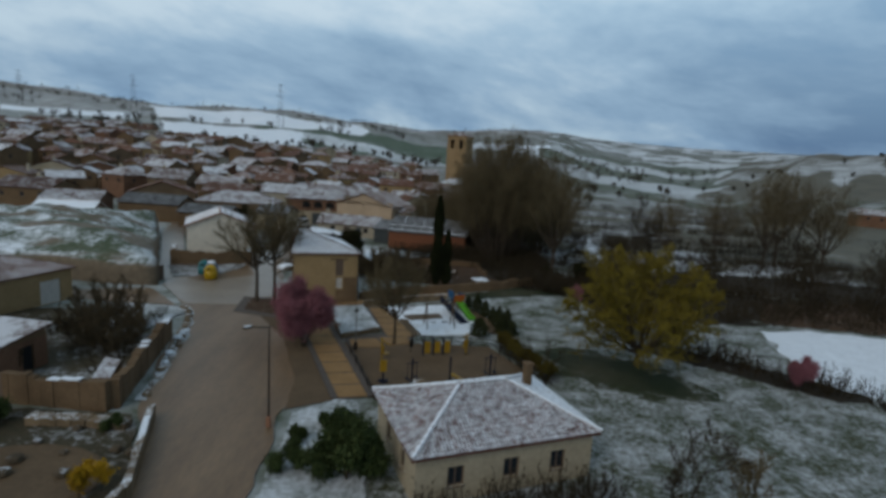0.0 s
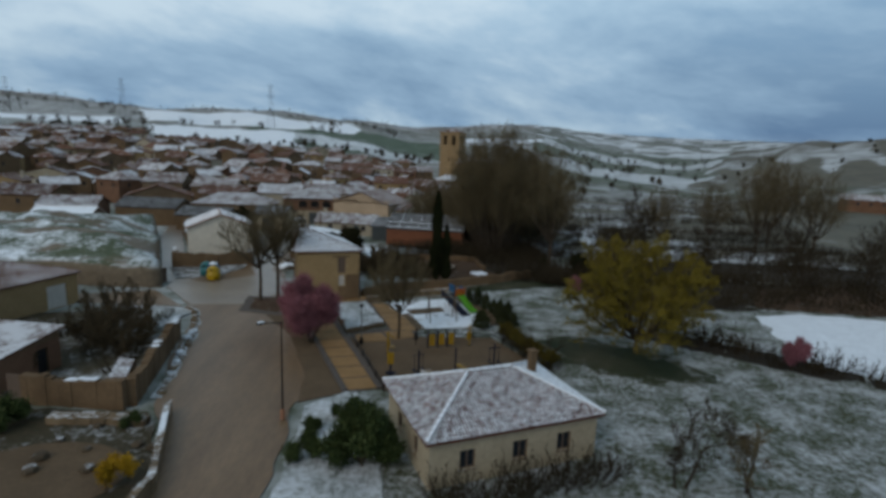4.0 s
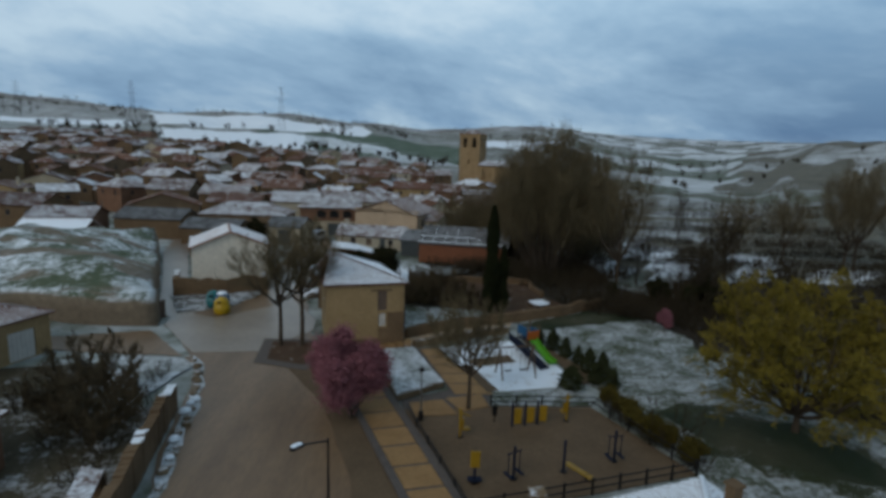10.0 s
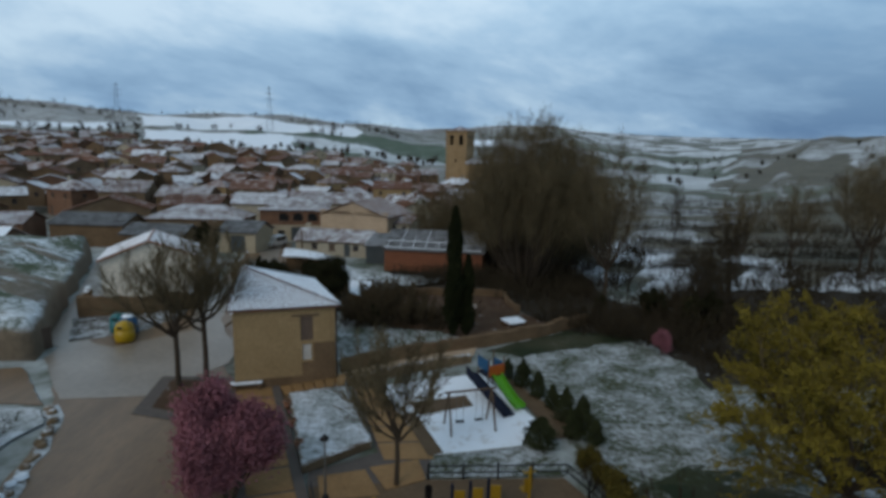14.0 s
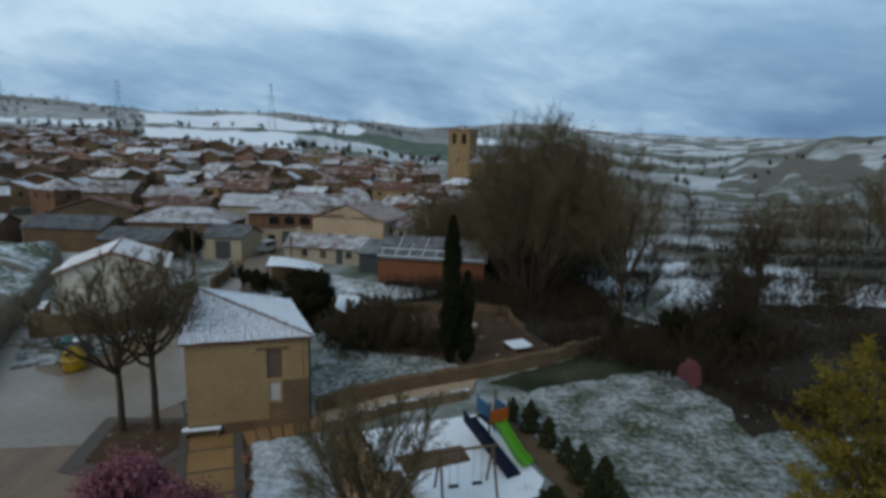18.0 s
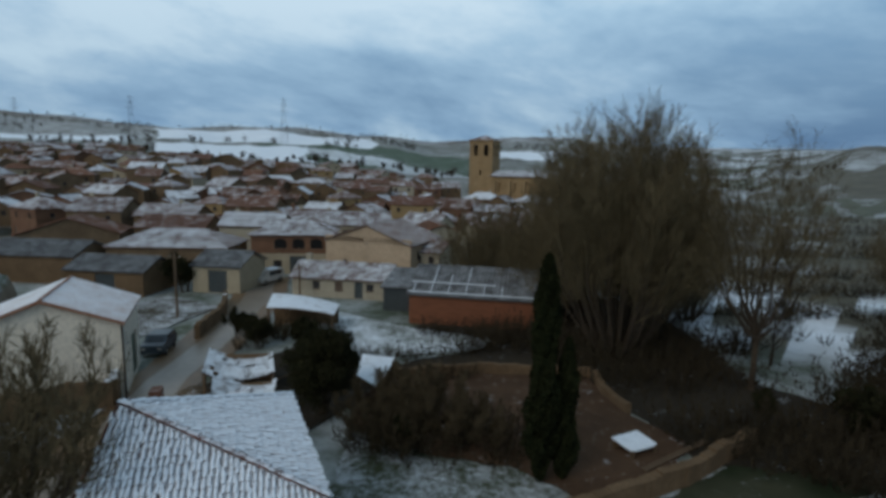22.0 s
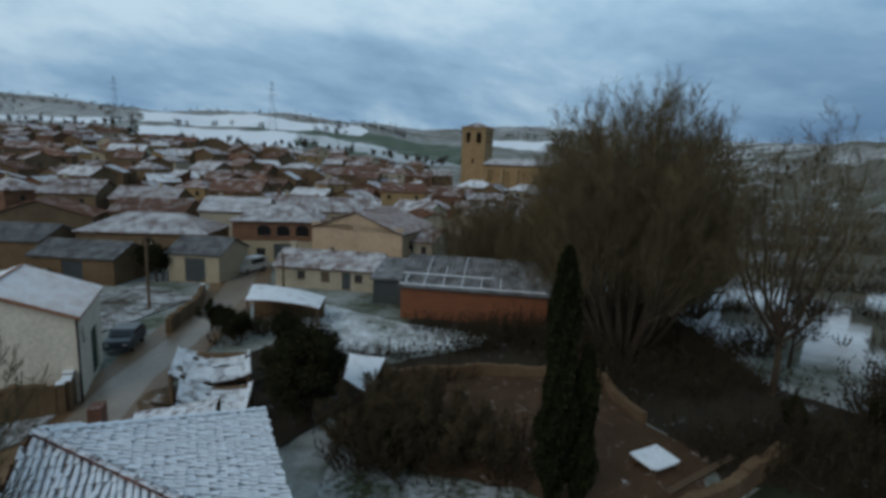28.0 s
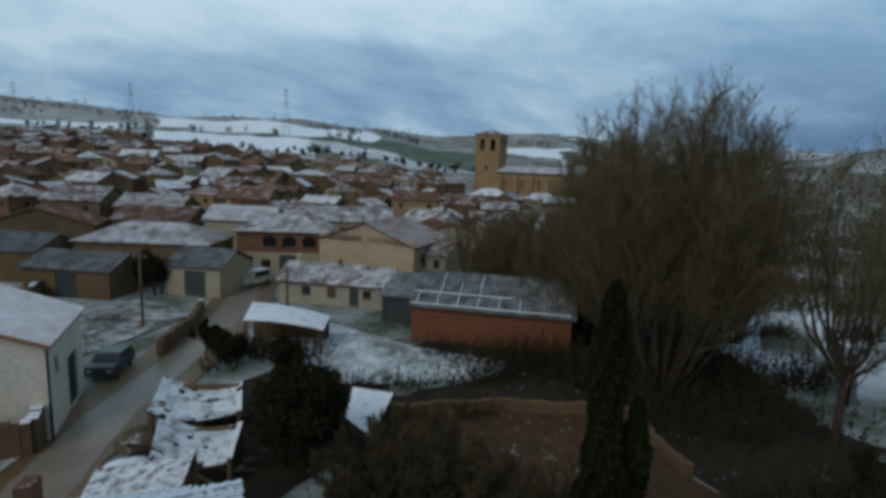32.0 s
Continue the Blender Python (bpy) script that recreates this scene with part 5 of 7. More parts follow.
# open sheds and ruins along the lane
def lean_roof(name, corners, material, label, posts=True, sag=0.0, gaps=0.0):
    """A shed roof on posts, sagging between its corners."""
    cx = sum(p[0] for p in corners) / 4
    cy = sum(p[1] for p in corners) / 4
    ob = thing(name, pose(cx, cy, 0), label, "shed")
    n, g = (14 if gaps else 8), Geo()
    hole = random.Random(int(cx * 31) + int(cy * 7))
    a, b, c_, d = [Vector((p[0] - cx, p[1] - cy, p[2])) for p in corners]
    grid = []
    for i in range(n + 1):
        for j in range(n + 1):
            u, v = i / n, j / n
            p = a * (1 - u) * (1 - v) + b * u * (1 - v) + c_ * u * v + d * (1 - u) * v
            p.z += -sag * 4 * u * (1 - u) + noise.noise((p.x * 0.8 + cx, p.y * 0.8 + cy, 2)) * 0.16 * (0.3 + sag)
            grid.append(p)
    m = len(grid)
    q = grid + [p - Vector((0, 0, 0.12)) for p in grid]
    f = []
    for i in range(n):
        for j in range(n):
            k_ = i * (n + 1) + j
            if gaps and noise.noise((i * 0.55 + cx, j * 0.4, cy)) + hole.uniform(-0.2, 0.2) > 0.55 - gaps:
                continue
            f += [(k_, k_ + n + 1, k_ + n + 2, k_ + 1), (m + k_ + 1, m + k_ + n + 2, m + k_ + n + 1, m + k_)]
    rim = [i * (n + 1) for i in range(n + 1)] + [n * (n + 1) + j for j in range(1, n + 1)] + [i * (n + 1) + n for i in range(n - 1, -1, -1)] + [j for j in range(n - 1, 0, -1)]
    f += [(rim[i], m + rim[i], m + rim[(i + 1) % len(rim)], rim[(i + 1) % len(rim)]) for i in range(len(rim))]
    part("roof", g.add(q, f), material, ob)
    if posts:
        for p in (a, b, c_, d):
            part("post", Geo().box(p.x * 0.94 - 0.09, p.x * 0.94 + 0.09, p.y * 0.94 - 0.09, p.y * 0.94 + 0.09, -0.1, p.z - 0.05), "wood", ob)
        part("back_wall", Geo().prism([(a.x * 0.93, a.y * 0.93), (b.x * 0.93, b.y * 0.93), (b.x * 0.93, b.y * 0.93 - 0.2), (a.x * 0.93, a.y * 0.93 - 0.2)], -0.1, min(a.z, b.z) - 0.1), "adobe", ob)
    return ob


lean_roof("tarp_shed", [(-16.8, 91.0, 3.0), (-10.5, 91.6, 1.9), (-10.2, 87.4, 2.0), (-16.2, 87.2, 2.6)], "roof_heap", "open shed under a snow covered sheet roof", sag=-0.22)
lean_roof("garden_shed", [(-6.2, 77.4, 2.0), (-3.8, 76.8, 2.0), (-4.5, 72.9, 1.4), (-6.1, 74.7, 1.5)], "roof_heap", "small shed with a snow covered roof")
lean_roof("hen_house", [(8.9, 68.6, 0.62), (10.6, 69.5, 0.62), (11.2, 68.1, 0.56), (9.6, 67.3, 0.56)], "snow", "low hen house with a snow covered flat roof")
lean_roof("collapsed_shed", [(-14.6, 72.4, 2.5), (-11.0, 73.4, 1.7), (-10.4, 70.4, 1.5), (-13.4, 69.2, 2.1)], "ruin_tile", "collapsed shed under a sagging snowy roof", sag=0.5, gaps=0.16)
lean_roof("collapsed_shed", [(-16.8, 77.0, 2.4), (-12.6, 77.6, 2.0), (-11.6, 74.8, 1.6), (-15.8, 73.4, 2.0)], "ruin_tile", "collapsed shed with broken frosted tiles", sag=0.55, gaps=0.22)
lean_roof("side_shed", [(-13.6, 66.2, 3.4), (-10.2, 66.8, 4.0), (-8.9, 61.8, 4.2), (-11.8, 60.8, 3.4)], "tile", "lean-to roof of frosted tiles behind a house", sag=0.1)

# left of the street: garage, walled yard, hut
house("garage", -36.6, 49.9, 8.5, 7.6, 3.1, -16, "hip", 1.2, "ochre", "roof_b", "low ochre garage with a white door and hipped roof", openings=[("right", 4.4, 6.4, 0.0, 2.2, "white_paint", "door")], z=0, rib=0.3)
hut, _up, _r = house("brick_hut", -27.1, 34.7, 8.0, 4.8, 2.2, -9, "mono", 0.6, "adobe", "roof_b", "adobe hut with a brick side and a snowy lean-to roof", "hut", openings=[("right", 2.9, 3.8, 0.0, 1.8, "dark", "door")], z=0)
g = Geo()
wall_panel(g, 0, 4.8, 0.0, 2.16, [(2.9, 3.8, 0.0, 1.8)], side_pose("right", 8.0, 4.8) @ pose(0, -0.05, 0), 0.045)
part("brick_side", g, "brick_far", hut, "red brick side wall")
part("door", Geo().box(-0.45, 0.45, -0.05, 0.05, 0.0, 1.7), "brown_door", None, at=pose(-21.85, 30.95, 0.02, 0, 0, -6)).name = "yard_door"
tagged(bpy.data.objects["yard_door"], "dark wooden door in an adobe yard wall", "door")
lean_roof("corner_shed", [(-17.3, 34.0, 1.75), (-16.2, 33.8, 1.7), (-15.5, 31.4, 1.5), (-16.5, 31.3, 1.5)], "roof_snow", "small corner shed with a snow covered roof")
house("brick_hut", -37.5, 38.6, 6.5, 4.0, 2.2, 12, "mono", 0.8, "adobe", "tile_snow", "adobe hut with a snow covered lean-to roof", "hut", z=0)


def rough_wall(name, pts, height, thick, material, label, cap="snow", seed=0):
    """A rubble or adobe wall along a line, uneven on top, with lumps of snow on its crown."""
    rng = random.Random(seed)
    ob = tagged(new(name), label, "wall")
    g, s = Geo(), Geo()
    line = []
    for p, q in zip(pts, pts[1:]):
        n = max(1, int(math.dist(p, q) / 0.38))
        line += [(p[0] + (q[0] - p[0]) * i / n, p[1] + (q[1] - p[1]) * i / n) for i in range(n)]
    line.append(pts[-1])
    for a, b in zip(line, line[1:]):
        d = Vector((b[0] - a[0], b[1] - a[1])).normalized()
        nx, ny = -d.y * thick / 2 * rng.uniform(0.85, 1.1), d.x * thick / 2 * rng.uniform(0.85, 1.1)
        z = (land(*a) if abs(a[1] - CY) > 80 else 0) + height * (1 + noise.noise((a[0] * 0.5, a[1] * 0.5, seed)) * 0.22 + noise.noise((a[0] * 1.9, a[1] * 1.9, seed)) * 0.10) + rng.uniform(-0.03, 0.03)
        ring = [(a[0] - nx, a[1] - ny), (b[0] - nx, b[1] - ny), (b[0] + nx, b[1] + ny), (a[0] + nx, a[1] + ny)]
        g.prism(ring[::1], -0.2, z)
        if cap and noise.noise((a[0] * 0.35, a[1] * 0.35, seed + 5)) > 0.16:
            ring = [(x * 0.98 + (a[0] + b[0]) * 0.01, y * 0.98 + (a[1] + b[1]) * 0.01) for x, y in ring]
            s.prism(ring, z + 0.004, z + rng.uniform(0.03, 0.08))
    part("masonry", g, material, ob)
    if cap and s.v:
        part("snow_cap", s, cap, ob, "snow lying on top")
    return ob


rough_wall("yard_wall", [(-21.3, 30.9), (-15.0, 30.3)], 1.7, 0.45, "adobe", "tan adobe yard wall with snow on top", seed=1)
rough_wall("yard_wall", [(-14.8, 30.6), (-15.9, 35.5), (-17.6, 43.0)], 1.7, 0.5, "adobe", "tan adobe yard wall along the street", seed=2)
rough_wall("low_wall", [(-9.2, 8), (-9.6, 22.5), (-12.2, 29.8)], 0.8, 0.35, "stone", "low stone wall beside the street", seed=3)
rough_wall("low_wall", [(-12.8, 28.4), (-15.4, 28.6), (-18.2, 28.5)], 0.45, 0.8, "stone", "low stone wall with snow", seed=4)
kerb = tagged(new("kerb_stones"), "row of rough snowy kerb stones", "kerb")
krng = random.Random(5)
line = [(-13.9, 32.0), (-15.0, 37.0), (-17.0, 44.5), (-18.6, 49.0), (-20.4, 51.4)]
for a, b in zip(line, line[1:]):
    n = int(math.dist(a, b) / 0.62)
    for i in range(n):
        f = (i + krng.uniform(0.2, 0.8)) / n
        w_ = krng.uniform(0.16, 0.34)
        m = pose(a[0] + (b[0] - a[0]) * f + krng.uniform(-0.18, 0.18), a[1] + (b[1] - a[1]) * f, 0.02, 0, 0, krng.uniform(0, 360))
        part("stone", Geo().lathe([(w_ * 0.9, -0.05), (w_, 0.08), (w_ * 0.75, w_ * 0.8), (w_ * 0.3, w_ * 0.95)], 7), "stone", kerb, at=m)
        if krng.random() < 0.2:
            part("snow_lump", Geo().lathe([(w_ * 1.2, w_ * 0.5), (w_ * 0.9, w_ * 0.99), (w_ * 0.3, w_ * 1.2)], 8), "snow", kerb, at=m)

rough_wall("retaining_wall", [(-4.0, 57.2), (1.0, 60.3), (6.0, 62.6), (11.6, 65.3), (17.2, 69.4)], 1.0, 0.5, "adobe", "long tan stone retaining wall", cap=None, seed=6)
rough_wall("retaining_wall", [(-3.2, 55.0), (1.0, 57.5), (5.4, 59.5)], 0.6, 0.45, "stone", "lower tan stone terrace wall", cap=None, seed=7)
rough_wall("yard_wall", [(-5.2, 77.8), (2.5, 79.1), (8.3, 79.2), (10.5, 78.7)], 0.8, 0.4, "adobe", "tan adobe wall of a chicken yard", cap=None, seed=8)
rough_wall("yard_wall", [(10.7, 78.4), (10.6, 75.8), (11.3, 72.8)], 0.7, 0.35, "adobe", "tan adobe yard wall", cap=None, seed=9)
rough_wall("lane_wall", [(-21.9, 86.0), (-22.6, 93.5), (-24.6, 99.0)], 1.3, 0.45, "adobe", "adobe garden wall along the lane", seed=10)
rough_wall("corner_wall", [(-22.6, 76.5), (-21.0, 72.6), (-24.6, 70.6), (-29.8, 69.2), (-31.5, 73.5)], 1.8, 0.5, "adobe", "adobe corner wall at the lane fork", seed=11)
rough_wall("lane_wall", [(-32.8, 81.5), (-41, 98), (-45, 110)], 1.5, 0.5, "adobe", "adobe wall along the lane", seed=12)

# earth mound over old wine cellars
mnd, mf = [], []
ring = [(-26.4, 58.8), (-29.2, 65.0), (-35.8, 77.5), (-44.2, 94.5), (-58, 98), (-78, 92), (-84, 74), (-70, 60), (-50, 57.6), (-40, 60.4), (-33, 58.6)]
pts = []
for i, p in enumerate(ring):
    q = ring[(i + 1) % len(ring)]
    n = max(1, int(math.dist(p, q) / 1.6))
    pts += [(p[0] + (q[0] - p[0]) * s_ / n, p[1] + (q[1] - p[1]) * s_ / n) for s_ in range(n)]
mc = (-55.0, 77.0)
levels = [(1.0, -0.3), (0.995, 1.4), (0.985, 2.2), (0.95, 2.7), (0.85, 3.1), (0.7, 3.9), (0.5, 4.6), (0.3, 5.0), (0.1, 5.2)]
for f_, z in levels:
    for x, y in pts:
        X, Y = mc[0] + (x - mc[0]) * f_, mc[1] + (y - mc[1]) * f_
        w = noise.noise((X * 0.22, Y * 0.22, 4))
        mnd.append((X + w * 0.5 * f_, Y + w * 0.4, z * (1 + 0.25 * w if z > 0 else 1) + (noise.noise((X * 0.1, Y * 0.1, 8)) * 1.1 if f_ < 0.96 else 0)))
n = len(pts)
mf = [(k * n + i, k * n + (i + 1) % n, (k + 1) * n + (i + 1) % n, (k + 1) * n + i) for k in range(len(levels) - 1) for i in range(n)] + [tuple(range((len(levels) - 1) * n, len(levels) * n))]
mf = [f[::-1] for f in mf]
mg = Geo().add(mnd, mf)
k = Nodes("cellar_mound_earth")
g1, g2 = k.noise(0.22, 6, 0.65), k.noise(1.6, 5, 0.7)
earth = k.mix(k.range(g2, 0.3, 0.7), (0.115, 0.085, 0.055), (0.19, 0.14, 0.09))
grassy = k.mix(k.range(g2, 0.3, 0.7), (0.05, 0.075, 0.035), (0.10, 0.105, 0.06))
spz = k.t.nodes.new("ShaderNodeSeparateXYZ")
k.t.links.new(k.geo.outputs["Normal"], spz.inputs[0])
topm = k.range(spz.outputs[2], 0.5, 0.8)
sm = k.range(k.math("ADD", k.math("MULTIPLY", g1, 0.6), k.math("MULTIPLY", g2, 0.4)), 0.46, 0.62)
scarp = k.range(k.noise(0.17, 4, 0.55, stretch=(0.4, 1.5, 1.0)), 0.54, 0.59, 0.0, 0.9)
k.plug(k.mix(topm, earth, k.mix(scarp, k.mix(sm, grassy, SNOW), earth)), k.bsdf.inputs["Base Color"])
k.bsdf.inputs["Roughness"].default_value = 0.9
k.bump(g2, 0.6, 0.2)
M["mound"] = k.m
tagged(part("cellar_mound", mg, "mound", smooth=True), "grassy earth mound over cellars, thinly snowed", "mound", kind="structure")
part("cellar_door", Geo().box(-0.5, 0.5, -0.05, 0.05, 0, 1.7), "brown_door", at=pose(-27.3, 61.0, 0, 0, 0, -115))
tagged(bpy.data.objects["cellar_door"], "small brown cellar door in the mound", "door")

# ---- church ----
CHX, CHY = 15.0, 247.0
cz = land(CHX, CHY)
TOP = 26.4
church = thing("church", pose(CHX, CHY, cz, 0, 0, -24), "golden limestone church with a square bell tower", "church")
g = Geo()
tw = 9.0
bell = TOP - cz - 7.2
holes = [(1.6, 3.4, bell + 1.2, bell + 4.6), (5.6, 7.4, bell + 1.2, bell + 4.6)]
for side in ("front", "right", "back", "left"):
    wall_panel(g, 0, tw, -0.5, TOP - cz - 0.8, holes + [(4.1, 4.9, bell - 6, bell - 4.2)], side_pose(side, tw, tw), 0.9)
part("tower_wall", g, "church", church)
# near-black plates as arch heads paint the shade inside the belfry
for side in ("front", "right", "back", "left"):
    m = side_pose(side, tw, tw)
    for a, b in ((1.6, 3.4), (5.6, 7.4)):
        n = 8
        pts = [((a + b) / 2 - (b - a) / 2 * math.cos(math.pi * i / n), bell + 4.5 + 0.8 * math.sin(math.pi * i / n)) for i in range(n + 1)]
        part("arch_head", Geo().add([m @ Vector((p[0], -0.04, p[1])) for p in pts] + [m @ Vector((p[0], 0.3, p[1])) for p in pts], [tuple(range(n + 1)), tuple(range(2 * n + 1, n, -1))]), "dark", church)
part("belfry_floor", Geo().box(-3.2, 3.2, -3.2, 3.2, bell - 0.2, bell + 0.1), "dark", church)
# added near-black block, makes the belfry openings look dark
part("tower_core", Geo().box(-1.4, 1.4, -1.4, 1.4, bell, TOP - cz - 0.8), "dark", church)
for zc_, o in ((bell - 0.3, 0.25), (TOP - cz - 0.8, 0.45)):
    part("cornice", Geo().box(-tw / 2 - o, tw / 2 + o, -tw / 2 - o, tw / 2 + o, zc_, zc_ + 0.5), "church", church)
part("tower_roof", Geo().add([(-5.1, -5.1, TOP - cz - 0.3), (5.1, -5.1, TOP - cz - 0.3), (5.1, 5.1, TOP - cz - 0.3), (-5.1, 5.1, TOP - cz - 0.3), (0, 0, TOP - cz + 1.7)], [(0, 1, 4), (1, 2, 4), (2, 3, 4), (3, 0, 4), (3, 2, 1, 0)]), "roof_c", church)
g = Geo()
wall_panel(g, 0, 24, -0.5, 11.4, [(3 + 6 * i, 4.2 + 6 * i, 5.5, 9.0) for i in range(4)], pose(tw / 2, -5.5, 0), 0.8)
g.box(tw / 2, tw / 2 + 24, -4.7, 8, -0.5, 11.4)
for i in range(5):
    g.box(tw / 2 + 1 + 5.6 * i, tw / 2 + 2.2 + 5.6 * i, -6.6, -5.5, -0.5, 9.8)
part("nave_wall", g, "church", church)
part("nave_roof", Geo().slab([(tw / 2 - 0.2, -6.2, 11.5), (tw / 2 + 24.5, -6.2, 11.5), (tw / 2 + 24.5, 1.2, 13.6), (tw / 2 - 0.2, 1.2, 13.6)], 0.3).slab([(tw / 2 + 24.5, 8.6, 11.5), (tw / 2 - 0.2, 8.6, 11.5), (tw / 2 - 0.2, 1.2, 13.6), (tw / 2 + 24.5, 1.2, 13.6)], 0.3), "roof_b", church)
part("apse_wall", Geo().lathe([(6, -0.5), (6, 9.6)], 10, (tw / 2 + 24, 1.2)), "church", church)
part("apse_roof", Geo().lathe([(6.5, 9.6), (6.5, 9.8), (0.3, 12.2)], 10, (tw / 2 + 24, 1.2)), "roof_c", church)

# ---- the village ----
rng = random.Random(11)
WALLS = ["adobe", "adobe", "stone_far", "ochre", "brick_far", "stone_far", "cream", "stone_far", "adobe", "adobe", "white", "brick_far"]
M["stone_far"] = surface("rubble_masonry", (0.165, 0.120, 0.080), (0.24, 0.18, 0.122), 0.5, 0.95, bump=0.3, vary=0.1)
ROOFS = ["roof_a", "roof_b", "roof_snow", "roof_c", "roof_a", "roof_b", "roof_b", "roof_a", "roof_c", "roof_snow"]
TONE = dict(adobe="tan adobe", cream="cream rendered", ochre="ochre rendered", brick_far="orange brick", white="white rendered", stone_far="rubble stone")
RTONE = dict(roof_snow="snowy tile roof", roof_a="frosted tile roof", roof_b="snow dusted tile roof", roof_c="bare clay tile roof", roof_dark="grey sheet roof")


def village_house(x, y, w, d, h, rot, wall, cov, kind, rise, barn=False):
    n = max(1, int(w / 3.2))
    ops = []
    if not barn:
        for i in range(n):
            u = (i + 0.5) * w / n
            if rng.random() < 0.8:
                ops += win("front", (u + rng.uniform(-0.3, 0.3), h - 1.9), w=0.9, hgt=1.1)
        if h > 4.6:
            u = rng.uniform(1.0, w - 1.0)
            ops.append(("front", u - 0.55, u + 0.55, 0.0, 2.1, "brown_door", "door"))
        if rng.random() < 0.5:
            ops += win("right", (d * 0.4, h - 1.9), w=0.8, hgt=1.0)
    elif rng.random() < 0.6:
        u = rng.uniform(1.5, w - 1.5)
        ops.append(("front", u - 1.2, u + 1.2, 0.0, min(2.7, h - 0.4), "dark" if rng.random() < 0.5 else "grey_door", "door"))
    size = "barn" if barn else ("two storey house" if h > 4.6 else "low house")
    house("barn" if barn else "village_house", x, y, w, d, h, rot, kind, rise, wall, cov, f"{TONE[wall]} {size} with a {RTONE[cov]}", "barn" if barn else "house", openings=ops, group="village houses", chimney=(rng.uniform(-w / 3, w / 3), rng.uniform(0.2, d / 4)) if not barn and rng.random() < 0.6 else None, rib=0.36 if y < 140 else 0.0)


# barns and houses just beyond the lanes, each at its place
for x, y, w, d, h, rot, wall, cov, kind, rise, barn in (
    (-27.0, 106.5, 6.0, 6.5, 3.2, -8, "cream", "roof_dark", "gx", 1.3, True),
    (-39.0, 104.0, 9.5, 6.0, 2.9, -6, "adobe", "roof_dark", "gx", 1.2, True),
    (-37.0, 114.5, 15.5, 8.5, 4.3, 2, "stone_far", "roof_snow", "hip", 1.9, True),
    (-52.0, 110.0, 12.0, 7.0, 3.5, -4, "adobe", "roof_dark", "gx", 1.4, True),
    (-56.5, 122.0, 13.0, 8.0, 4.4, 20, "stone_far", "roof_c", "gy", 2.3, True),
    (-66.0, 107.0, 10.0, 7.0, 3.6, 10, "brick_far", "roof_b", "gx", 1.4, False),
    (-78.0, 113.0, 12.0, 8.0, 4.5, -5, "adobe", "roof_a", "gx", 1.8, False),
    (-44.0, 129.0, 11.0, 7.5, 4.8, 0, "adobe", "roof_b", "gx", 1.7, False),
    (-31.0, 128.0, 9.5, 7.5, 5.6, 4, "white", "roof_snow", "gx", 1.7, False),
    (-58.0, 92.5, 9.0, 7.0, 3.2, 8, "brick_far", "roof_white", "gx", 1.6, True),
    (-14.5, 131.5, 9.5, 7.5, 5.8, 8, "cream", "roof_snow", "gx", 1.7, False),
    (-24.0, 137.0, 9.0, 7.5, 5.4, -4, "brick_far", "roof_a", "gx", 1.7, False),
    (-2.0, 130.0, 8.5, 7.5, 4.6, 20, "white", "roof_c", "gy", 1.6, False),
    (8.0, 136.0, 9.0, 7.5, 4.4, 30, "white", "roof_b", "gx", 1.6, False),
    (160.0, 186.0, 15.0, 9.0, 4.2, -38, "brick_far", "roof_snow", "gx", 1.6, False),
):
    if cov == "roof_white":
        house("garage", x, y, w, d, h, rot, kind, rise, wall, cov, "orange brick garage with a snow covered roof", "garage", openings=[("front", 1.0, 3.4, 0, 2.2, "white_paint", "door")], group="village houses")
    else:
        village_house(x, y, w, d, h, rot, wall, cov, kind, rise, barn)

y = 143.0
row = 0
while y < 400:
    x = -0.98 * (y - 45) - 26 + rng.uniform(0, 6)
    end = (26 if y < 225 else 4) if y < 270 else (-0.04 * y - 2 if y < 330 else -0.16 * y)
    drift = rng.uniform(-7, 7)
    while x < end:
        w = rng.uniform(6.5, 11.5)
        az, r = polar(x, y)
        beyond = r > (400 if az < -30 else 312 if az < -12 else 330)
        if rng.random() < 0.92 and not beyond and not (abs(x - CHX - 12) < 26 and abs(y - CHY) < 20):
            d = rng.uniform(6.0, 8.5)
            barn = rng.random() < 0.16
            h = rng.uniform(3.0, 4.2) if barn or rng.random() < 0.35 else rng.uniform(4.8, 6.3)
            wall = rng.choice(WALLS)
            kind = rng.choices(("gx", "hip", "gy"), (5, 2, 4))[0]
            yy = y + rng.uniform(-3, 3) + drift * math.sin(x / 33)
            village_house(x + w / 2, yy, w, d, h, rng.choice((0, 8, -12, 20, -24, 34, -38)) + rng.uniform(-5, 5), wall, rng.choice(ROOFS), kind, rng.uniform(1.4, 2.1), barn)
        x += w + rng.choice((1.0, 1.5, 2.5, 4.5, 6.5))
    y += rng.uniform(11.0, 13.5) if y < 240 else rng.uniform(13, 16)
    row += 1

# ---- trees and shrubs ----
P1 = broom_tree("poplar", 21, 20.6, 6.4, 52, "giant many-stemmed bare poplar fanning out into fine brown twigs", "poplar grove", at=(13.9, 83.6), girth=0.18, sub=24, fine=14, belly=0.62, low=0.36, fan=1.12, thin=0.0095, tuft=0.105, cap=(0.84, 0.95))
P2 = broom_tree("poplar", 22, 17.0, 4.2, 20, "tall bare poplar of dense upright brown branches", "poplar grove", at=(17.6, 89.0), girth=0.12, sub=20, fine=12, belly=0.55, fan=1.0, thin=0.0095, tuft=0.1)
P3 = broom_tree("poplar", 23, 11.0, 4.4, 22, "lower bushy bare poplar of brown branches", "poplar grove", at=(10.8, 101.5), girth=0.08, sub=17, fine=10, belly=0.55, fan=1.05, thin=0.010, tuft=0.11)


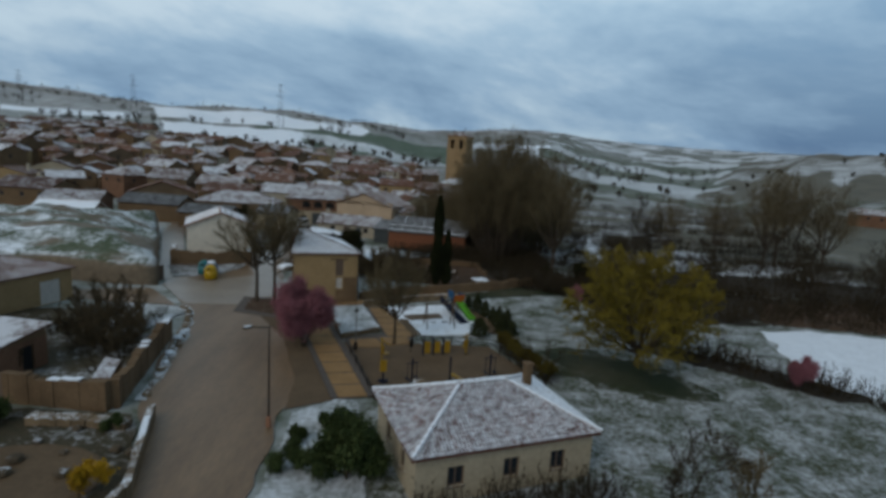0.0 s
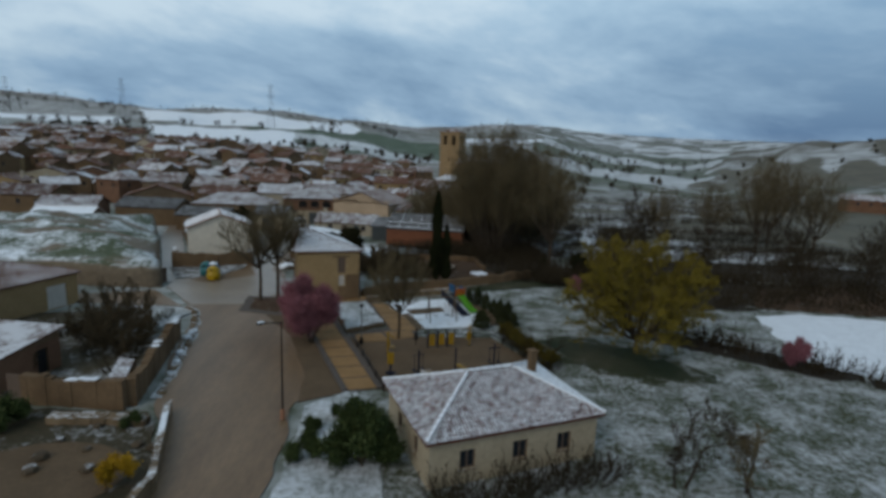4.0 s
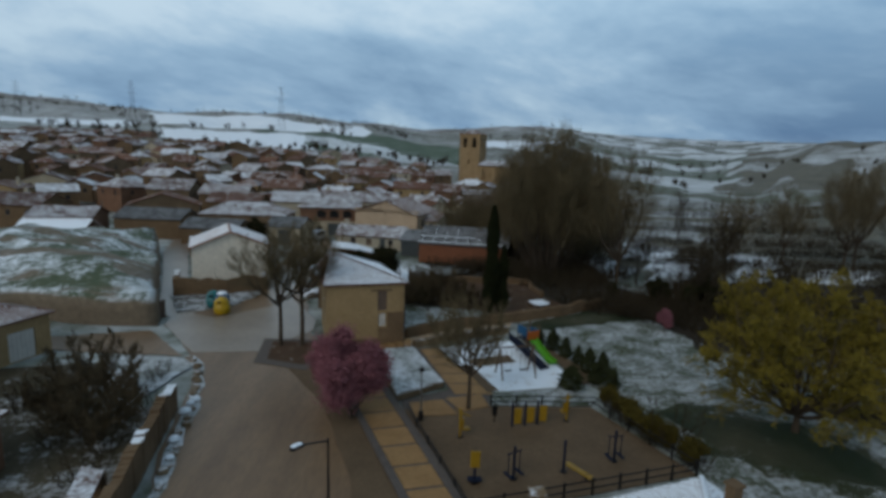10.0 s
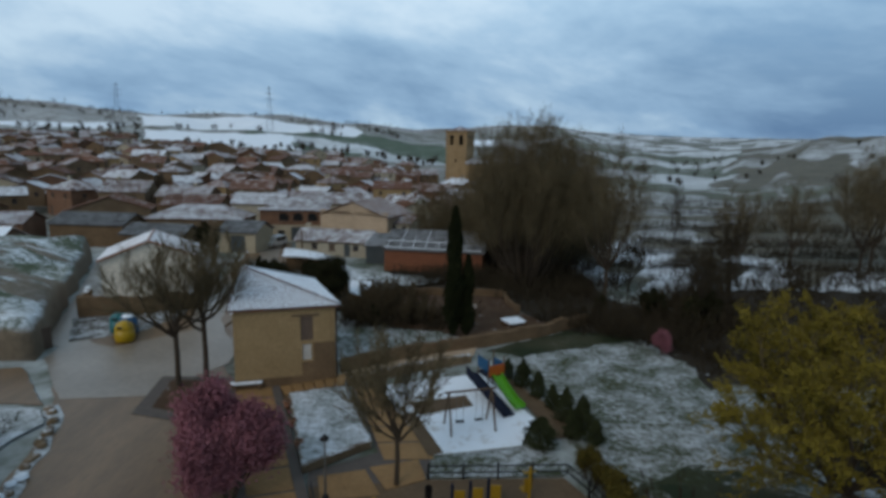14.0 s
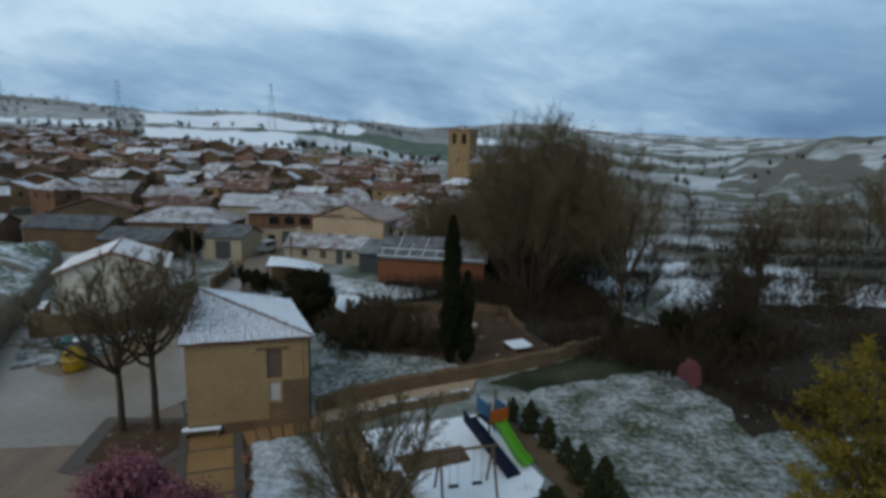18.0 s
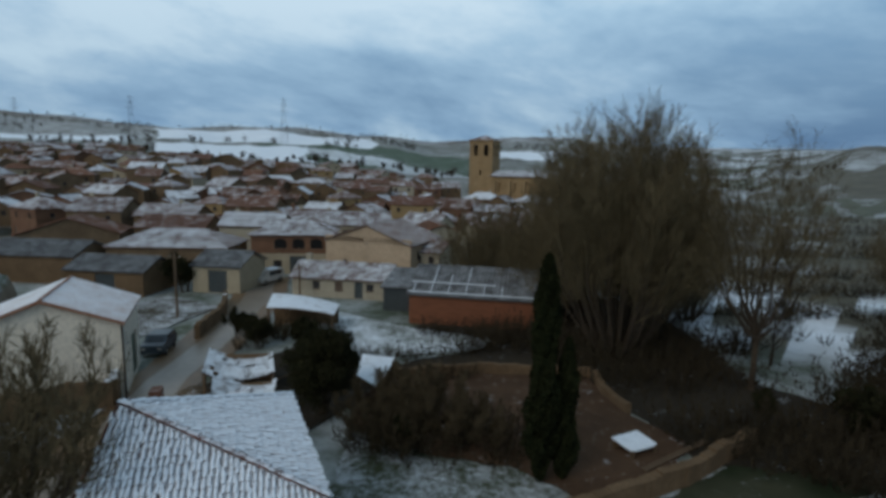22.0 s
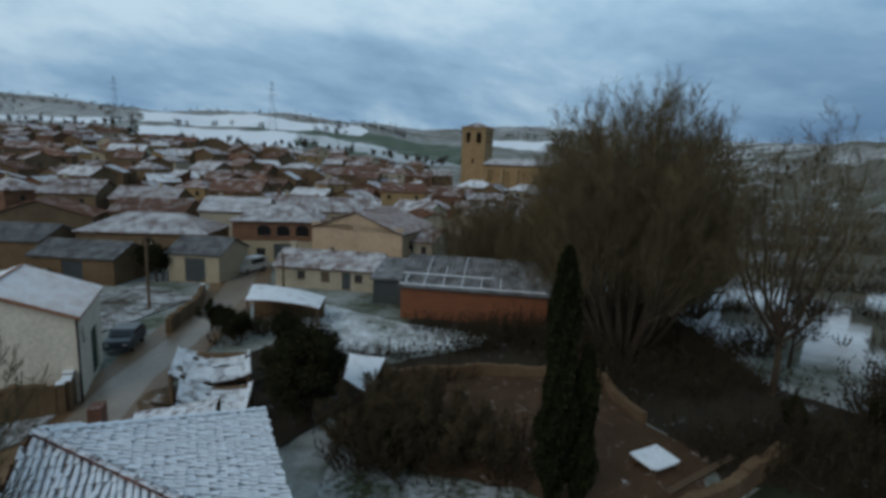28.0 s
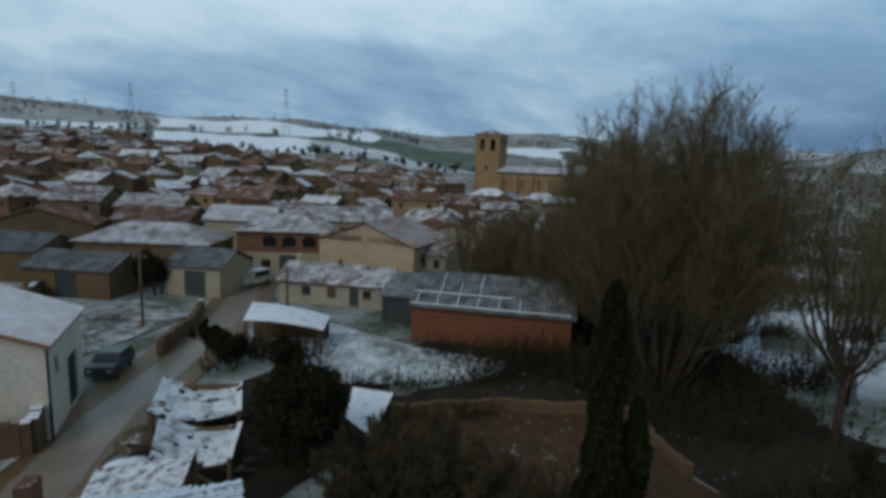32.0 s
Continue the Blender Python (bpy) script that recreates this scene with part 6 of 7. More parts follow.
def clone(ob, x, y, turn, size):
    c_ = copy_thing(ob, pose(x, y, land(x, y), 0, 0, turn))
    c_.scale = (size, size, size)
    return c_


for src, x, y, turn, size in ((P2, 11.4, 93.0, 70, 0.95), (P2, 20.6, 92.5, 10, 1.12), (P2, 23.6, 100.0, 130, 0.98), (P3, 8.4, 101.6, 20, 1.1), (P3, 4.8, 103.4, 220, 1.05), (P3, 9.6, 95.5, 100, 0.95), (P2, 15.5, 103.0, 300, 1.15), (P3, 6.6, 104.0, 40, 1.0), (P3, 3.0, 106.0, 150, 0.85), (P3, 14.6, 95.0, 250, 1.1), (P3, 20.5, 94.0, 250, 0.8), (P2, 25.0, 95.0, 200, 0.85), (P3, 24.5, 98.0, 120, 1.0)):
    clone(src, x, y, turn, size)
R1 = broom_tree("bare_tree", 31, 18.6, 4.6, 13, "slender bare tree with open grey-brown branches", at=(21.4, 77.0), fork=4.2, girth=0.15, sub=20, fine=11, belly=0.5, fan=1.2, thin=0.0085, tuft=0.1, low=0.25, cap=(0.8, 0.92))
R2 = bare_tree("bare_tree", 32, 13.0, 0.22, ROUND, "bare spreading tree with fine brown twigs", "tree", wood="bark_dark", twig="twig_dark", at=(75, 98), first=0.2)
R3 = bare_tree("bare_tree", 33, 10.0, 0.16, ROUND, "small bare tree with fine brown twigs", "tree", wood="bark_dark", twig="twig_dark", at=(36.5, 80), first=0.2, multi=2)
for src, x, y, turn, size in ((R1, 62, 92, 30, 0.95), (R1, 66, 95, 200, 1.05), (R1, 71, 90, 80, 0.9), (R1, 57, 99, 150, 0.75), (R1, 44.5, 92, 250, 0.72), (R2, 47, 117, 60, 0.62), (R3, 30, 70, 50, 0.75), (R3, 27, 67.5, 170, 0.8), (R3, 28.5, 73, 250, 0.7), (R2, 60, 146, 90, 0.8), (R2, 88, 122, 30, 1.0), (R2, 95, 136, 160, 1.1), (R2, 56, 76, 100, 0.7), (R2, 64, 70, 15, 0.8), (R3, 49, 62, 80, 0.75), (R3, 56, 60, 140, 0.85), (R3, 63, 58, 210, 0.8), (R3, 26, 82, 140, 0.65), (R2, 18, 120, 160, 0.7), (R2, 27, 122, 240, 0.75)):
    clone(src, x, y, turn, size)

S1 = broom_tree("street_tree", 41, 10.4, 3.7, 9, "bare street tree with a forked trunk", "street trees", at=(-14.2, 54.4), fork=4.2, girth=0.12, sub=17, fine=11, belly=0.5)
S2 = broom_tree("street_tree", 42, 10.7, 3.4, 8, "bare street tree with a straight trunk", "street trees", at=(-12.5, 54.7), fork=4.6, girth=0.12, sub=17, fine=11, belly=0.5)
broom_tree("park_tree", 43, 7.6, 2.5, 10, "bare young park tree beside the playground", at=(0.7, 43.8), fork=2.7, girth=0.09, sub=16, fine=10, belly=0.5, fan=1.05, tuft=0.11)
bare_tree("fruit_tree", 44, 4.2, 0.09, ROUND[:3], "small bare fruit tree on the snowy lawn", "tree", wood="bark_dark", twig="twig_dark", at=(15.6, 22.8), first=0.25, multi=2)
bare_tree("fruit_tree", 45, 3.8, 0.08, ROUND[:3], "small bare fruit tree on the snowy lawn", "tree", wood="bark_dark", twig="twig", at=(18.6, 22.6), first=0.2, multi=2)
D1 = broom_tree("elder_tree", 46, 4.7, 2.6, 14, "dense dark bare tree in a walled yard", "yard trees", at=(-22.6, 43.0), girth=0.06, sub=18, fine=11, thin=0.017, belly=0.35, fan=1.25, tuft=0.12, wood="bark_dark", twig="brush")
clone(D1, -20.4, 39.8, 80, 0.85)
clone(D1, -24.5, 34.5, 190, 0.55)
clone(D1, -31.0, 38.0, 100, 0.8)
for x, y, turn, size in ((-4.4, 69.8, 20, 0.75), (-0.8, 69.9, 70, 0.85), (1.4, 68.5, 150, 0.65), (-2.4, 71.6, 220, 0.8), (-2.9, 67.9, 300, 0.5)):
    clone(D1, x, y, turn, size)

broom_tree("willow", 51, 9.9, 5.6, 18, "spreading willow covered in yellow-green catkins", at=(20.6, 41.8), fork=1.3, girth=0.15, sub=17, fine=9, belly=0.40, droop=0.13, fan=1.15, tuft=0.11, leaf="willow", leaf_size=0.055, per=16, twig="twig", low=0.13)
PK = leafy_tree("plum_tree", 52, 6.2, 0.13, [(10, 46, 0.62), (7, 40, 0.55), (5, 40, 0.5)], "plum tree in full pink blossom", "tree", "pink", 0.075, 60, spread=0.42, at=(-6.55, 42.3), first=0.1, multi=3)
clone(PK, -7.6, 44.2, 120, 0.85)
clone(PK, 31.8, 38.6, 200, 0.48)
clone(PK, 20.9, 61.2, 50, 0.39)
leafy_tree("laurel_tree", 53, 3.7, 0.1, [(10, 48, 0.6), (8, 42, 0.55), (5, 42, 0.5)], "dense evergreen laurel with glossy leaves", "tree", "evergreen", 0.10, 44, spread=0.34, at=(-0.4, 24.8), first=0.06, multi=3)
L2 = leafy_tree("laurel_shrub", 54, 1.7, 0.05, BUSH[:2], "low evergreen shrub on a snowy verge", "shrub", "evergreen", 0.07, 60, spread=0.22, at=(-3.2, 25.2), first=0.05, multi=3)
for x, y, turn, size in ((-3.4, 27.6, 60, 0.7), (-2.2, 29.6, 120, 0.6), (-20.1, 27.9, 60, 1.15), (-13.5, 28.2, 10, 0.6)):
    clone(L2, x, y, turn, size)
HG = leafy_tree("hedge_shrub", 57, 1.5, 0.05, BUSH[:2], "clipped olive green hedge shrub by the playground", "shrub", "hedge", 0.08, 30, spread=0.16, group="hedge shrubs", at=(12.2, 37.6), first=0.05, multi=3)
for i in range(8):
    clone(HG, 12.3 - 0.36 * i, 38.4 + 0.92 * i, 47 * i, 0.8 + 0.13 * (i % 3))
OAK = [(10, 50, 0.62), (8, 44, 0.55), (5, 42, 0.5)]
leafy_tree("holm_oak", 55, 6.2, 0.16, OAK, "dense dark evergreen tree behind a house", "tree", "ivy", 0.085, 30, spread=0.28, at=(-7.6, 72.4), first=0.06, multi=3)
IV = leafy_tree("holm_oak", 58, 5.0, 0.14, OAK, "dark evergreen tree in a yard", "tree", "ivy", 0.15, 7, spread=0.28, group="evergreens", at=(-31.0, 103.5), first=0.06, multi=2)
for x, y, turn, size in ((-11.2, 82.6, 70, 0.72), (-15.5, 84.2, 20, 0.62), (-18.5, 86.5, 300, 0.55), (24.0, 70.0, 40, 0.75), (26.5, 67.5, 140, 0.85), (19.0, 72.0, 200, 0.45), (-2.6, 68.4, 60, 0.42), (-9.8, 75.6, 280, 0.7)):
    clone(IV, x, y, turn, size)
leafy_tree("forsythia", 56, 1.6, 0.04, BUSH[:2], "rounded shrub in yellow flower", "shrub", "yellow_leaf", 0.06, 40, spread=0.15, at=(-11.3, 22.6), first=0.05, multi=3)

spindle_tree("cypress", 61, 11.3, 0.74, "tall dark columnar cypress", "tree", "cypress", 24000, 0.10, (4.3, 65.2), group="cypresses", low=0.0, tip=0.75)
spindle_tree("cypress", 62, 7.2, 0.6, "shorter dark columnar cypress", "tree", "cypress", 13000, 0.10, (5.5, 65.5), group="cypresses", low=0.0, tip=0.75)
TH = spindle_tree("thuja", 63, 2.0, 0.75, "young dark conifer in a loose row", "shrub", "thuja", 2600, 0.075, (8.6, 55.0), group="young conifers", low=0.0, tip=1.7)
for i, (x, y, h) in enumerate(((7.8, 56.4, 0.75), (9.3, 53.4, 0.9), (9.9, 51.8, 0.8), (10.3, 50.2, 1.05), (10.9, 48.9, 1.1), (10.2, 48.2, 0.85), (11.3, 47.6, 0.75))):
    clone(TH, x, y, 67 * i, h)
spindle_tree("round_conifer", 64, 1.7, 1.0, "low round dark conifer beside the play surface", "shrub", "thuja", 3000, 0.08, (8.2, 47.3), low=0.0, tip=1.2)

B1 = broom_tree("hedge_bush", 81, 2.6, 1.5, 10, "tangled bare brown bush", "brown bushes", at=(12.4, 40.6), girth=0.03, sub=6, fine=4, ends=2, thin=0.018, wood="bark_dark", twig="twig_dark", category="shrub", low=0.08)
B2 = broom_tree("hedge_bush", 82, 3.2, 1.9, 11, "tangled bare reddish-brown bush", "brown bushes", at=(28, 44), girth=0.03, sub=6, fine=4, ends=2, thin=0.020, wood="bark_dark", twig="twig_dark", category="shrub", low=0.08)
rng = random.Random(5)
rows = []


def belt(a, b, n, spread, lo, hi):
    for i in range(n):
        f = (i + rng.uniform(0, 1)) / n
        rows.append((a[0] + (b[0] - a[0]) * f + rng.uniform(-spread, spread), a[1] + (b[1] - a[1]) * f + rng.uniform(-spread, spread), rng.uniform(lo, hi)))


belt((12.6, 36.8), (9.6, 45.0), 9, 0.4, 0.3, 0.5)
belt((3.4, 21.6), (12.8, 24.4), 26, 0.5, 0.4, 0.62)
belt((24, 46), (36, 37), 26, 1.0, 0.45, 0.8)
belt((36, 37.5), (52, 26), 14, 1.0, 0.35, 0.6)
belt((22, 59), (40, 57), 26, 1.6, 0.5, 0.9)
belt((40, 58), (78, 52), 40, 2.0, 0.5, 1.0)
belt((40, 63), (66, 58), 26, 2.2, 0.8, 1.3)
belt((17, 67.0), (25, 61), 22, 1.0, 0.6, 1.0)
belt((13, 69), (24, 70), 24, 1.5, 0.6, 1.0)
belt((24, 66), (33, 72), 36, 2.6, 0.8, 1.3)
belt((12, 77), (22, 79), 20, 1.8, 0.5, 0.9)
belt((25.5, 71), (34, 79), 34, 2.0, 0.8, 1.3)
belt((9, 81), (22, 81), 26, 1.4, 0.7, 1.15)
belt((8, 83), (20, 87), 34, 2.2, 0.7, 1.2)
belt((20, 85), (27, 86), 16, 1.8, 0.6, 1.1)
belt((-2, 88.6), (9.5, 87), 18, 0.9, 0.5, 0.85)
belt((-1, 83.0), (10, 86), 18, 1.4, 0.5, 0.95)
belt((3, 87.5), (11, 86), 14, 1.2, 0.6, 1.0)
belt((26, 97.5), (84, 95), 80, 1.2, 0.4, 0.8)
belt((22, 108.5), (84, 107), 80, 1.3, 0.5, 0.9)
belt((24, 120), (90, 118), 80, 1.6, 0.6, 1.1)
belt((24, 139), (100, 141), 70, 2.0, 0.7, 1.2)
belt((36, 82), (76, 78), 60, 4.0, 0.5, 1.1)
belt((34, 70), (74, 64), 70, 3.6, 0.6, 1.2)
belt((44, 92), (80, 88), 40, 2.4, 0.5, 1.0)
belt((30, 173), (130, 178), 50, 2.0, 0.8, 1.3)
belt((60, 206), (150, 210), 36, 2.5, 0.9, 1.5)
belt((10, 108), (24, 106), 10, 2.5, 0.8, 1.3)
belt((32, 88), (60, 86), 14, 0.8, 0.3, 0.55)
belt((86, 178), (92, 128), 22, 1.5, 0.8, 1.3)
belt((-5.5, 67.6), (4, 67.4), 14, 0.9, 0.4, 0.7)
belt((-4, 68.4), (6, 70), 16, 1.4, 0.5, 0.85)
belt((-2.5, 77), (2, 79), 6, 0.8, 0.4, 0.7)
belt((-17, 82), (-14, 96), 10, 0.8, 0.4, 0.7)
belt((-17, 87), (-10, 86.5), 14, 0.8, 0.4, 0.8)
belt((-9, 80.5), (-2, 82.0), 12, 0.5, 0.35, 0.6)
belt((-28, 45), (-19, 37), 22, 1.8, 0.35, 0.7)
belt((-21, 50), (-20, 43), 6, 0.5, 0.25, 0.4)
rows.sort(key=lambda r: math.hypot(r[0] - 4, r[1] - 46))
NEAR = 230
for i, (x, y, s) in enumerate(rows[:NEAR]):
    clone((B1, B2)[i % 2], x, y, rng.uniform(0, 360), s)
rest = []
for i, (x, y, s) in enumerate(rows[NEAR:]):
    a = np.array(RODS[(B1, B2)[i % 2].name])
    t = rng.uniform(0, 6.28)
    c_, d_ = math.cos(t) * s, math.sin(t) * s
    for k_ in (0, 3):
        px, py = a[:, k_].copy(), a[:, k_ + 1].copy()
        a[:, k_], a[:, k_ + 1], a[:, k_ + 2] = px * c_ - py * d_ + x, px * d_ + py * c_ + y, a[:, k_ + 2] * s + land(x, y)
    a = a[i % 3::3]
    a[:, 6:8] *= 1.8
    rest.append(a)
tagged(part("thicket", tubes(np.concatenate(rest), "thicket", "twig_dark", 2), "twig_dark"), "distant tangle of bare brown bushes", "thicket", kind="stuff")

# far trees on the hills, too many to count
far_rng = np.random.default_rng(9)
rods, pts = [], []


def far_tree(x, y, h):
    z = land(x, y)
    rods.append((x, y, z - 0.5, x, y, z + h * 0.6, h * 0.03, h * 0.015))
    n = 60
    c_ = far_rng.normal(size=(n, 3)) * (h * 0.16, h * 0.16, h * 0.2) + (x, y, z + h * 0.62)
    pts.extend(c_.tolist())


for az0, az1, r0, r1, n, h in ((-26, -8, 600, 650, 18, 7), (-13, -3, 780, 900, 40, 9), (3, 11, 980, 1080, 14, 11), (-38, -28, 400, 620, 50, 6), (-42, -28, 900, 1500, 70, 9), (14, 30, 300, 420, 12, 4), (30, 46, 420, 620, 14, 4), (-14, 6, 380, 420, 40, 6), (12, 30, 500, 900, 60, 8), (-26, 10, 1250, 1600, 60, 8), (-40, -14, 330, 400, 24, 5), (10, 24, 190, 300, 14, 5)):
    for i in range(n):
        az, r = far_rng.uniform(az0, az1), far_rng.uniform(r0, r1)
        far_tree(CX + r * math.sin(radians(az)), CY + r * math.cos(radians(az)), h * far_rng.uniform(0.6, 1.3))
woods = tagged(new("far_trees"), "scattered dark bare trees on the hills", "trees", kind="stuff")
part("trunks", tubes(rods, "trunks", "bark_dark", 4), "bark_dark", woods)
part("crowns", leaf_mesh(pts, 0.7, far_rng, "crowns", "twig_dark"), "twig_dark", woods)

# ---- park and street details ----
def along(a, b, f):
    return (a[0] + (b[0] - a[0]) * f, a[1] + (b[1] - a[1]) * f)


def strip(name, a, b, width, z0, z1, material, parent=None, label=""):
    d = Vector((b[0] - a[0], b[1] - a[1])).normalized()
    n = Vector((-d.y, d.x)) * width / 2
    g = Geo().prism([(a[0] - n.x, a[1] - n.y), (b[0] - n.x, b[1] - n.y), (b[0] + n.x, b[1] + n.y), (a[0] + n.x, a[1] + n.y)], z0, z1)
    return part(name, g, material, parent, label)


# ochre slabs of the park path, each its own piece, between dark edging bands
path = tagged(new("park_path"), "ochre paved path with dark cross joints", "path", kind="structure")
PL, PR = ((-10.7, 54.2), (-2.35, 33.2)), ((-8.1, 55.0), (0.0, 33.7))
strip("bedding", along(PL[0], PR[0], 0.5), along(PL[1], PR[1], 0.5), 2.4, 0.0, 0.05, "joint", path)
n = 11
for i in range(n):
    f0, f1 = (i + 0.05) / n, (i + 0.95) / n
    g = Geo().prism([along(*PL, f0), along(*PL, f1), along(*PR, f1), along(*PR, f0)], 0.052, 0.085)
    part("slab", g, "path", path)
strip("edging", *PL, 0.4, 0.0, 0.14, "joint", path, "dark brick edging")
strip("edging", *PR, 0.5, 0.0, 0.14, "joint", path, "dark brick edging")
walk2 = tagged(new("side_walk"), "ochre paving between bed and play area", "path", kind="structure")
for i in range(5):
    a, b = along((-2.6, 54.2), (-0.2, 46.4), i / 4.6), along((-0.9, 54.6), (2.3, 46.5), i / 4.6)
    a2, b2 = along((-2.6, 54.2), (-0.2, 46.4), (i + 0.9) / 4.6), along((-0.9, 54.6), (2.3, 46.5), (i + 0.9) / 4.6)
    part("slab", Geo().prism([a, a2, b2, b], 0.062, 0.09), "path", walk2)
for i, (a, b, c_, d) in enumerate((((-3.1, 44.4), (-0.9, 45.0), (0.0, 43.0), (-2.6, 42.6)), ((-0.7, 45.2), (1.7, 45.9), (2.1, 44.2), (0.25, 43.4)))):
    part("slab", Geo().prism([d, c_, b, a], 0.062, 0.09), "path", walk2)

# raised bed and the steps behind it
bed = thing("raised_bed", pose(-3.7, 49.6, 0), "raised garden bed full of snowy plants", "garden bed")
q = [(-6.6 + 3.7, 52.8 - 49.6), (-3.2 + 3.7, 54.1 - 49.6), (-0.8 + 3.7, 47.1 - 49.6), (-3.9 + 3.7, 44.7 - 49.6)]
part("rim", Geo().prism(q[::-1], 0.0, 0.42), "stone", bed)
inner = [(x * 0.94, y * 0.94) for x, y in q]
part("planting", Geo().prism(inner[::-1], 0.42, 0.47), "bed", bed, "snow dusted low plants")
for i in range(6):
    a, b = along((-8.0, 55.1), (-3.4, 56.1), i / 6), along((-6.9, 53.2), (-3.3, 54.4), i / 6)
    c_, d = along((-6.9, 53.2), (-3.3, 54.4), (i + 0.88) / 6), along((-8.0, 55.1), (-3.4, 56.1), (i + 0.88) / 6)
    st = tagged(part("step_slab", Geo().prism([a, b, c_, d], 0.0, 0.12 + 0.05 * i), "path"), "ochre stepping slab at the foot of a house", "step", "stepping slabs")
bench = thing("bench", pose(-9.6, 53.9, 0.06, 0, 0, 12), "snow covered bench against an ochre house", "bench")
part("seat", Geo().box(-1.0, 1.0, -0.2, 0.2, 0.4, 0.47, bevel=0.04), "wood", bench)
for x in (-0.8, 0.8):
    part("leg", Geo().box(x - 0.06, x + 0.06, -0.17, 0.17, 0, 0.4), "stone", bench)
part("snow_layer", Geo().box(-0.98, 0.98, -0.19, 0.19, 0.472, 0.55, bevel=0.06), "snow", bench, "layer of snow")
for x, y in ((-4.1, 47.0), (-5.0, 49.3), (-5.9, 51.6)):
    pot = thing("flower_pot", pose(x - 0.45, y - 0.15, 0.14), "dark red flower pot by the bed", "pot", "flower pots")
    part("body", Geo().lathe([(0.16, 0), (0.22, 0.35), (0.24, 0.36), (0.24, 0.42), (0.2, 0.42)], 10), "terracotta", pot)
    part("soil", Geo().lathe([(0.19, 0.40), (0.19, 0.425)], 10), "dirt", pot)


def lantern(x, y, h, arm, name, label):
    ob = thing(name, pose(x, y, 0.05), label, "lamp")
    part("base", Geo().lathe([(0.16, 0), (0.16, 0.5), (0.09, 0.62)], 10), "terracotta" if arm else "iron", ob)
    part("pole", Geo().lathe([(0.065, 0.6), (0.05, h * 0.6), (0.035, h)], 10), "iron" if arm else "steel", ob)
    if arm:
        part("arm", Geo().tube((0, 0, h - 0.1), (arm[0], arm[1], h + 0.15), 0.04, 0.03), "iron", ob)
        d = Vector((arm[0], arm[1], 0)).normalized()
        m = Matrix.Translation((arm[0], arm[1], h + 0.1)) @ Matrix.Rotation(math.atan2(d.y, d.x), 4, "Z")
        part("head", Geo().prism([(-0.08, -0.09), (0.36, -0.12), (0.45, 0), (0.36, 0.12), (-0.08, 0.09)], 0, 0.1, m), "iron", ob)
        part("snow_layer", Geo().prism([(0.0, -0.07), (0.34, -0.1), (0.4, 0), (0.34, 0.1), (0.0, 0.07)], 0.102, 0.14, m), "snow", ob)
    else:
        part("head", Geo().lathe([(0.07, h), (0.2, h + 0.08), (0.2, h + 0.12), (0.05, h + 0.3)], 10), "iron", ob)
    return ob


lantern(-5.4, 29.3, 5.95, (-0.75, -0.75), "street_lamp", "tall dark street lamp with a snowy flat head")
lantern(-2.3, 42.2, 3.1, None, "park_lamp", "slim grey park lamp with a dark cap")

# playground
def playset(x, y, rot):
    ob = thing("climbing_frame", pose(x, y, 0.09, 0, 0, rot), "blue and orange climbing frame with a green slide", "play frame")
    for sx in (-0.6, 0.6):
        for sy in (-0.6, 0.6):
            part("post", Geo().tube((sx, sy, 0), (sx, sy, 2.5), 0.055, n=8), "wood", ob)
    part("deck", Geo().box(-0.62, 0.62, -0.62, 0.62, 1.2, 1.28), "navy", ob)
    part("top_panel", Geo().box(-0.62, 0.62, -0.66, -0.6, 1.6, 2.35), "blue", ob)
    part("side_panel", Geo().box(0.6, 0.66, -0.6, 0.6, 1.3, 2.0), "orange", ob)
    part("side_panel", Geo().box(-0.6, 0.6, 0.6, 0.66, 1.3, 2.0), "blue", ob)
    pr = [(0.75, 1.28), (1.5, 0.85), (2.6, 0.32), (3.3, 0.22)]
    cross = [(-0.34, 0.2), (-0.34, -0.05), (0.34, -0.05), (0.34, 0.2), (0.28, 0.2), (0.28, 0.0), (-0.28, 0.0), (-0.28, 0.2)]
    v = [(x_, cy_, z_ + cz_) for x_, z_ in pr for cy_, cz_ in cross]
    g = Geo().add(v, [(k_ * 8 + i, k_ * 8 + (i + 1) % 8, k_ * 8 + 8 + (i + 1) % 8, k_ * 8 + 8 + i) for k_ in range(3) for i in range(8)] + [tuple(range(8))[::-1], tuple(range(24, 32))])
    part("slide", g, "lime", ob, "lime green slide", at=pose(0, 0, 0, 0, 0, 0))
    g = Geo()
    g.slab([(-0.6, -0.7, 1.2), (-0.6, -1.5, 1.2), (3.6, -1.5, 0.15), (3.6, -0.7, 0.15)], 0.12)
    g.slab([(-0.6, -1.46, 1.75), (-0.6, -1.54, 1.75), (3.6, -1.54, 0.6), (3.6, -1.46, 0.6)], 0.5)
    part("ramp", g, "navy", ob, "dark navy climbing ramp")
    return ob


playset(6.3, 54.2, -62)
swing = thing("swing", pose(4.55, 49.2, 0.09, 0, 0, 14), "wooden swing frame with two seats", "swing")
for x in (-1.3, 1.3):
    for y in (-0.75, 0.75):
        part("leg", Geo().tube((x, y, 0), (x * 0.98, 0, 2.25), 0.06, n=7), "wood", swing)
part("beam", Geo().tube((-1.5, 0, 2.25), (1.5, 0, 2.25), 0.065, n=8), "wood", swing)
for x in (-0.6, 0.55):
    part("seat", Geo().box(x - 0.24, x + 0.24, -0.11, 0.11, 0.42, 0.46), "rubber", swing)
    for s in (-0.2, 0.2):
        part("chain", Geo().tube((x + s, 0, 0.45), (x + s, 0, 2.22), 0.012, n=5), "steel", swing)


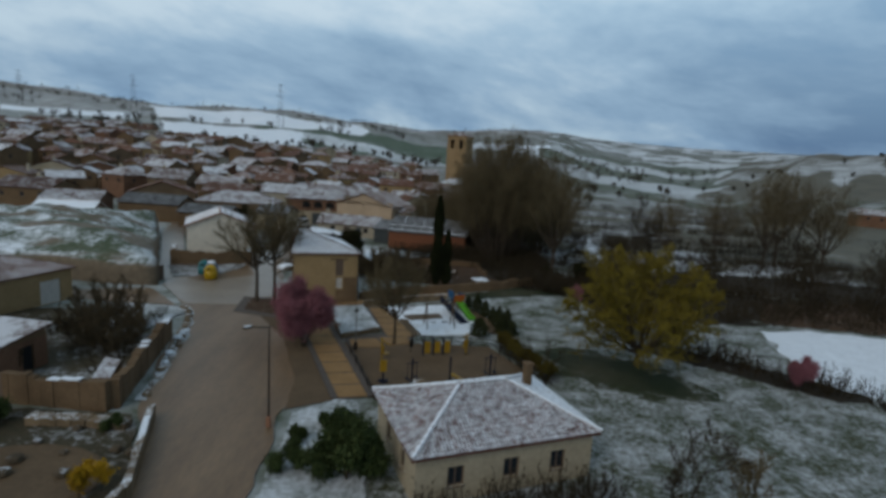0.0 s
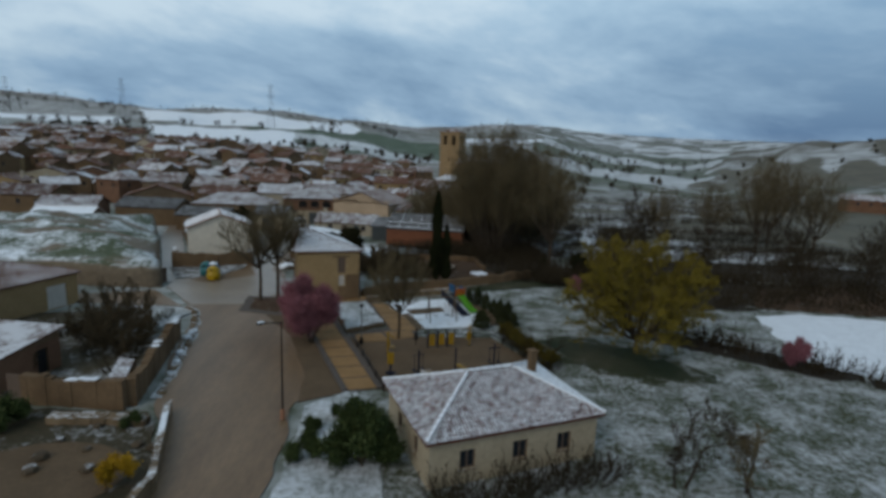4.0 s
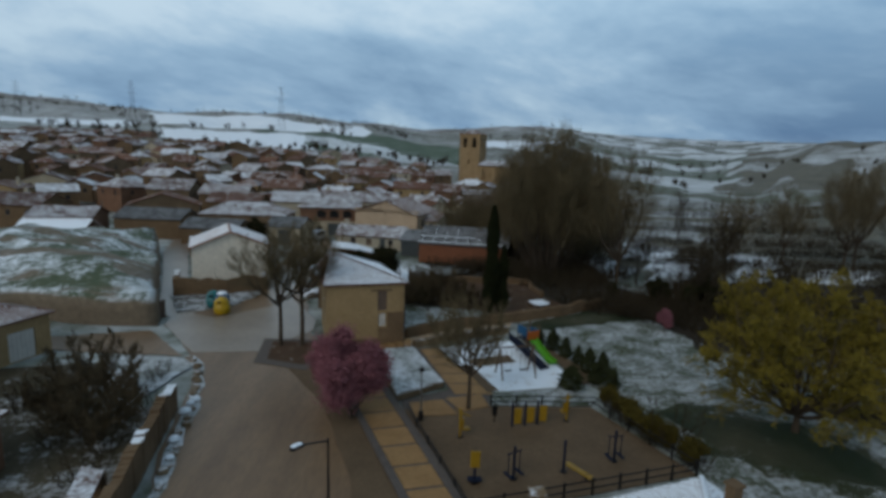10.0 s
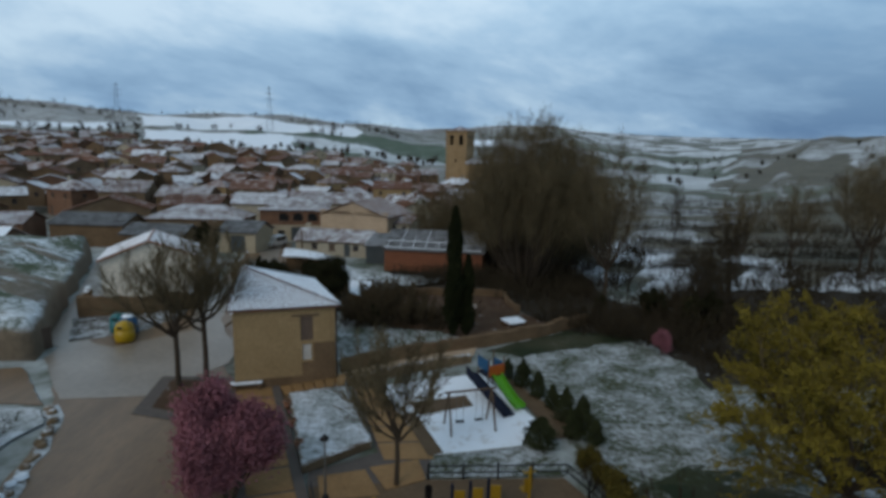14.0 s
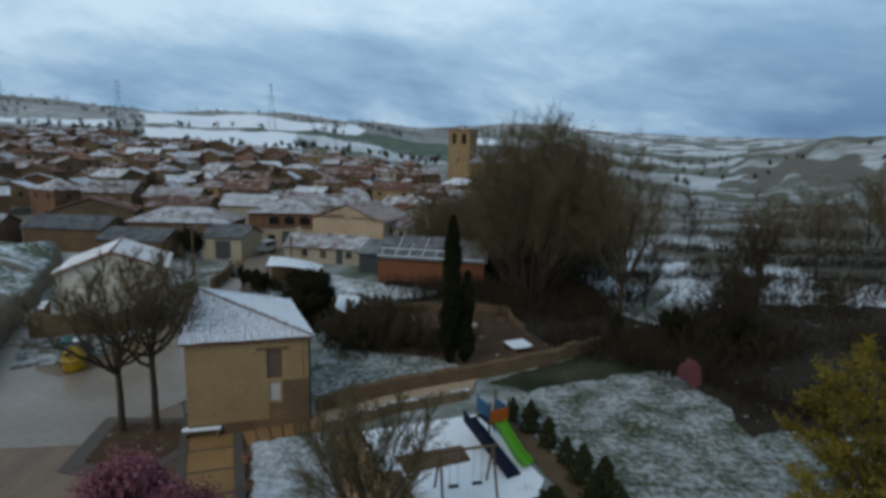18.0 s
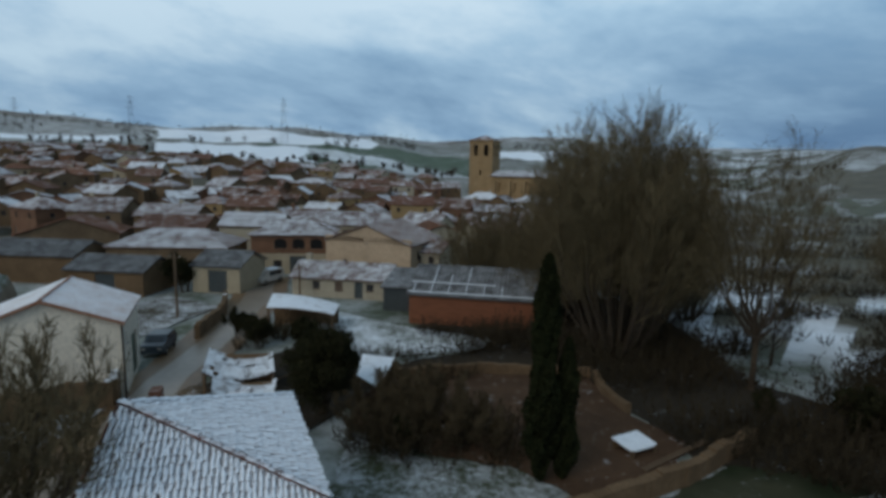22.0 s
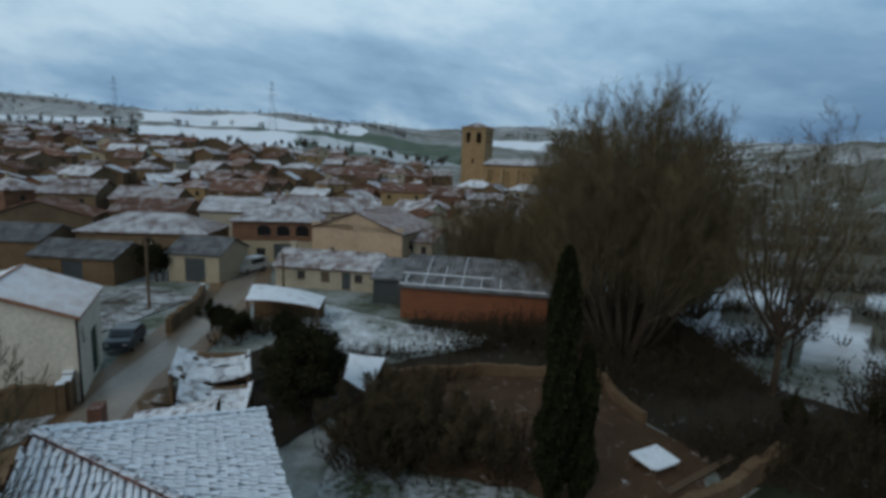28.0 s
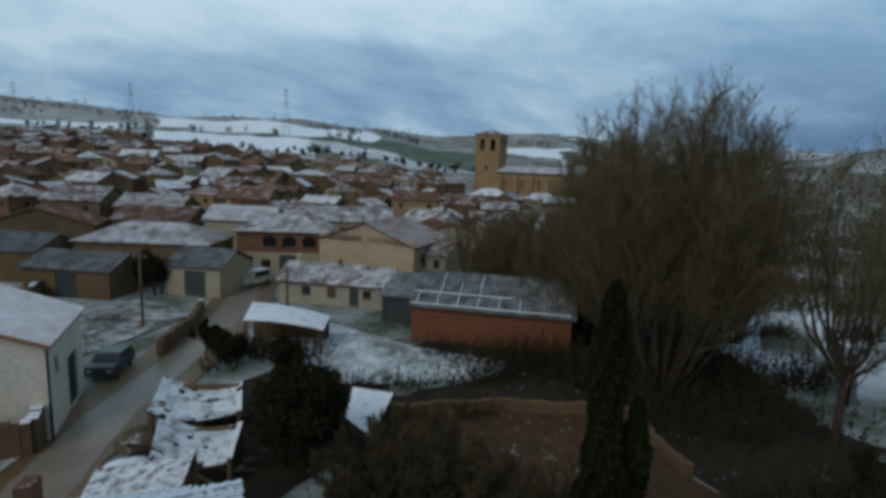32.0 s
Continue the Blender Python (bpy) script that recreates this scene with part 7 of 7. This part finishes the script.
def trainer(x, y, rot, kind):
    """Outdoor fitness machines in blue and yellow."""
    ob = thing("fitness_machine", pose(x, y, 0.05, 0, 0, rot), "yellow and dark blue outdoor fitness machine", "fitness machine", "fitness machines")
    part("post", Geo().tube((0, 0, 0), (0, 0, 1.75), 0.07, n=8), "navy" if kind else "mustard", ob)
    part("foot", Geo().lathe([(0.2, 0), (0.2, 0.03), (0.08, 0.05)], 10), "iron", ob)
    if kind == 0:
        part("seat", Geo().box(0.1, 0.55, -0.2, 0.2, 0.45, 0.52, bevel=0.05), "mustard", ob)
        part("backrest", Geo().box(0.08, 0.14, -0.2, 0.2, 0.55, 1.15), "mustard", ob)
        part("lever", Geo().tube((0, -0.3, 1.5), (0, 0.3, 1.5), 0.035), "mustard", ob)
        part("arm", Geo().tube((0, 0, 1.5), (0.6, 0, 1.2), 0.04), "mustard", ob)
    elif kind == 1:
        part("panel", Geo().box(-0.24, 0.24, -0.04, 0.04, 0.9, 1.75, bevel=0.03), "mustard", ob, at=pose(0, -0.09, 0))
        part("step", Geo().box(-0.35, 0.35, -0.2, 0.2, 0.18, 0.24), "navy", ob)
    elif kind == 2:
        part("handlebar", Geo().tube((-0.45, 0, 1.45), (0.45, 0, 1.45), 0.035), "navy", ob)
        for s in (-0.35, 0.35):
            part("pedal", Geo().box(s - 0.09, s + 0.09, -0.3, 0.3, 0.28, 0.33), "navy", ob)
            part("swing_arm", Geo().tube((s, 0, 0.3), (s, 0, 1.45), 0.03), "navy", ob)
    else:
        part("board", Geo().box(-0.2, 1.3, -0.17, 0.17, 0.48, 0.55, bevel=0.05), "mustard", ob, at=pose(0.2, 0, 0, 0, 14, 0))
        part("leg", Geo().tube((1.2, 0, 0), (1.2, 0, 0.35), 0.05), "navy", ob)
    return ob


for x, y, rot, kind in ((0.0, 40.3, 20, 0), (6.7, 42.5, 110, 0), (0.5, 35.9, 0, 1), (2.5, 36.3, 30, 2), (5.2, 37.0, -35, 3), (8.2, 38.1, 10, 2)):
    trainer(x, y, rot, kind)
for x, y in ((3.2, 41.6), (4.0, 41.8), (4.8, 42.0)):
    ob = thing("play_bar", pose(x, y, 0.05), "blue play post with a yellow panel", "play post", "play posts")
    part("post", Geo().tube((0, 0, 0), (0, 0, 1.5), 0.07, n=8), "navy", ob)
    part("panel", Geo().box(0.1, 0.55, -0.03, 0.03, 0.2, 1.2, bevel=0.02), "mustard", ob)
litter = thing("litter_bin", pose(2.2, 42.2, 0.05), "dark litter bin on a post", "bin")
part("post", Geo().tube((0, 0, 0), (0, 0, 1.1), 0.035), "iron", litter)
part("drum", Geo().lathe([(0.15, 0.45), (0.18, 0.95), (0.16, 0.95), (0.14, 0.5)], 12), "iron", litter)


def rail_fence(name, pts, h, gap, label, material="iron"):
    ob = tagged(new(name), label, "fence")
    for a, b in zip(pts, pts[1:]):
        n = max(1, round(math.dist(a, b) / gap))
        base = Geo().box(-0.05, 0.05, -0.05, 0.05, 0, h, bevel=0.02).mesh("post", material)
        for i in range(n):
            p = along(a, b, i / n)
            part("post", base, material, ob, at=pose(p[0], p[1], 0.03))
        for z in (h * 0.45, h * 0.88):
            part("rail", Geo().tube((a[0], a[1], z), (b[0], b[1], z), 0.035, n=6), material, ob)
    return ob


rail_fence("playground_fence", [(0.2, 33.4), (12.1, 36.9)], 0.9, 1.5, "low dark railing round a playground")
rail_fence("playground_fence", [(12.1, 36.9), (8.9, 44.4)], 0.9, 1.5, "low dark railing round a playground")
rail_fence("playground_fence", [(2.2, 44.3), (8.9, 44.5)], 0.8, 1.6, "low dark railing round a playground")
rail_fence("playground_fence", [(0.2, 33.4), (-3.2, 43.4)], 0.55, 2.0, "low dark rail along the path", "iron")
pil = thing("gate_pillar", pose(3.0, 33.0, 0), "tan stone gate pillar with a flat cap", "pillar")
part("shaft", Geo().box(-0.3, 0.3, -0.3, 0.3, -0.1, 1.5, bevel=0.04), "stone", pil)
part("cap", Geo().box(-0.36, 0.36, -0.36, 0.36, 1.5, 1.6), "stone", pil)

# recycling containers
def igloo(x, y, body, lid, label):
    ob = thing("recycling_container", pose(x, y, 0.05), label, "container", "recycling containers")
    part("body", Geo().lathe([(0.62, 0.0), (0.72, 0.12), (0.76, 0.5), (0.72, 1.05)], 18), body, ob, smooth=True)
    part("lid", Geo().lathe([(0.735, 1.05), (0.7, 1.2), (0.52, 1.5), (0.25, 1.68), (0.08, 1.7)], 18), lid, ob, smooth=True)
    part("slot", Geo().box(-0.2, 0.2, -0.72, -0.55, 1.22, 1.36), "dark", ob)
    part("hook", Geo().tube((-0.08, 0, 1.7), (0.08, 0, 1.78), 0.02), "steel", ob)
    return ob


igloo(-22.3, 62.9, "yellow", "yellow", "yellow domed recycling container")
igloo(-22.9, 64.6, "blue", "blue", "blue domed recycling container with snow on top")
igloo(-24.0, 65.2, "teal", "teal", "teal domed recycling container")
tagged(part("snow_cap", Geo().lathe([(0.5, 1.56), (0.35, 1.72), (0.1, 1.8)], 12), "snow", at=pose(-22.9, 64.6, 0.05)), "lump of snow on a recycling container", "snow")


def car(x, y, rot, paint, label, van=False, snow=True, size=1.0):
    ob = thing("parked_car", pose(x, y, 0.04, 0, 0, rot), label, "car", "parked cars")
    L, Wd = 4.2 * size, 1.72
    hood = 0.95
    top = 1.75 if van else 1.42
    prof = [(-L / 2, 0.35), (-L / 2, 0.85), (-L / 2 + 0.1, hood), (-0.9, hood + 0.05), (-0.3, top), (L / 2 - 0.5, top), (L / 2 - 0.08, hood), (L / 2, 0.8), (L / 2, 0.35)] if not van else [(-L / 2, 0.35), (-L / 2, 0.9), (-L / 2 + 0.7, hood + 0.1), (-L / 2 + 1.2, top), (L / 2 - 0.1, top), (L / 2, 0.9), (L / 2, 0.35)]
    n = len(prof)
    v = []
    for s, w_ in ((-1, 1.0), (1, 1.0)):
        for a, z in prof:
            inn = 0.88 if z > hood + 0.06 else 1.0
            v.append((a, s * Wd / 2 * inn, z))
    part("body", Geo().add(v, [tuple(range(n)), tuple(range(2 * n - 1, n - 1, -1))] + [(i, n + i, n + (i + 1) % n, (i + 1) % n) for i in range(n)]), paint, ob)
    for s in (-1, 1):
        part("side_window", Geo().prism([(-0.55, -0.02), (-0.2, -0.02), (L / 2 - 0.65, -0.02), (L / 2 - 0.45, -0.02), (L / 2 - 0.45, 0.02), (-0.55, 0.02)], hood + 0.12, top - 0.1, Matrix.Translation((0, s * Wd / 2 * 0.93, 0))), "glass", ob)
        for a in (-L / 2 + 0.75, L / 2 - 0.75):
            w_ = part("wheel", Geo().tube((a, s * Wd / 2 - s * 0.12, 0.31), (a, s * Wd / 2 + s * 0.03, 0.31), 0.31, n=14), "rubber", ob)
            part("rim", Geo().tube((a, s * Wd / 2 + s * 0.031, 0.31), (a, s * Wd / 2 + s * 0.045, 0.31), 0.19, n=10), "steel", w_)
        part("headlight", Geo().box(-L / 2 - 0.02, -L / 2 + 0.04, s * 0.6 - 0.14, s * 0.6 + 0.14, 0.62, 0.78), "white_paint", ob)
    part("windscreen", Geo().slab([(-0.86, -0.62, hood + 0.12), (-0.86, 0.62, hood + 0.12), (-0.38, 0.58, top - 0.06), (-0.38, -0.58, top - 0.06)], 0.02), "glass", ob)
    if snow:
        part("snow_layer", Geo().box(-0.25, L / 2 - 0.55, -0.68, 0.68, top + 0.004, top + 0.07, bevel=0.15), "snow", ob, "snow on the roof")
    return ob


car(-23.5, 82.8, 100, "car_dark", "small dark blue parked car", size=0.85, snow=False)
car(-23.2, 109.2, 65, "car_white", "white parked van with snow on its roof", van=True)

# poles and pylons
def wire_pole(x, y, h):
    ob = thing("utility_pole", pose(x, y, land(x, y)), "weathered wooden utility pole", "pole", "utility poles")
    part("pole", Geo().lathe([(0.14, -0.1), (0.1, h)], 9), "wood", ob)
    part("crossarm", Geo().box(-0.6, 0.6, -0.05, 0.05, h - 0.5, h - 0.4), "wood", ob)
    for sx in (-0.5, 0, 0.5):
        part("insulator", Geo().lathe([(0.04, h - 0.4), (0.05, h - 0.3), (0.02, h - 0.24)], 7, (sx, 0)), "white_paint", ob)


wire_pole(-26.8, 92.5, 6.5)
wire_pole(-16.9, 101.0, 4.2)


def pylon(az, r, h):
    x, y = CX + r * math.sin(radians(az)), CY + r * math.cos(radians(az))
    ob = thing("pylon", pose(x, y, land(x, y), 0, 0, -az), "steel lattice power pylon on a hill", "pylon", "power pylons")
    w = h * 0.085
    for sx in (-1, 1):
        for sy in (-1, 1):
            part("leg", Geo().tube((sx * w, sy * w, -1), (sx * 0.35, sy * 0.35, h), 0.16, 0.1, 5), "iron", ob)
    for i in range(8):
        f0, f1 = i / 8, (i + 1) / 8
        a, b = w * (1 - f0) + 0.35 * f0, w * (1 - f1) + 0.35 * f1
        for sy in (-1, 1):
            for sx in (-1, 1):
                part("brace", Geo().tube((-sx * a, sy * a, h * f0), (sx * b, sy * b, h * f1), 0.06, n=4), "iron", ob)
    for z, s in ((0.72, 5.0), (0.84, 4.2), (0.95, 3.2)):
        part("crossarm", Geo().tube((-s, 0, h * z), (s, 0, h * z), 0.2, n=5), "iron", ob)


pylon(-16.5, 640, 52)
pylon(-30.0, 700, 46)
pylon(-38.3, 820, 42)

# clutter in the yards
crng = random.Random(3)
for i in range(14):
    x, y = crng.uniform(-18, -11), crng.uniform(23.5, 29)
    s = crng.uniform(0.15, 0.42)
    ob = tagged(part("rubble_stone", Geo().lathe([(s * 0.6, 0), (s, s * 0.3), (s * 0.8, s * 0.7), (s * 0.3, s * 0.85)], 7), "stone_dark", at=pose(x, y, 0.03, 0, 0, crng.uniform(0, 360))), "snow dusted rubble stone in a yard", "stone", "rubble stones")
for x, y in ((2.1, 70.3), (0.9, 69.6), (1.6, 71.6), (6.9, 74.0), (-2.0, 71.5)):
    s = crng.uniform(0.2, 0.35)
    tagged(part("feed_tub", Geo().lathe([(s * 0.8, 0.0), (s, 0.3), (s * 0.9, 0.3), (s * 0.75, 0.05)], 9), "white_paint" if x in (2.1, 6.9) else "iron", at=pose(x, y, 0.075)), "small feed tub in a chicken yard", "tub", "feed tubs")
for a, b in (((-3.5, 68.6), (1.2, 69.2)), ((9.8, 66.2), (14.6, 69.4))):
    tagged(strip("plank", a, b, 0.35, 0.08, 0.16, "wood"), "grey plank lying on bare earth", "plank", "planks")

for i in range(12):
    x, y = crng.uniform(-16.0, -10.5), crng.uniform(65.5, 77.5)
    a = crng.uniform(0, 6.28)
    l_ = crng.uniform(1.2, 2.6)
    tagged(part("broken_beam", Geo().tube((-l_ / 2, 0, 0.12), (l_ / 2, 0, 0.12 + crng.uniform(0, 0.9)), 0.09, n=6), "wood", at=pose(x, y, 0.05, 0, 0, math.degrees(a))), "broken dark roof beam in a ruin", "beam", "broken beams")
for i in range(10):
    x, y = crng.uniform(-17.0, -11.0), crng.uniform(66.0, 78.0)
    s_ = crng.uniform(0.5, 1.3)
    tagged(part("rubble_mound", Geo().lathe([(s_, -0.05), (s_ * 0.85, s_ * 0.25), (s_ * 0.5, s_ * 0.45), (s_ * 0.15, s_ * 0.55)], 9), "tile_snow" if i % 2 else "stone_dark", at=pose(x, y, 0.03, 0, 0, 40 * i)), "heap of snowy rubble in a ruin", "rubble", "rubble heaps")

# ---- roof tiles, last ----
for r_, faces_, kinds_, seed_, singles_ in TILE_JOBS:
    tiled(r_, faces_, kinds_, seed_, singles_)
for r_, lines_, mat_, seed_ in CAP_JOBS:
    hip_caps(r_, lines_, mat_, seed_)
